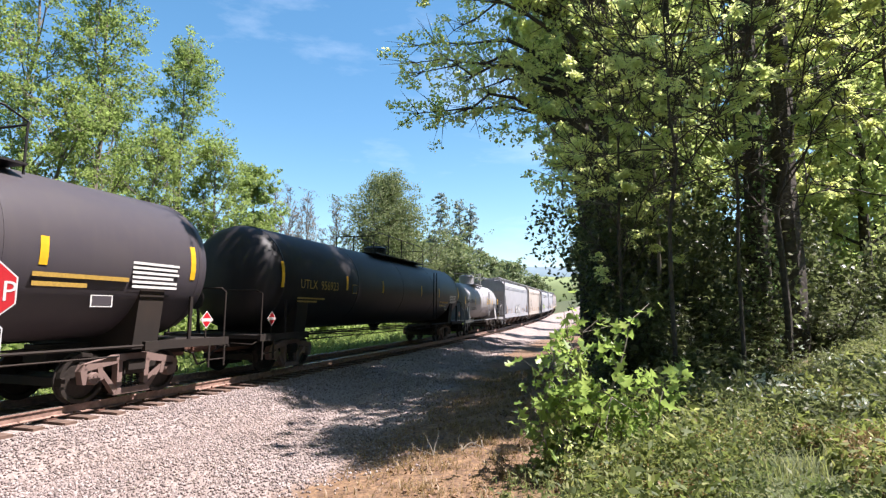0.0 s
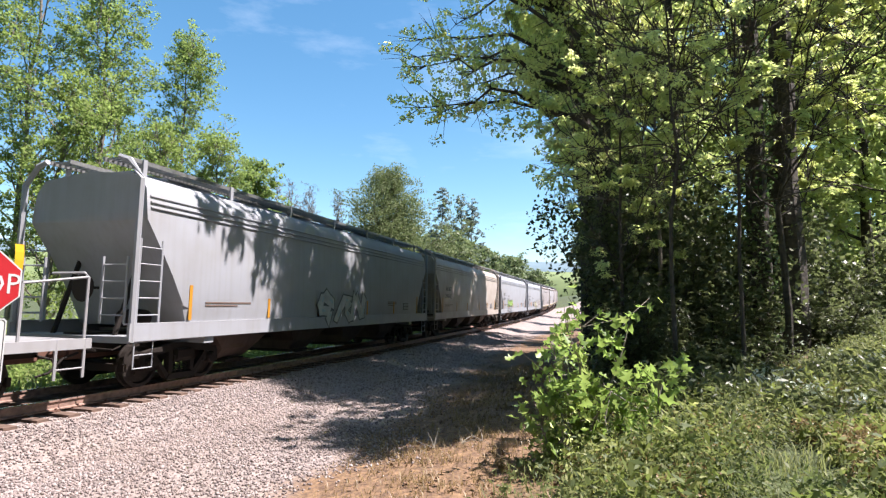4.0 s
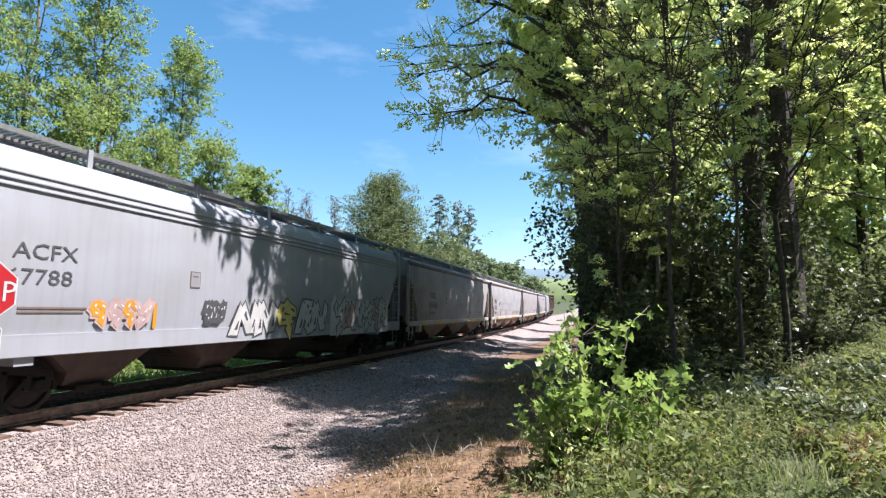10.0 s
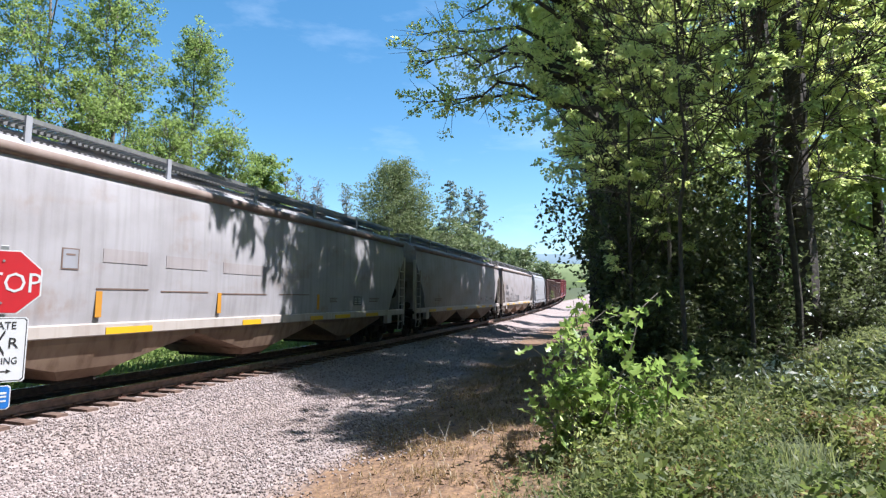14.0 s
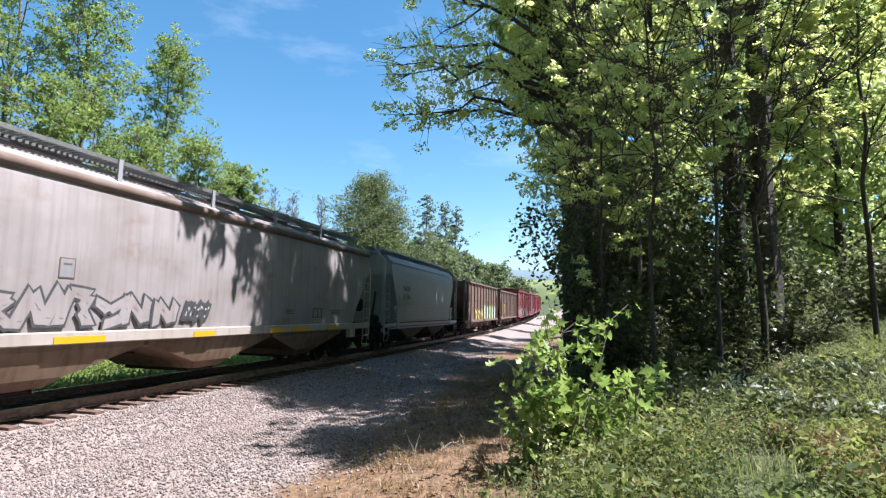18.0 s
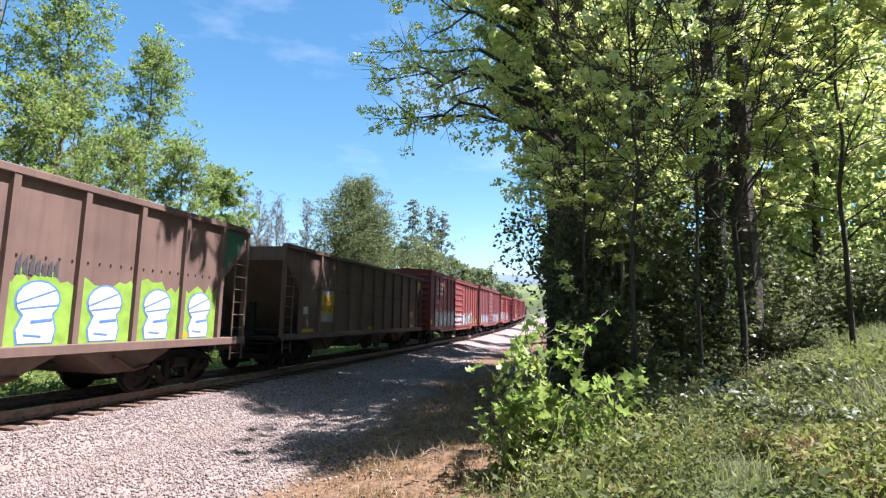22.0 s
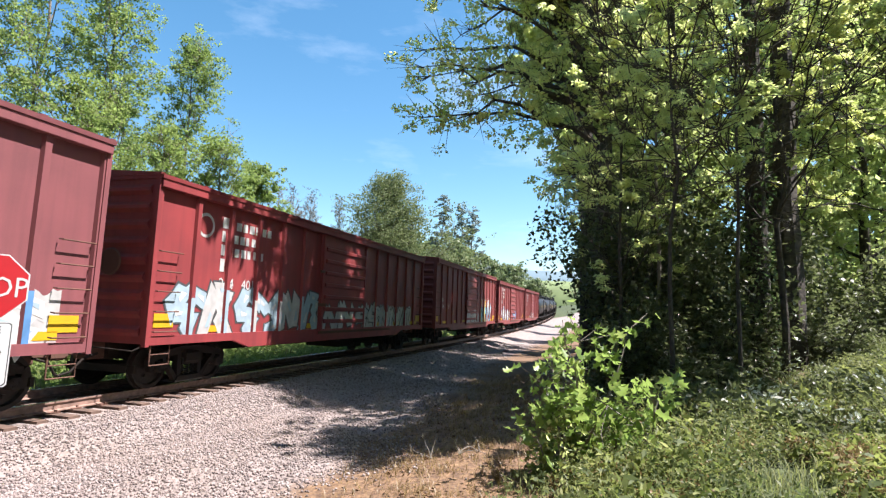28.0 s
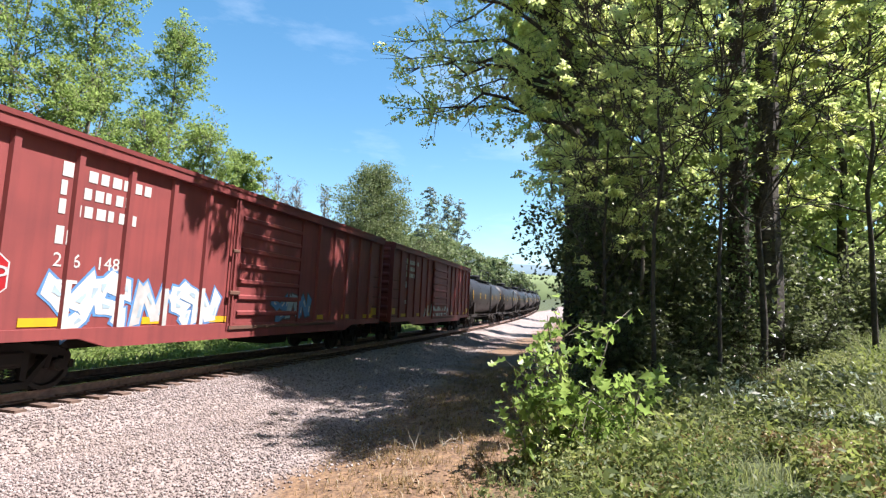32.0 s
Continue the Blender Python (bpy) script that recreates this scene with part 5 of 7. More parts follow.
f4 = trough("tan", "grey-tan covered hopper with black scrawled graffiti", ("FURX", "854002"), 182.3, 200.3, ahead=1.7)
graffiti(f4, -6.4, -1.5, 1.34, 2.0, 1.53, ["tan"], "letter_k", 7, 33, shade="tan")
graffiti(f4, -1.35, -0.6, 1.45, 1.9, 1.53, ["letter_k"], "letter_k", 3, 34)
for c, y in ((f1, -2.85), (f2, -5.5), (f4, -4.3), (h7, -3.4), (h6, -4.3)):
    k = patch(c, "notice_frame", y, y + 0.3, 2.2, 2.55, 1.524, "brown", "small framed notice")
    part("notice_face", G().box(1.531, 1.533, y + 0.02, y + 0.28, 2.22, 2.53), "grey", k)
    part("notice_mark", G().box(1.534, 1.536, y + 0.07, y + 0.23, 2.43, 2.46), "brown", k)
nh = place(hopper(13.4, "short", "white", "short white two-bay covered hopper with black letters", top=4.35, sill=("white", 1.05, 1.2), bays=2), 201.8, 215.2)
letters("NAHX", 0.27, -4.2, 2.72, 1.53, "letter_k", nh)
letters("321101", 0.27, -4.2, 2.32, 1.53, "letter_k", nh)
patch(nh, "stripe", -4.75, -4.65, 1.75, 2.4, 1.53, "orange")
bars(nh, -4.2, 1.95, 1.53, (1.4,), 0.05, "letter_k")
patch(nh, "data_panel", 3.1, 3.6, 1.5, 1.75, 1.528, "letter_k")
for y in (-5.1, 4.75):
    part("bolster_post", G().box(1.4, 1.58, y, y + 0.35, 1.0, 1.85, 0.02), "white", nh)
g1 = place(gondola(15.45, 1.12, 3.92, "taupe", "taupe open coal gondola with green and white graffiti"), 217.5, 232.95)
graffiti(g1, -3.45, -0.3, 1.16, 2.0, 1.515, ["lemon"], "letter_k", 4, 41)
gr = random.Random(77)
gt = [(-0.22 + 0.14 * i, 2.2 + gr.uniform(-0.06, 0.22)) for i in range(49)]
part("graffiti_ground", G().add([(1.508, y, z) for y, z in gt] + [(1.508, y, 1.13) for y, z in gt], [(i + 1, i, i + 49, i + 50) for i in range(48)]), "lime", g1, "lime green sprayed band with a ragged top")
for i in range(5):
    c = 0.62 + i * 1.325
    keep = []
    for sc, dx, mat in ((1.1, 0.012, "blue"), (1.0, 0.018, "letter_w")):
        g = G().add([(1.5 + dx, c + 0.37 * sc * math.cos(a), 1.88 + 0.31 * sc * math.sin(a)) for a in [math.pi * k / 8 for k in range(16)]], [tuple(range(16))])
        g.add([(1.5 + dx - 0.0005, c + p * sc, 1.4 + (q - 1.4) * sc) for p, q in ((-0.28, 1.18), (0.3, 1.18), (0.34, 1.4), (0.26, 1.66), (-0.22, 1.66), (-0.33, 1.4))], [(0, 1, 2, 3, 4, 5)])
        keep.append(part("graffiti_form" if sc == 1 else "graffiti_outline", g, mat, keep[0] if keep else g1, "white rounded sprayed form" if sc == 1 else ""))
    for s4 in (((-0.36, 1.8), (0.3, 2.06), (0.3, 2.085), (-0.36, 1.83)), ((-0.3, 1.72), (0.36, 1.8), (0.36, 1.825), (-0.3, 1.745)), ((-0.1, 1.5), (0.28, 1.54), (0.28, 1.59), (-0.1, 1.55)), ((-0.2, 1.3), (0.1, 1.27), (0.1, 1.3), (-0.2, 1.33))):
        part("graffiti_stroke", G().add([(1.522, c + p, q) for p, q in s4], [(0, 1, 2, 3)]), "blue", keep[0])
for i in range(7):
    y = 1.5 + i * 0.11
    part("graffiti_drip", G().add([(1.512, y, 2.3), (1.512, y + 0.09, 2.28), (1.512, y + 0.08, 2.56 + gr.uniform(-0.1, 0.1)), (1.512, y + 0.01, 2.5)], [(0, 1, 2, 3)]), "letter_k", g1)
patch(g1, "patched_panel", -5.22, -4.3, 1.97, 2.7, 1.506, "brown", "brown repainted panel with worn letters")
part("green_corner", G().add([(1.506, y, z) for y, z in ((6.7, 2.72), (7.5, 3.56), (7.5, 3.85), (6.7, 3.85))], [(0, 1, 2, 3)]), "deep_green", g1, "dark green painted corner")
patch(g1, "label_panel", -6.37, -6.05, 1.75, 1.95, 1.506, "letter_w")
g2 = place(gondola(15.35, 1.12, 3.82, "taupe", "taupe open coal gondola with yellow number panel"), 234.85, 250.2)
p = patch(g2, "number_panel", -5.13, -4.04, 1.8, 2.45, 1.506, "yellow", "yellow panel with black letters")
letters("TILX", 0.22, -4.87, 2.17, 1.514, "letter_k", g2)
letters("421727", 0.22, -5.06, 1.87, 1.514, "letter_k", g2, stretch=0.92)
patch(g2, "repainted_patch", -5.2, -4.05, 1.5, 2.6, 1.503, "pale", "pale repainted patch behind the number panel")
bars(g2, -5.05, 1.45, 1.504, (0.8, 0.7), 0.05, "brown", 2.0)
patch(g2, "label_panel", -6.32, -6.02, 1.75, 2.0, 1.506, "letter_w")
part("yellow_corner", G().add([(1.506, y, z) for y, z in ((6.64, 2.72), (7.3, 3.42), (7.3, 3.62), (6.64, 3.62))], [(0, 1, 2, 3)]), "yellow", g2, "yellow painted corner")
patch(g2, "yellow_note", 5.5, 6.0, 1.7, 2.0, 1.506, "orange")


def word_bars(c, y, z, x, width, count, size, mat="letter_w"):
    """One word as plain upright bars, the first a little taller."""
    pitch = width / count
    for k in range(count):
        tall = size * (1.25 if k == 0 else 1.0)
        part("lettering", G().box(x - 0.002, x + 0.005, y + pitch * k, y + pitch * (k + (0.78, 0.66, 0.72, 0.5)[(k * 7 + count) % 4]), z - size, z - size + tall), mat, c)


def cp_marks(c, L, zs, ze, num=(), dy=2.0):
    """White company lettering and car numbers, the words drawn as bars."""
    h = L / 2
    for k, (width, count) in enumerate(((2.0, 8), (1.55, 7), (1.7, 7))):
        word_bars(c, -h + dy, ze - 0.52 - 0.32 * k, 1.464, width, count, 0.2)
    word_bars(c, -h + dy, zs + 1.82, 1.464, 0.4, 2, 0.24)
    for k, text in enumerate(num):
        letters(text, 0.24, -h + dy + k * 0.82, zs + 1.2, 1.466, "letter_w", c, stretch=1.05)
    bars(c, -h + dy, zs + 0.98, 1.464, (0.5, 0.4), 0.06, "letter_w", 1.7)


def box_at(front, rear, zs, ze, mat, label, seed, marks=True, sprays=(), num=()):
    L = rear - front
    c = place(box_car(L, zs, ze, mat, label, seed), front, rear)
    if marks:
        cp_marks(c, L, zs, ze, num)
    for y0, y1, z0, z1, fills, out, n, sd_ in sprays:
        def depth(y):
            return 1.502 if abs(y - 0.15) < 1.9 else 1.463
        wash = {53: "silver", 51: "pink", 59: "silver", 55: "silver"}.get(sd_, "")
        graffiti(c, y0, y1, z0, z1, depth((y0 + y1) / 2), fills, out, n, sd_, depth=depth, wash=wash)
        h, q = L / 2, random.Random(sd_)
        ys = [-h + 0.06 + (h - 1.5) * i / 6 for i in range(7)] + [1.76 + (h - 1.8) * i / 6 for i in range(7)]
        for y in ys:
            if y0 < y < y1:
                patch(c, "post_spray", y - 0.054, y + 0.054, z0 + 0.1, z1 - q.uniform(0.1, 0.35), 1.528, q.choice(fills), "sprayed stretch of a side post")
    return c


b1 = box_at(252.2, 269.6, 0.95, 4.5, "red", "rusty red boxcar with grey and blue graffiti", 1, True, ((-7.4, -1.5, 1.0, 2.15, ["silver", "letter_w", "silver"], "grey", 5, 53), (-1.35, 1.65, 1.05, 1.95, ["blue", "sky_blue", "letter_w"], "letter_w", 4, 51), (1.9, 6.6, 1.0, 2.0, ["sky_blue", "letter_k", "silver"], "letter_w", 5, 52)), num=("214", "085"))
b2 = box_at(270.9, 287.2, 0.95, 4.62, "maroon", "faded maroon boxcar with pale lettered graffiti on blue", 2, False, ((-6.5, -1.6, 1.1, 1.9, ["sky_blue"], "blue", 5, 53), (1.8, 7.4, 1.0, 2.05, ["silver", "letter_w", "blue"], "silver", 5, 55)))
b3 = box_at(288.4, 304.7, 0.98, 4.3, "red2", "red boxcar with pale blue and white graffiti", 3, True, ((-7.8, -1.5, 0.98, 2.25, ["sky_blue", "silver", "sky_blue"], "letter_k", 6, 62), (-1.35, 6.6, 1.0, 2.0, ["silver", "letter_w"], "letter_k", 7, 59)), num=("214", "401"))
e = part("emblem", G().lathe([(0.005, 0.004), (0.27, 0.004), (0.28, 0.0)], "x", 20, (1.463, -6.7, 3.55)), "letter_w", b3, "round white emblem")
part("emblem_ring", G().lathe([(0.17, 0.008), (0.21, 0.008), (0.21, 0.004), (0.17, 0.004)], "x", 20, (1.464, -6.7, 3.55)), "red2", e)
part("emblem_bar", G().box(1.468, 1.473, -6.82, -6.58, 3.5, 3.62), "red2", e)
b4 = box_at(306.9, 323.3, 0.95, 4.52, "red", "oxide red boxcar with grey, blue and yellow graffiti", 4, False, ((-1.3, 2.55, 1.0, 1.85, ["silver", "grey"], "letter_w", 4, 57), (2.8, 6.3, 2.15, 2.7, ["orange", "sign_red", "letter_w"], "letter_w", 7, 63), (2.8, 6.3, 0.97, 2.3, ["cyan", "lemon", "cyan", "sky_blue"], "letter_k", 4, 58)))
bars(b4, -6.95, 2.55, 1.464, (0.34,), 0.24, "letter_w")
letters("214", 0.24, -6.9, 1.96, 1.466, "letter_w", b4)
letters("723", 0.24, -5.8, 1.96, 1.466, "letter_w", b4)
b5 = box_at(324.8, 341.2, 0.95, 4.4, "red", "red boxcar with white, blue and violet graffiti", 5, True, ((-6.2, -1.9, 1.0, 2.05, ["letter_w", "letter_w", "silver"], "blue", 5, 66), (0.3, 2.6, 1.1, 1.9, ["blue", "sky_blue"], "letter_k", 3, 60)), num=("216", "148"))
b6 = box_at(342.6, 359.0, 0.95, 4.4, "red", "rusty red boxcar with scattered graffiti", 6, True, ((-3.0, 2.0, 1.0, 1.7, ["silver"], "letter_k", 5, 61),))
last = place(tank(16.2, 1.45, 2.55, "black", "black tank car in a row of the same"), 360.2, 376.4)
tank_marks(last, 1.45, 2.55, 7.2, "yellow")
for i in range(1, 8):
    c = copy_thing(last, Matrix())
    place(c, 360.2 + 17.4 * i, 376.4 + 17.4 * i)


# ---- sign post by the crossing ----
def sign_post():
    eye_way = Vector((-0.845, 0.535, 0)).normalized()
    c = Vector((W[0], W[1], 0)) + eye_way * 6.6
    gz = ground_z(c.x, c.y)
    s = thing("stop_sign_post", "red stop sign over a white crossing sign on a steel post", "road sign")
    s.matrix_world = Matrix.Translation((c.x, c.y, gz)) @ pose(0, 0, 0, 0, 0, math.degrees(math.atan2(-eye_way.y, -eye_way.x)))
    zc = 1.91 - gz                # height of the octagon's middle; it faces the part's +x

    def board(name, poly, x0, x1, mat, parent, label=""):
        return part(name, G().plate(poly, x0, x1), mat, parent, label)

    def octa(r):
        return [(r / math.cos(math.pi / 8) * math.cos(math.pi / 8 + i * math.pi / 4), zc + r / math.cos(math.pi / 8) * math.sin(math.pi / 8 + i * math.pi / 4)) for i in range(8)]
    part("post", G().box(-0.06, -0.02, -0.03, 0.03, -0.3, zc + 0.35, 0.008).box(-0.03, -0.016, -0.045, 0.045, -0.3, zc + 0.3), "zinc", s)
    o = board("stop_board", octa(0.305), -0.012, -0.006, "sign_white", s, "white-edged red octagon")
    board("red_face", octa(0.292), -0.006, -0.003, "sign_red", o)
    letters("STOP", 0.195, -0.235, zc - 0.098, -0.0015, "sign_white", o, stretch=0.82)
    for z in (zc + 0.2, zc - 0.2):
        part("bolt", G().lathe([(0.002, 0.004), (0.012, 0.003), (0.012, -0.004)], "x", 8, (0, 0, z)), "zinc", o)

    def rounded(a, z0, z1, r=0.02):
        return [(-a + r, z0), (a - r, z0), (a, z0 + r), (a, z1 - r), (a - r, z1), (-a + r, z1), (-a, z1 - r), (-a, z0 + r)]
    top = zc - 0.335
    w = board("crossing_board", rounded(0.225, top - 0.61, top), -0.012, -0.006, "sign_white", s, "white notice with black border")
    board("border", rounded(0.215, top - 0.6, top - 0.01), -0.006, -0.0045, "sign_black", w)
    board("face", rounded(0.207, top - 0.593, top - 0.017), -0.0045, -0.003, "sign_white", w)
    letters("PRIVATE", 0.07, -0.175, top - 0.11, -0.0015, "sign_black", w, stretch=0.85)
    letters("R    R", 0.1, -0.165, top - 0.29, -0.0015, "sign_black", w, stretch=1.0)
    g = G()
    for q in (1, -1):
        g.add([(-0.0015, -0.055, top - 0.24 + q * 0.11 + 0.02), (-0.0015, -0.055, top - 0.24 + q * 0.11 - 0.02), (-0.0015, 0.055, top - 0.24 - q * 0.11 - 0.02), (-0.0015, 0.055, top - 0.24 - q * 0.11 + 0.02)], [(0, 1, 2, 3)])
    part("crossbuck", g, "sign_black", w)
    letters("CROSSING", 0.065, -0.18, top - 0.44, -0.0015, "sign_black", w, stretch=0.78)
    part("arrow", G().add([(-0.0015, -0.11, top - 0.515), (-0.0015, 0.08, top - 0.515), (-0.0015, 0.08, top - 0.53), (-0.0015, 0.12, top - 0.508), (-0.0015, 0.08, top - 0.486), (-0.0015, 0.08, top - 0.503), (-0.0015, -0.11, top - 0.503)], [(0, 1, 2, 3, 4, 5, 6)]), "sign_black", w)
    bl = board("emergency_board", rounded(0.13, top - 0.86, top - 0.64), -0.012, -0.006, "sign_white", s, "blue emergency notice")
    board("blue_face", rounded(0.122, top - 0.852, top - 0.648), -0.006, -0.004, "sign_blue", bl)
    part("notice_lines", G().box(-0.004, -0.002, -0.1, 0.1, top - 0.72, top - 0.70).box(-0.004, -0.002, -0.1, 0.1, top - 0.75, top - 0.735).box(-0.004, -0.002, -0.1, 0.1, top - 0.79, top - 0.775), "sign_white", bl)


sign_post()


# ---- plants ----
def unit(a):
    return a / np.maximum(np.linalg.norm(a, axis=-1, keepdims=True), 1e-9)


def near(r, shape):
    """A scatter that stays close to its middle."""
    return np.clip(r.normal(size=shape), -1.5, 1.5)


def leaf_cloud(name, centres, size, mat, parent, seed, lift=0.5, long=1.5, label="", shape="rhomb"):
    """Many small leaves at the given points, each with a fold or lobes of its own."""
    r = np.random.default_rng(seed)
    n = len(centres)
    nor = unit(r.normal(size=(n, 3)) + np.array([0, 0, lift]))
    a = unit(np.cross(nor, r.normal(size=(n, 3))))
    b = np.cross(nor, a)
    s = size * r.uniform(0.6, 1.3, (n, 1))
    c = np.asarray(centres)
    if shape == "rhomb":
        v = np.stack([c - a * s * long / 2, c + b * s * 0.5 + nor * s * 0.12, c + a * s * long / 2, c - b * s * 0.5 + nor * s * 0.12], 1)
        f = np.array([(0, 1, 2, 3)])
    elif shape == "palmate":
        # five drooping leaflets from one stalk
        nor = unit(r.normal(size=(n, 3)) * 0.45 + np.array([0, 0, 1.0]))
        a = unit(np.cross(nor, r.normal(size=(n, 3))))
        b = np.cross(nor, a)
        vs, fs = [c], []
        for i in range(5):
            t = -2.0 + i + r.uniform(-0.2, 0.2, (n, 1))
            d, w = a * np.cos(t) + b * np.sin(t), b * np.cos(t) - a * np.sin(t)
            q = s * (1.0 - 0.1 * abs(i - 2))
            m, droop = c + d * q * 0.85, nor * q * r.uniform(0.1, 0.9, (n, 1))
            vs += [m - w * q * 0.3 - droop * 0.3, c + d * q * 1.5 - droop, m + w * q * 0.3 - droop * 0.3]
            fs.append((0, 1 + 3 * i, 2 + 3 * i, 3 + 3 * i))
        v, f = np.stack(vs, 1), np.array(fs)
    else:
        pts = np.array([(-0.5, 0), (-0.3, 0.5), (-0.02, 0.17), (0.22, 0.6), (0.3, 0.15), (0.76, 0.0), (0.3, -0.15), (0.22, -0.6), (-0.02, -0.17), (-0.3, -0.5)])
        v = c[:, None] + a[:, None] * (pts[:, 0] * long)[None, :, None] * s[:, None] + b[:, None] * (pts[:, 1] * 1.2)[None, :, None] * s[:, None] + nor[:, None] * (np.abs(pts[:, 1]) * 0.35)[None, :, None] * s[:, None]
        f = np.array([(0, 1, 2), (0, 2, 8), (0, 8, 9), (2, 3, 4), (2, 4, 5), (2, 5, 8), (8, 5, 6), (8, 6, 7)])
    k = v.shape[1]
    me = fast_mesh(name, v.reshape(-1, 3), (f[None] + k * np.arange(n)[:, None, None]).reshape(-1, f.shape[1]), mat)
    ob = new(name, me)
    ob.parent = parent
    if label:
        ob["label"] = label
    return ob


def wander(r, p, d, length, steps, bend=0.18, rise=0.0):
    pts = [np.array(p, float)]
    d = np.array(d, float)
    for _ in range(steps):
        d = d + r.normal(size=3) * bend + np.array([0, 0, rise])
        d /= np.linalg.norm(d)
        pts.append(pts[-1] + d * length / steps)
    return pts


def tree(x, y, height, leaves, leaf, mat, label, seed, radius=0.22, crown=(0.3, 1.0), spread=3.0, limbs=16, bark="bark", twist=0.9, rise=0.1, lean=(0, 0), puff=0.5, name="tree", shape="cone", lift=0.5, boughs=(), clump_of=28, twig=0.012, leaf_shape="rhomb", ivy=0):
    """A tapered trunk, limbs that fork into twigs, and a crown of single leaves round the twigs."""
    r = np.random.default_rng(seed)
    gz = ground_z(x, y)
    t = thing(name, label, name.replace("_", " "), "trees beside the line")
    t.matrix_world = Matrix.Translation((x, y, gz))
    top = np.array([lean[0], lean[1], height])
    k = 9
    trunk = [np.array([0, 0, -0.3])] + [top * (i / k) + r.normal(size=3) * np.array([0.12, 0.12, 0]) * (i / k) for i in range(1, k + 1)]
    part("trunk", G().tube(trunk, radius, 10, radius * 0.12), bark, t)
    if ivy:
        u = r.random(ivy) ** 1.2 * 0.62
        a = r.uniform(0, 6.283, ivy)
        q = np.array([np.interp(u * k, range(k + 1), [p[i] for p in trunk]) for i in range(3)]).T
        out = (radius * (1.0 - 0.5 * u) + np.abs(near(r, ivy)) * 0.13)[:, None]
        leaf_cloud("ivy", q + np.stack([np.cos(a), np.sin(a), 0 * a], 1) * out, 0.085, "leaf_ivy", t, seed + 7, 0.3, 1.2, "ivy that climbs the trunk")
    twigs, ends = G(), []

    def limb(pts, thick, reach, per):
        part("limb", G().tube(pts, thick, 5, 0.012), bark, t)
        for m in range(2, len(pts)):
            for _ in range(per):
                w = wander(r, pts[m], unit(unit(pts[m] - pts[m - 1]) + r.normal(size=3) * 0.75), reach * r.uniform(0.18, 0.4), 3, 0.3, rise)
                twigs.tube(w[::3], twig + radius * 0.02, 3, twig * 0.35)
                ends.extend([w[1], w[2], w[3], w[3]])
    for z0, q in boughs:
        p0 = top * (z0 / height)
        p1 = np.array(q) - np.array([x, y, gz])
        pts = [p0 + (p1 - p0) * (i / 8) + np.array([0, 0, 0.7 * math.sin(i / 8 * math.pi)]) + r.normal(size=3) * 0.12 * (i > 0) for i in range(9)]
        limb(pts, radius * 0.34, 3.4, 5)
    for i in range(limbs):
        u = crown[0] + (crown[1] - crown[0]) * (i + r.random()) / limbs
        q = u * k
        j = min(int(q), k - 1)
        p = trunk[j] + (trunk[j + 1] - trunk[j]) * (q - j)
        rel = (u - crown[0]) / (crown[1] - crown[0])
        reach = spread * ((1.05 - rel) if shape == "cone" else math.sqrt(max(0.08, 1 - (2 * rel - 0.85) ** 2 * 0.8))) * r.uniform(0.7, 1.15)
        a = i * 2.4 + r.uniform(-0.5, 0.5)
        d = np.array([math.cos(a), math.sin(a), twist * r.uniform(0.3, 1.0)])
        pts = wander(r, p, unit(d), reach, 6, 0.16, rise)
        limb(pts, radius * 0.32 * (1 - rel * 0.6), reach, 3 if reach > 1.5 else 2)
    tagged(part("branchwork", twigs, bark, t), kind="stuff")
    e = np.array(ends)
    hub = e[r.integers(0, len(e), max(40, leaves // clump_of))] + near(r, (max(40, leaves // clump_of), 3)) * puff * np.array([1, 1, 0.8])
    c = hub[r.integers(0, len(hub), leaves)] + near(r, (leaves, 3)) * puff * 0.42 * np.array([1, 1, 0.6])
    leaf_cloud("crown", c, leaf, mat, t, seed + 1, lift, shape=leaf_shape)
    return t


def bush(x, y, height, width, leaves, leaf, mat, label, seed, name="bush", stems=9, bark="bark", shape="rhomb", puff=0.22):
    r = np.random.default_rng(seed)
    t = thing(name, label, name.replace("_", " "), "bushes beside the line")
    t.matrix_world = Matrix.Translation((x, y, ground_z(x, y)))
    g, ends = G(), []
    for i in range(stems):
        a = i * 2.4
        d = unit(np.array([math.cos(a) * width / height * 0.8, math.sin(a) * width / height * 0.8, 1.0]))
        pts = wander(r, (math.cos(a) * 0.08, math.sin(a) * 0.08, -0.1), d, height * r.uniform(0.6, 1.1), 6, 0.14)
        g.tube(pts, 0.016 + height * 0.006, 5, 0.006)
        for m in range(1, 7):
            for _ in range(3):
                w = wander(r, pts[m], unit(r.normal(size=3) + np.array([0, 0, 0.3])), min(0.5, height * r.uniform(0.1, 0.25)), 2, 0.2)
                g.tube(w[::2], 0.008, 3, 0.003)
                ends += w[1:]
    tagged(part("stemwork", g, bark, t), kind="stuff")
    e = np.array(ends)
    c = e[r.integers(0, len(e), leaves)] + near(r, (leaves, 3)) * puff
    c[:, 2] = np.maximum(c[:, 2], 0.03)
    leaf_cloud("foliage", c, leaf, mat, t, seed + 1, 0.6, shape=shape)
    return t


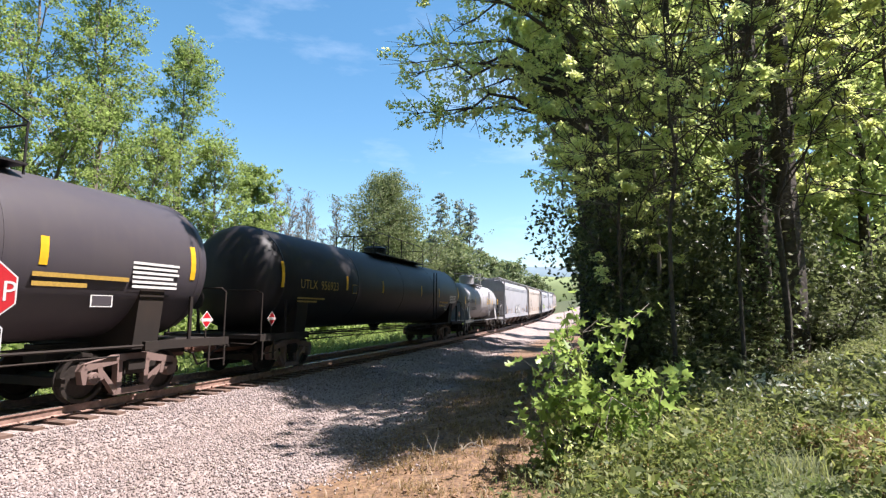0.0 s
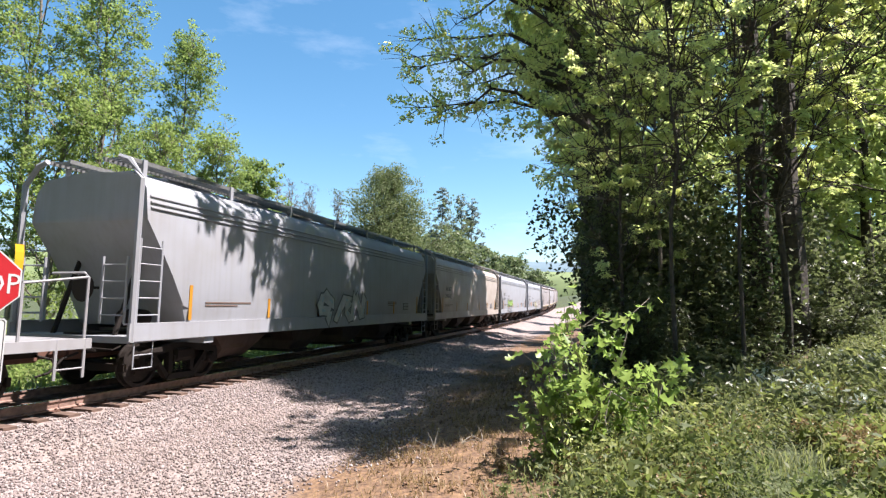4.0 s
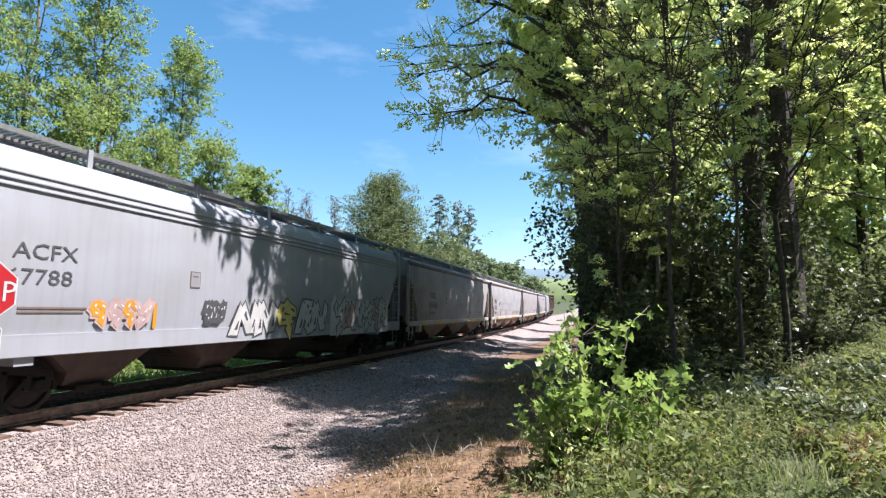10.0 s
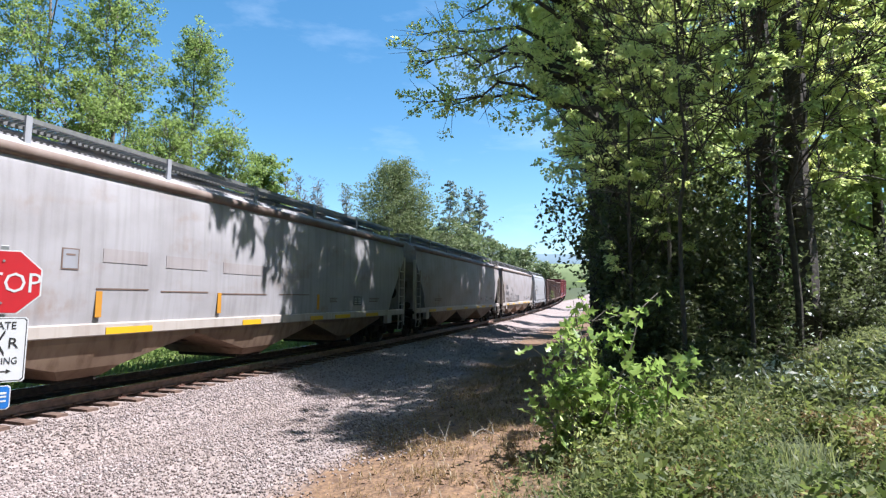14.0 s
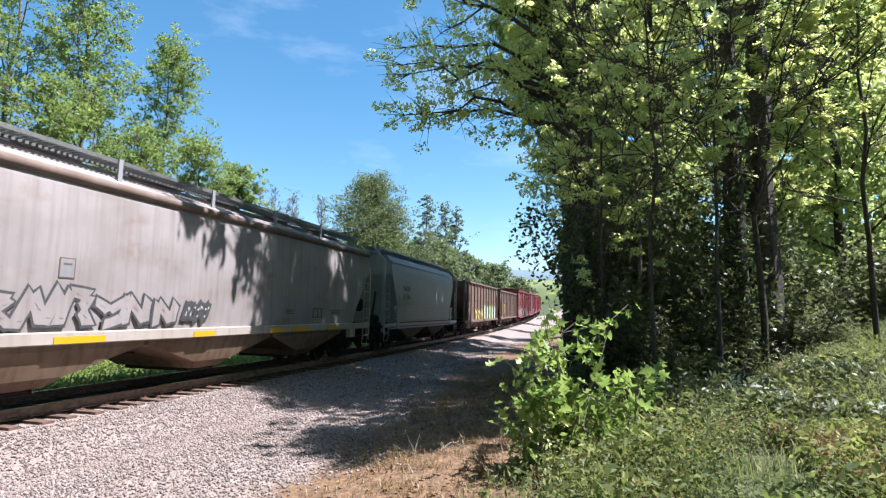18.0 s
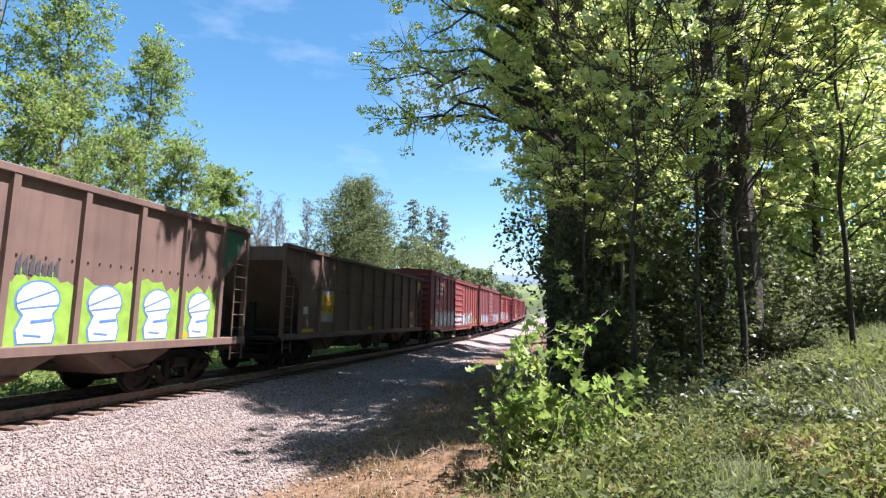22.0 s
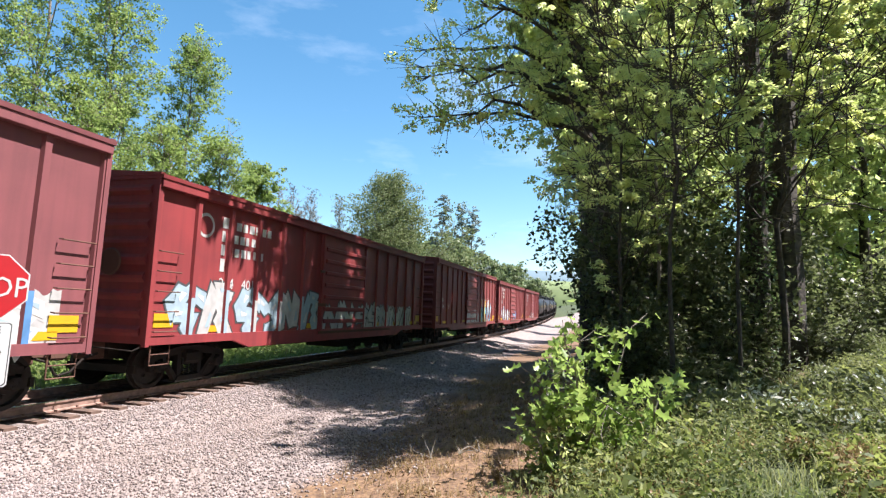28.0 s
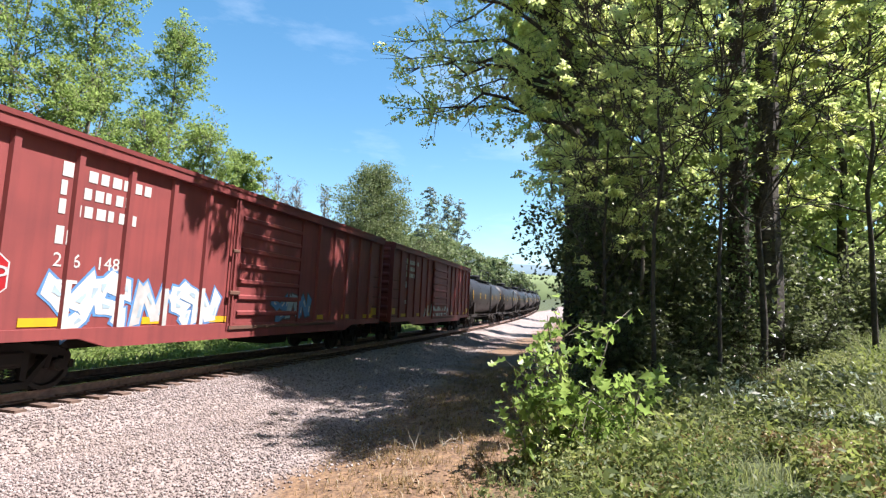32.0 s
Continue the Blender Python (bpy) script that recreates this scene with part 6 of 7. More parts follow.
def woods():
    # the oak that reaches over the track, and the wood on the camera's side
    tree(9.9, 17.2, 17, 28000, 0.09, "leaf_bough_lit", "tall oak with dark trunk and boughs over the track", 1, 0.3, (0.5, 1.0), 3.6, 14, puff=0.34, shape="round", rise=0.02, twist=0.55, name="oak_tree", clump_of=26,
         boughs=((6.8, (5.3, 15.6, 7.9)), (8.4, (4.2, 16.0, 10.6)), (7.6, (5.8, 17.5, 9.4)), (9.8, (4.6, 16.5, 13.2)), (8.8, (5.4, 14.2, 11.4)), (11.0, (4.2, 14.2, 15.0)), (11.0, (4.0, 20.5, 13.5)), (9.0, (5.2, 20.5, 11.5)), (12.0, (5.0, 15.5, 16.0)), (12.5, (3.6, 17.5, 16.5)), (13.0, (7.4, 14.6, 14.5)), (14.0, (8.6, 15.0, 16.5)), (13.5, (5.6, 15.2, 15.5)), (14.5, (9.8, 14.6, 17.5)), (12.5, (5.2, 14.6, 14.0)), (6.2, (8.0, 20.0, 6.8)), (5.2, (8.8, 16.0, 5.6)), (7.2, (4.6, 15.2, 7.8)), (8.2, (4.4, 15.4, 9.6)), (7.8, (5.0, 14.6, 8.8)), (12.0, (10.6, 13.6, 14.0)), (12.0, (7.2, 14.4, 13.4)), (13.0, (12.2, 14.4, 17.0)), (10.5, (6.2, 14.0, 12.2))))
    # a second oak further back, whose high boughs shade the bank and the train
    tree(9.2, 20.5, 20, 6500, 0.2, "leaf_bough_lit", "tall oak with high boughs that reach over the track", 72, 0.26, (0.75, 1.0), 2.6, 8, puff=0.55, shape="round", name="oak_tree", clump_of=60,
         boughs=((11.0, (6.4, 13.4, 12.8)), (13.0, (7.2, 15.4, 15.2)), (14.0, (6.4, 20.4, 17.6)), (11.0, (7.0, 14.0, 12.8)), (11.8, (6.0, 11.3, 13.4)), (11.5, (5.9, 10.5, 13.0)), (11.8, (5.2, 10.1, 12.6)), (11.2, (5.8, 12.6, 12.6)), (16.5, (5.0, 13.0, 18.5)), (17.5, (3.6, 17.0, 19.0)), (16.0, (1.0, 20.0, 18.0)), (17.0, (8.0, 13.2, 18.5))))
    # the ivy-clad tree
    tree(13.6, 15.3, 21, 4000, 0.16, "leaf_oak", "tall ivy-clad tree with a high crown", 71, 0.3, (0.8, 1.0), 1.8, 7, puff=0.6, shape="round", name="forest_tree", clump_of=60, ivy=2600)
    tree(12.0, 18.2, 18, 26000, 0.1, "leaf_oak", "leafy maple tree close behind the sapling", 13, 0.2, (0.22, 1.0), 4.6, 24, puff=0.42, shape="round", name="maple_tree", clump_of=22)
    tree(11.4, 22.5, 17, 24000, 0.11, "leaf_oak", "leafy maple tree leaning to the track", 14, 0.22, (0.3, 0.9), 3.4, 18, puff=0.42, shape="round", name="maple_tree", clump_of=22, lean=(-1.0, 0))
    tree(14.42, 16.1, 21, 9000, 0.11, "leaf_oak", "tall broadleaf tree with a thick dark trunk", 2, 0.44, (0.6, 1.0), 3.2, 14, lean=(0.6, 1.2), puff=0.5, shape="round", name="oak_tree")
    # a leaning tree beyond the verge, whose high crown shades the dry strip
    tree(18.4, 10.0, 16, 8000, 0.17, "leaf_oak", "tall leaning tree whose high crown shades the verge", 61, 0.16, (0.78, 1.0), 2.2, 16, puff=0.5, shape="round", clump_of=50, name="forest_tree", lean=(-2.0, 1.5))
    # slim young trees in the first row, with compound leaves
    tree(13.76, 13.85, 10.5, 1900, 0.085, "leaf_young", "slim young tree with yellow-green compound leaves", 3, 0.085, (0.3, 1.0), 4.0, 36, "bark", puff=0.16, shape="round", name="young_tree", twist=0.5, clump_of=12, leaf_shape="palmate")
    tree(11.25, 11.6, 10.5, 1200, 0.085, "leaf_fresh", "slim dark-stemmed young tree in fresh leaf", 18, 0.05, (0.38, 1.0), 3.4, 36, "bark", puff=0.2, shape="round", name="young_tree", twist=0.4, clump_of=10, leaf_shape="palmate")
    tree(12.6, 12.4, 11.5, 1300, 0.085, "leaf_fresh", "slim dark-stemmed young tree in fresh leaf", 19, 0.045, (0.3, 1.0), 3.4, 38, "bark", puff=0.22, shape="round", name="young_tree", twist=0.4, clump_of=10, leaf_shape="palmate")
    tree(16.6, 11.2, 11, 1900, 0.09, "leaf_young", "slim young tree with yellow-green spring leaves", 17, 0.05, (0.45, 1.0), 3.2, 30, "bark_light", puff=0.17, shape="round", name="young_tree", twist=0.5, clump_of=12, leaf_shape="palmate")
    tree(16.4, 15.0, 12, 2400, 0.09, "leaf_young", "slim young tree with yellow-green spring leaves", 15, 0.07, (0.25, 1.0), 3.6, 24, "bark", puff=0.18, shape="round", name="young_tree", twist=0.6, clump_of=12, leaf_shape="palmate")
    tree(11.2, 14.4, 12, 1300, 0.08, "leaf_fresh", "slim young tree with fresh green leaves", 16, 0.06, (0.3, 1.0), 3.0, 26, "bark_light", puff=0.2, shape="round", name="young_tree", twist=0.6, clump_of=20, leaf_shape="palmate")
    tree(10.3, 13.6, 10.5, 1500, 0.08, "leaf_fresh", "leafy sapling at the wood's edge", 4, 0.05, (0.16, 1.0), 2.2, 34, "bark", puff=0.24, shape="round", name="young_tree", clump_of=14, leaf_shape="palmate")
    tree(18.2, 21.5, 13, 13000, 0.14, "leaf_oak", "sunlit broadleaf tree in the wood", 5, 0.2, (0.15, 1.0), 4.2, 20, puff=0.5, shape="round")
    tree(20.4, 26.0, 16, 11000, 0.17, "leaf_oak", "sunlit broadleaf tree in the wood", 6, 0.22, (0.15, 1.0), 5.0, 20, puff=0.55, shape="round")
    tree(16.6, 26.5, 16, 11000, 0.17, "leaf_oak", "sunlit broadleaf tree in the wood", 7, 0.26, (0.2, 1.0), 4.6, 18, puff=0.55, shape="round")
    tree(12.8, 25.5, 17, 16000, 0.15, "leaf_oak", "broadleaf tree at the wood's edge", 8, 0.26, (0.15, 1.0), 3.8, 20, puff=0.5, shape="round")
    tree(10.9, 34, 15, 14000, 0.17, "leaf_oak", "broadleaf tree at the wood's edge", 9, 0.26, (0.12, 1.0), 3.8, 18, puff=0.3, shape="round")
    tree(9.8, 47, 14, 12000, 0.18, "leaf_far", "broadleaf tree at the wood's edge", 10, 0.26, (0.1, 1.0), 3.6, 18, puff=0.3, shape="round")
    tree(8.6, 62, 13, 9000, 0.2, "leaf_far", "broadleaf tree at the wood's edge", 11, 0.26, (0.1, 1.0), 3.8, 16, puff=0.3, shape="round")
    tree(6.4, 84, 14, 11000, 0.25, "leaf_far", "broadleaf tree at the wood's edge", 12, 0.26, (0.1, 1.0), 4.2, 16, puff=0.3, shape="round")
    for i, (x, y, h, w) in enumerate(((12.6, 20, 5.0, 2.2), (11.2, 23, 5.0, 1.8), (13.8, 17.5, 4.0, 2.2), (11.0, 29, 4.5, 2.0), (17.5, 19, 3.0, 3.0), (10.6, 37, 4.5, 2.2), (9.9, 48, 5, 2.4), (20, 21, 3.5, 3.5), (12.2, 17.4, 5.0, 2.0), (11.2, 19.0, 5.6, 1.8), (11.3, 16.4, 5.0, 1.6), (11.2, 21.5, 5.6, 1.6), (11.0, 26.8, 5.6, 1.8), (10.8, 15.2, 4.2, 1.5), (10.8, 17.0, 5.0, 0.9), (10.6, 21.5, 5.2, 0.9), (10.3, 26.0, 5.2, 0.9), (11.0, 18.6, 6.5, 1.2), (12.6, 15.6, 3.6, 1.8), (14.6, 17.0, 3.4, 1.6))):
        bush(x, y, h, w, 5600, 0.082 + 0.001 * y, "leaf_under_shade", "dense green undergrowth at the wood's edge, coloured dark for shade", 200 + i, puff=0.3)
    # sunlit thickets deep in the wood
    for i, (x, y, h, w) in enumerate(((17.6, 24.5, 4.0, 2.4), (19.6, 25.5, 4.6, 3.0), (22.5, 29.0, 5.0, 3.4), (25.5, 32.5, 5.4, 3.8), (18.8, 30.0, 5.0, 3.0), (21.5, 23.5, 3.6, 2.8), (24.5, 26.5, 4.4, 3.2), (29.0, 34.0, 5.6, 4.0))):
        bush(x, y, h, w, 3600, 0.14, "leaf_oak", "sunlit green thicket deep in the wood", 260 + i, puff=0.45, stems=14)
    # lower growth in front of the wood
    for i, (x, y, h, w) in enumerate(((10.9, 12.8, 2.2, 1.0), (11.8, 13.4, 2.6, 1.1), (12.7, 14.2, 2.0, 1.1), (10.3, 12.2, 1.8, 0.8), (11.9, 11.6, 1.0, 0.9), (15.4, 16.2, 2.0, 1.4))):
        bush(x, y, h, w, 1500, 0.07, "leaf_under_shade", "leafy green undergrowth coloured dark for the shade of the wood", 240 + i, puff=0.2, shape="palmate")
    # tall crowns above, which shade the line
    for i, (x, y, h, s, n) in enumerate(((11.4, 23.0, 25, 4.6, 2600), (11.0, 28, 25, 4.8, 7000), (11.8, 25.5, 26, 4.8, 2600), (10.6, 34, 22, 4.2, 6000), (13.2, 23.4, 24, 4.0, 6000), (9.6, 31.5, 22, 4.2, 3000), (9.2, 38.5, 20, 4.0, 3500))):
        tree(x, y, h, n, 0.3, "leaf_oak", "very tall forest tree with a high crown", 90 + i, 0.26, (0.6, 1.0), s, 18, puff=0.6, shape="round", clump_of=40, name="forest_tree", lean=(-2.6, -0.6))
    for i, (x, y, h) in enumerate(((9.2, 26.5, 19), (8.9, 30.5, 19), (8.6, 34.5, 18), (8.5, 39.0, 18))):
        tree(x, y, h, 2600, 0.24, "leaf_oak", "tall forest tree at the wood's edge", 130 + i, 0.24, (0.5, 1.0), 3.2, 18, puff=0.55, shape="round", clump_of=40, name="forest_tree")
    for i, (x, y, h) in enumerate(((22.5, 31.0, 15), (26.5, 27.0, 14), (30.5, 30.0, 15), (27.5, 37.0, 17), (34.0, 34.0, 16), (20.0, 36.0, 17))):
        tree(x, y, h, 6000, 0.26, "leaf_young", "forest tree deep in the wood", 810 + i, 0.2, (0.08, 1.0), 3.8, 16, puff=0.6, shape="round", clump_of=12, name="forest_tree")
    # unseen wood added behind the camera and along the near side, to cut skylight
    for i, (x, y, h) in enumerate(((21, -4, 13), (24, 4, 13), (22, -13, 15), (15, -16, 15), (8, -19, 16), (13, -24, 17), (26, -8, 17), (27, 9, 14), (6.5, -28, 16), (11, -13, 22), (6.0, -15, 22), (17, -11, 20), (-12, -6, 22), (-13, 0, 22), (-11, -14, 22), (-5, -22, 22))):
        tree(x, y, h, 3600, 0.36, "leaf_oak", "unseen forest tree added behind the crossing", 850 + i, 0.2, (0.06, 1.0), 4.2, 16, puff=0.6, shape="round", clump_of=10, name="forest_tree")
    # broad tall unseen trees added beside the crossing to block sky over the line
    for i, (x, y, h) in enumerate(((-7.5, 4.2, 23), (-8.5, -3.5, 23), (12.6, -5.2, 20), (5.6, -8.5, 22))):
        tree(x, y, h, 9000, 0.32, "leaf_oak", "broad tall unseen tree added beside the level crossing", 880 + i, 0.3, (0.5, 1.0), 5.6, 22, puff=0.7, shape="round", clump_of=30, name="forest_tree")
    # the lobed-leaf shrub close to the camera
    bush(9.78, 6.7, 1.78, 0.3, 480, 0.092, "leaf_shrub", "fresh green shrub with broad lobed leaves", 300, "shrub", 7, "bark_light", "lobed", 0.08)
    bush(10.25, 6.9, 1.1, 0.62, 250, 0.098, "leaf_shrub", "fresh green shrub with broad lobed leaves", 301, "shrub", 6, "bark_light", "lobed", 0.08)
    bush(9.55, 6.8, 0.95, 0.4, 220, 0.095, "leaf_shrub", "fresh green shrub with broad lobed leaves", 302, "shrub", 6, "bark_light", "lobed", 0.08)
    bush(9.75, 6.5, 0.6, 0.5, 450, 0.045, "leaf_fresh", "small-leaved green undershrub at the shrub's foot", 303, "shrub", 8, "bark_light", "rhomb", 0.1)
    # beyond the track
    for i, (x, y, h, s, n) in enumerate(((-15.5, 13.5, 24, 3.2, 13000), (-18.5, 19.5, 25, 3.2, 13000), (-13.8, 19.8, 21, 2.6, 11000), (-14.9, 26.2, 18.6, 2.8, 12000), (-12.4, 26.5, 12.0, 2.2, 7000), (-21, 27, 15, 3.5, 9000), (-21.5, 12, 21, 4, 10000), (-14.5, 9.5, 23, 3, 9000), (-12.6, 17.0, 12, 2.6, 7000), (-13.2, 22.5, 11.5, 2.6, 7000))):
        tree(x, y, h, int(n * 2.2), 0.09, "leaf_poplar", "tall slender poplar in fresh spring leaf", 20 + i, 0.17, (0.12, 1.0), s * 1.3, 30, "bark_light", 1.5, 0.14, puff=0.34, shape="round", name="poplar_tree", clump_of=22)
    tree(-18.6, 38.5, 14, 16000, 0.15, "leaf_poplar", "broadleaf tree in fresh leaf", 30, 0.2, (0.2, 1), 2.8, 18, "bark_light", puff=0.5, shape="round")
    for i, (x, y, h) in enumerate(((-22.5, 47, 15.0), (-20.6, 50, 15.0), (-24, 52, 16.0), (-18.6, 53, 14.6))):
        tree(x, y, h, 5000, 0.05, "bark_light", "bare grey tree with fine twigs and no leaves", 40 + i, 0.14, (0.25, 1), 4.6, 46, "bark_light", 1.0, 0.16, twig=0.03, puff=0.3, name="bare_tree")
    tree(-13.8, 56, 17.0, 48000, 0.135, "leaf_pine", "broad rounded dull green pine tree", 50, 0.28, (0.1, 1.0), 10.0, 54, puff=0.8, shape="cone", twist=0.7, name="pine_tree", clump_of=14)
    for i, (x, y, h) in enumerate(((-13.1, 73, 19.0), (-10.8, 75, 17.6), (-8.8, 73, 16.6))):
        tree(x, y, h, 8000, 0.15, "leaf_spruce", "thin blue-green spruce tree", 51 + i, 0.22, (0.15, 1.0), 3.6, 44, puff=0.35, twist=0.35, name="spruce_tree")
    for i, (x, y, h) in enumerate(((-17.5, 62, 11), (-9.5, 66, 10.0), (-11, 88, 9.8), (-12.5, 98, 11), (-9, 106, 9.5), (-13, 116, 11), (-20, 76, 13), (-8, 128, 7.5), (-22, 90, 14))):
        tree(x, y, h, 8000, 0.28, "leaf_far", "broadleaf tree along the far side of the line", 60 + i, 0.2, (0.08, 1.0), 4.0, 16, puff=0.8, shape="round")
    for i in range(30):
        r = random.Random(500 + i)
        y = 8 + i * 3.0
        bush(line(y)[0] - 8.5 - r.uniform(0, 3.5) - y * 0.02, y, r.uniform(1.8, 4.2), 2.6, 2200, 0.15 + 0.0022 * y, "leaf_poplar", "bright green thicket beyond the track", 520 + i, puff=0.4)


woods()


def blades(name, label, n, area, h, mat, seed, width=0.012, weight=None, bend=0.5):
    """Grass: single bent blades over a patch of ground."""
    r = np.random.default_rng(seed)
    p = np.stack([r.uniform(area[0], area[1], n), r.uniform(area[2], area[3], n)], 1)
    if weight:
        keep = np.array([weight(a, b) for a, b in p]) > r.random(n)
        p = p[keep]
        n = len(p)
    z = np.array([ground_z(a, b) for a, b in p])
    a = r.uniform(0, 6.28, n)
    d = np.stack([np.cos(a), np.sin(a), np.zeros(n)], 1)
    s = np.stack([-np.sin(a), np.cos(a), np.zeros(n)], 1) * width * (1 + p[:, 1:2] * 0.04)
    hh = (h * r.uniform(0.4, 1.2, n))[:, None]
    base = np.concatenate([p, z[:, None] - 0.01], 1)
    up = np.array([0, 0, 1.0])
    mid = base + up * hh * 0.6 + d * hh * bend * 0.2
    tip = base + up * hh * 0.95 + d * hh * bend
    v = np.stack([base - s, base + s, mid + s * 0.7, mid - s * 0.7, tip], 1)
    f3 = np.array([(0, 1, 2), (0, 2, 3), (3, 2, 4)])
    me = fast_mesh(name, v.reshape(-1, 3), (f3[None] + 5 * np.arange(n)[:, None, None]).reshape(-1, 3), mat)
    tagged(new(name, me), label, "grass", kind="stuff")


def clump(s, k):
    return lambda a, b: min(1, max(0, 0.5 + s * noise.noise((a * k, b * k, 7))))


def on_verge(a, b):
    d = a - 8.9 + 0.9 * noise.noise((a * 0.6, b * 0.6, 1)) + 0.03 * (b - 6)
    if 13.7 + 0.5 * noise.noise((b, 0, 0)) < a < 15.0 + 0.5 * noise.noise((b, 4, 0)) and b < 10:
        return 0.12
    return min(1, max(0, d / 1.4)) * max(0.06, 0.5 + 1.3 * noise.noise((a * 0.8, b * 0.8, 5)))


def on_dry(a, b):
    d = a - 6.4 + 1.0 * noise.noise((a * 0.5, b * 0.5, 3)) + 0.09 * min(max(b - 5, 0), 20)
    return min(1, max(0, d / 1.5)) * min(1, max(0, (10.4 - a) / 1.2)) * max(0.08, 0.45 + 1.5 * noise.noise((a * 2.1, b * 2.1, 9)))


def low_growth():
    blades("green_grass", "rough green grass on the verge under the trees", 46000, (8.6, 18, 3.5, 14), 0.26, "grass", 1, 0.005, on_verge, 0.8)
    blades("slope_grass", "bright green grass on the slope below the wood", 30000, (13.2, 21, 8, 19), 0.42, "grass", 4, 0.008, lambda a, b: min(1, max(0, (a - 0.28 * b - 10.2) / 1.5)) * max(0.1, 0.7 + noise.noise((a * 0.7, b * 0.7, 2))), 0.9)
    blades("dry_grass", "dry straw-coloured grass between gravel and verge", 52000, (4.4, 11, 3.5, 20), 0.13, "dry_grass", 2, 0.004, on_dry, 1.3)
    blades("far_grass", "bright green grass beyond the track", 12000, (-10, -2.8, 3, 60), 0.5, "grass", 3, 0.02, clump(0.6, 0.4))
    r = np.random.default_rng(8)
    for name, label, mat, n, size, lo, hi, h in (("weeds", "leafy green weeds among the verge grass", "grass", 64000, 0.022, 9.0, 17, 0.6), ("brown_weeds", "dead brown stalks and leaves in the verge", "dry_grass", 16000, 0.02, 8.6, 14, 0.45), ("light_weeds", "light yellow-green weeds in clumps on the verge", "leaf_weed", 14000, 0.03, 9.0, 17, 0.5), ("broad_weeds", "broad-leaved green weeds in clumps on the verge", "leaf_weed", 12000, 0.042, 9.2, 17, 0.6), ("pale_weeds", "pale blossoming weeds at the wood's foot", "leaf_white", 1500, 0.035, 11.8, 14.0, 0.75), ("dark_weeds", "undergrowth leaves coloured dark for the wood's shade", "leaf_under_shade", 30000, 0.045, 9.6, 14.0, 0.6)):
        m = n // 45
        p = np.stack([r.uniform(lo, hi, m * 4), r.uniform(8.0 if name in ("pale_weeds", "dark_weeds") else 4, 14, m * 4)], 1)
        keep = np.array([max(0, noise.noise((a * 1.1, b * 1.1, len(name) * 3.3)) + 0.08) * 2.6 * min(1, max(0, a - 8.8)) * (0.15 if 13.8 < a < 15.0 and b < 9 else 1) * (0.12 if b > 8.6 + max(0, a - 12.2) * 2.0 and name not in ("pale_weeds", "dark_weeds") else 1) for a, b in p]) > r.random(len(p))
        p = p[keep][:m]
        tall = h * r.uniform(0.3, 1.3, len(p)) * (0.7 + 0.9 * np.clip([noise.noise((a * 0.5, b * 0.5, 31)) for a, b in p], -0.4, 1))
        z = np.array([ground_z(a, b) for a, b in p])
        q = r.integers(0, len(p), n)
        u = r.random(n) ** 0.7
        c = np.stack([p[q, 0], p[q, 1], z[q] + u * tall[q]], 1) + r.normal(size=(n, 3)) * np.array([0.11, 0.11, 0.02]) * tall[q][:, None] / 0.4
        ob = leaf_cloud(name, c, size, mat, None, 70 + len(name), 0.35, 2.8)
        tagged(ob, label, "weeds", kind="stuff")
    # leafy weeds on the far side of the track
    n = 60000
    p = np.stack([r.uniform(-9, -2.7, n), 3 + 47 * r.random(n) ** 1.4], 1)
    lump = np.array([noise.noise((a * 0.6, b * 0.6, 12)) for a, b in p])
    p, lump = p[lump > -0.25], lump[lump > -0.25]
    z = np.array([ground_z(a, b) for a, b in p]) + r.random(len(p)) * (0.35 + 1.1 * np.clip(lump + 0.2, 0, 1)) * np.clip((-2.2 - p[:, 0]) / 2, 0.2, 1)
    tagged(leaf_cloud("far_weeds", np.column_stack([p, z]), 0.075, "leaf_poplar", None, 99, 0.5, 1.8), "bright green leafy weeds beyond the track", "weeds", kind="stuff")
    # dead leaves in the dry strip
    n = 3000
    p = np.stack([r.uniform(5.6, 10.2, n), r.uniform(3.5, 16, n)], 1)
    p = p[np.array([on_dry(a, b) for a, b in p]) > r.random(n) * 0.8]
    z = np.array([ground_z(a, b) for a, b in p]) + r.uniform(0.005, 0.03, len(p))
    tagged(leaf_cloud("leaf_litter", np.column_stack([p, z]), 0.045, "dry_leaf", None, 98, 2.0, 1.6), "brown dead leaves strewn over the dry strip", "leaves", kind="stuff")
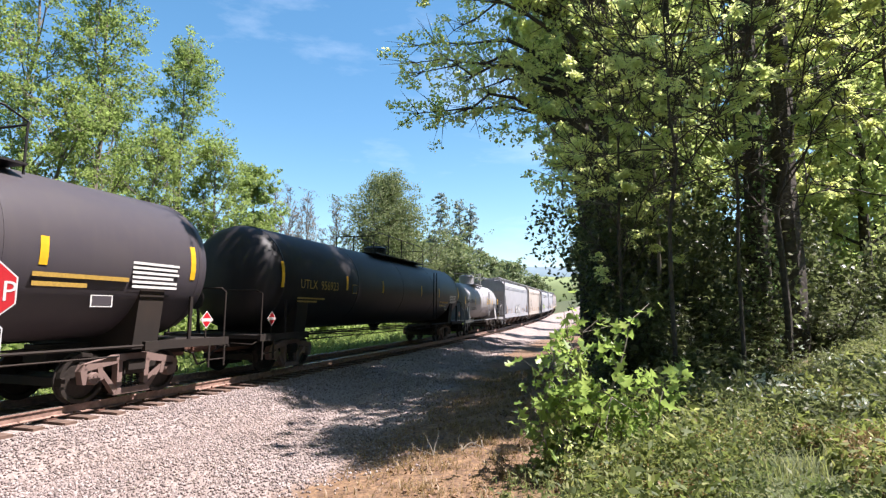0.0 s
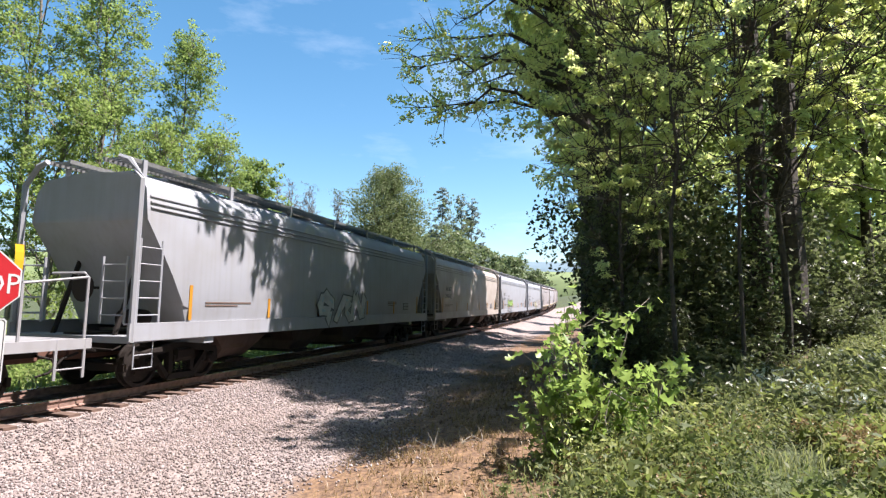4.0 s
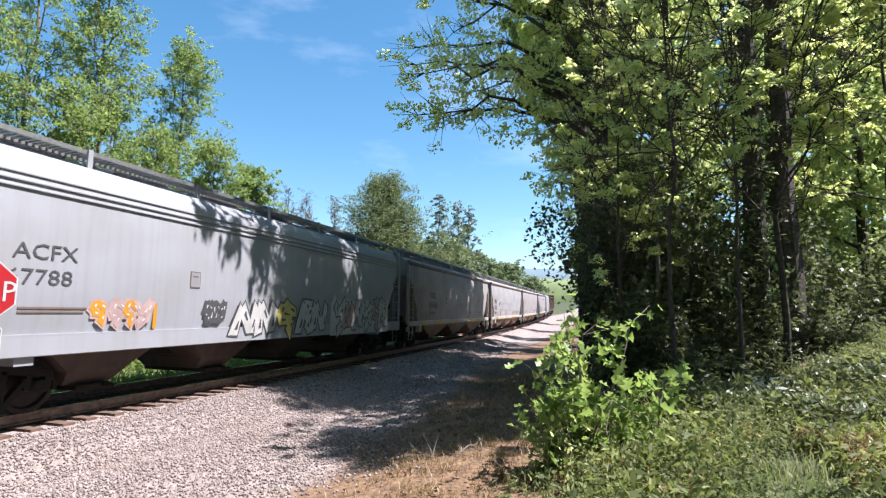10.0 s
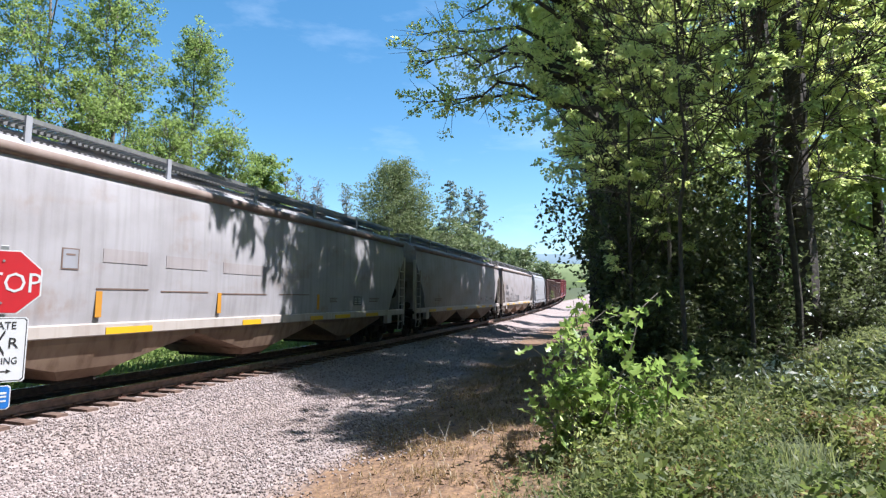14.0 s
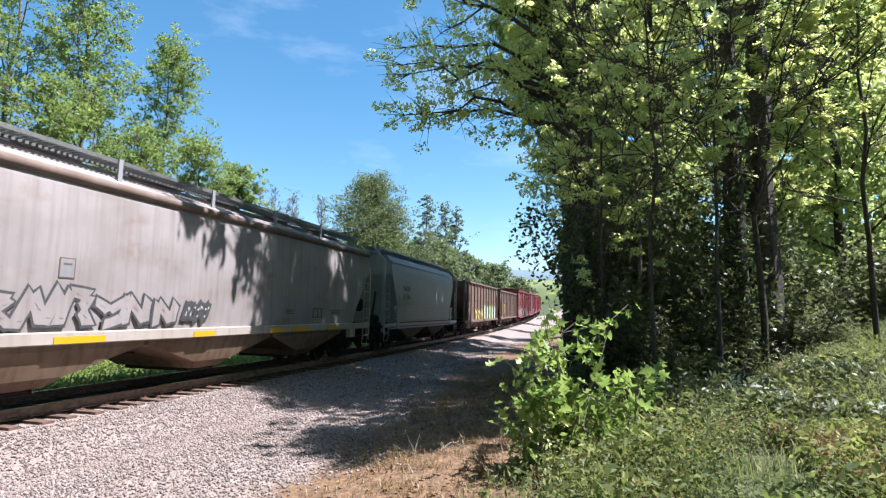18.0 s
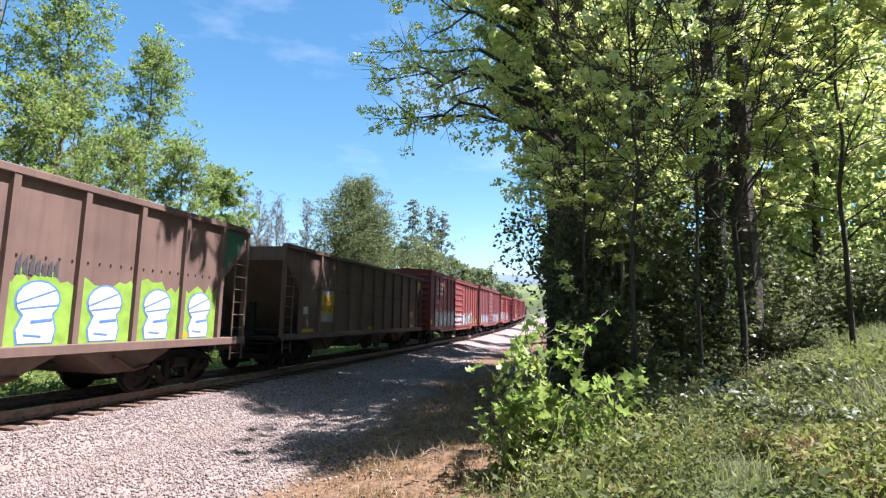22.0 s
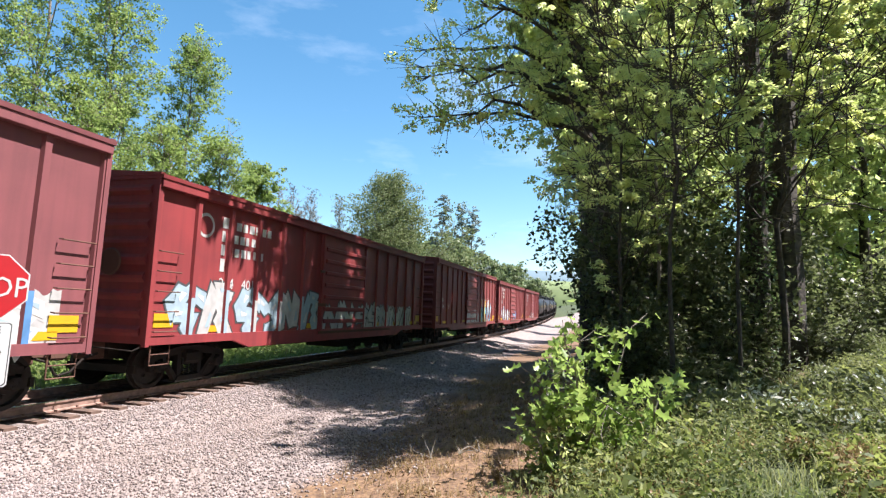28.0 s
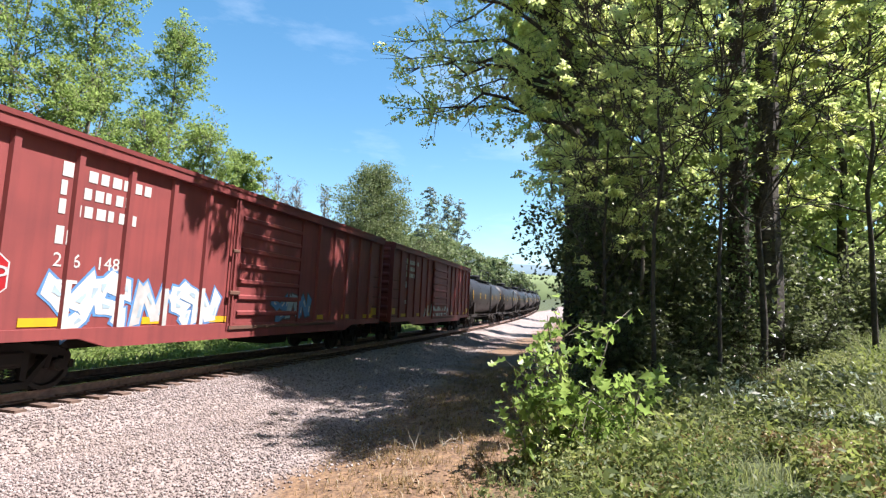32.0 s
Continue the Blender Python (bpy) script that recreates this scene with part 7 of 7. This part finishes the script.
    # dead pale twigs lying on the verge
    for x, y, a in ((8.05, 7.7, 0.4), (8.3, 7.9, 2.2), (7.7, 7.5, 1.2)):
        q = np.random.default_rng(int(x * 100))
        g = G()
        for k in range(3):
            g.tube(wander(q, (0, 0, 0.02), unit(np.array([math.cos(a + k), math.sin(a + k), 0.7])), 0.45, 6, 0.22, -0.04), 0.009, 5, 0.003)
        ob = tagged(new("dead_branch", g.mesh("dead_branch", M["bark_light"])), "pale dead branch lying in the dry grass", "branch")
        ob.location = (x, y, ground_z(x, y))


low_growth()


# ---- hills far off ----
def hills():
    for name, dist, base, amp, mat, label, seed in (("hill", 420, 33, 6, "hill", "green wooded hill far down the line", 1), ("ridge", 2200, 205, 24, "ridge", "distant mountain ridge coloured blue for haze", 2)):
        g = G()
        rings = []
        for i in range(90):
            a = radians(-75 + i * 1.6)
            n = noise.noise((a * 4, seed * 3.3, 0)) + 0.4 * noise.noise((a * 17, seed, 2)) + 0.12 * noise.noise((a * 90, seed, 5))
            x, y, h = math.sin(a), math.cos(a), base + amp * n
            rings.append([(x * dist, y * dist, -20), (x * dist * 1.02, y * dist * 1.02, h * 0.7), (x * dist * 1.08, y * dist * 1.08, h), (x * dist * 1.5, y * dist * 1.5, -20)])
        g.loft(rings)
        tagged(new(name, g.mesh(name, M[mat], True)), label, "hill", kind="structure")


hills()


# ---- what moves ----
def motions():
    for car, mid, length in CARS:
        rows = []
        for i in range(17):
            t = i * 2.0
            y = mid - SPEED * t
            x, z, h, s = line(y)
            rows.append((t, pose(x, y, z, s, 0, h)))
        walk(car, rows)
        near = max(0.0, (mid - 30) / SPEED)
        far = min(32.0, (mid + length / 2 + 2) / SPEED)
        if far - near < 0.5:
            continue
        for w in [o for o in car.children_recursive if o.name.startswith("wheelset")]:
            x, y, z = w.location
            turn = math.degrees(SPEED / 0.457)
            n = int((far - near) * turn / 80) + 1
            rows = [(0.0, pose(x, y, z))] if near > 0.1 else []
            rows += [(near + (far - near) * i / n, pose(x, y, z, turn * (far - near) * i / n)) for i in range(n + 1)]
            rows += [(32.0, rows[-1][1])] if far < 31.9 else []
            walk(w, rows)


motions()
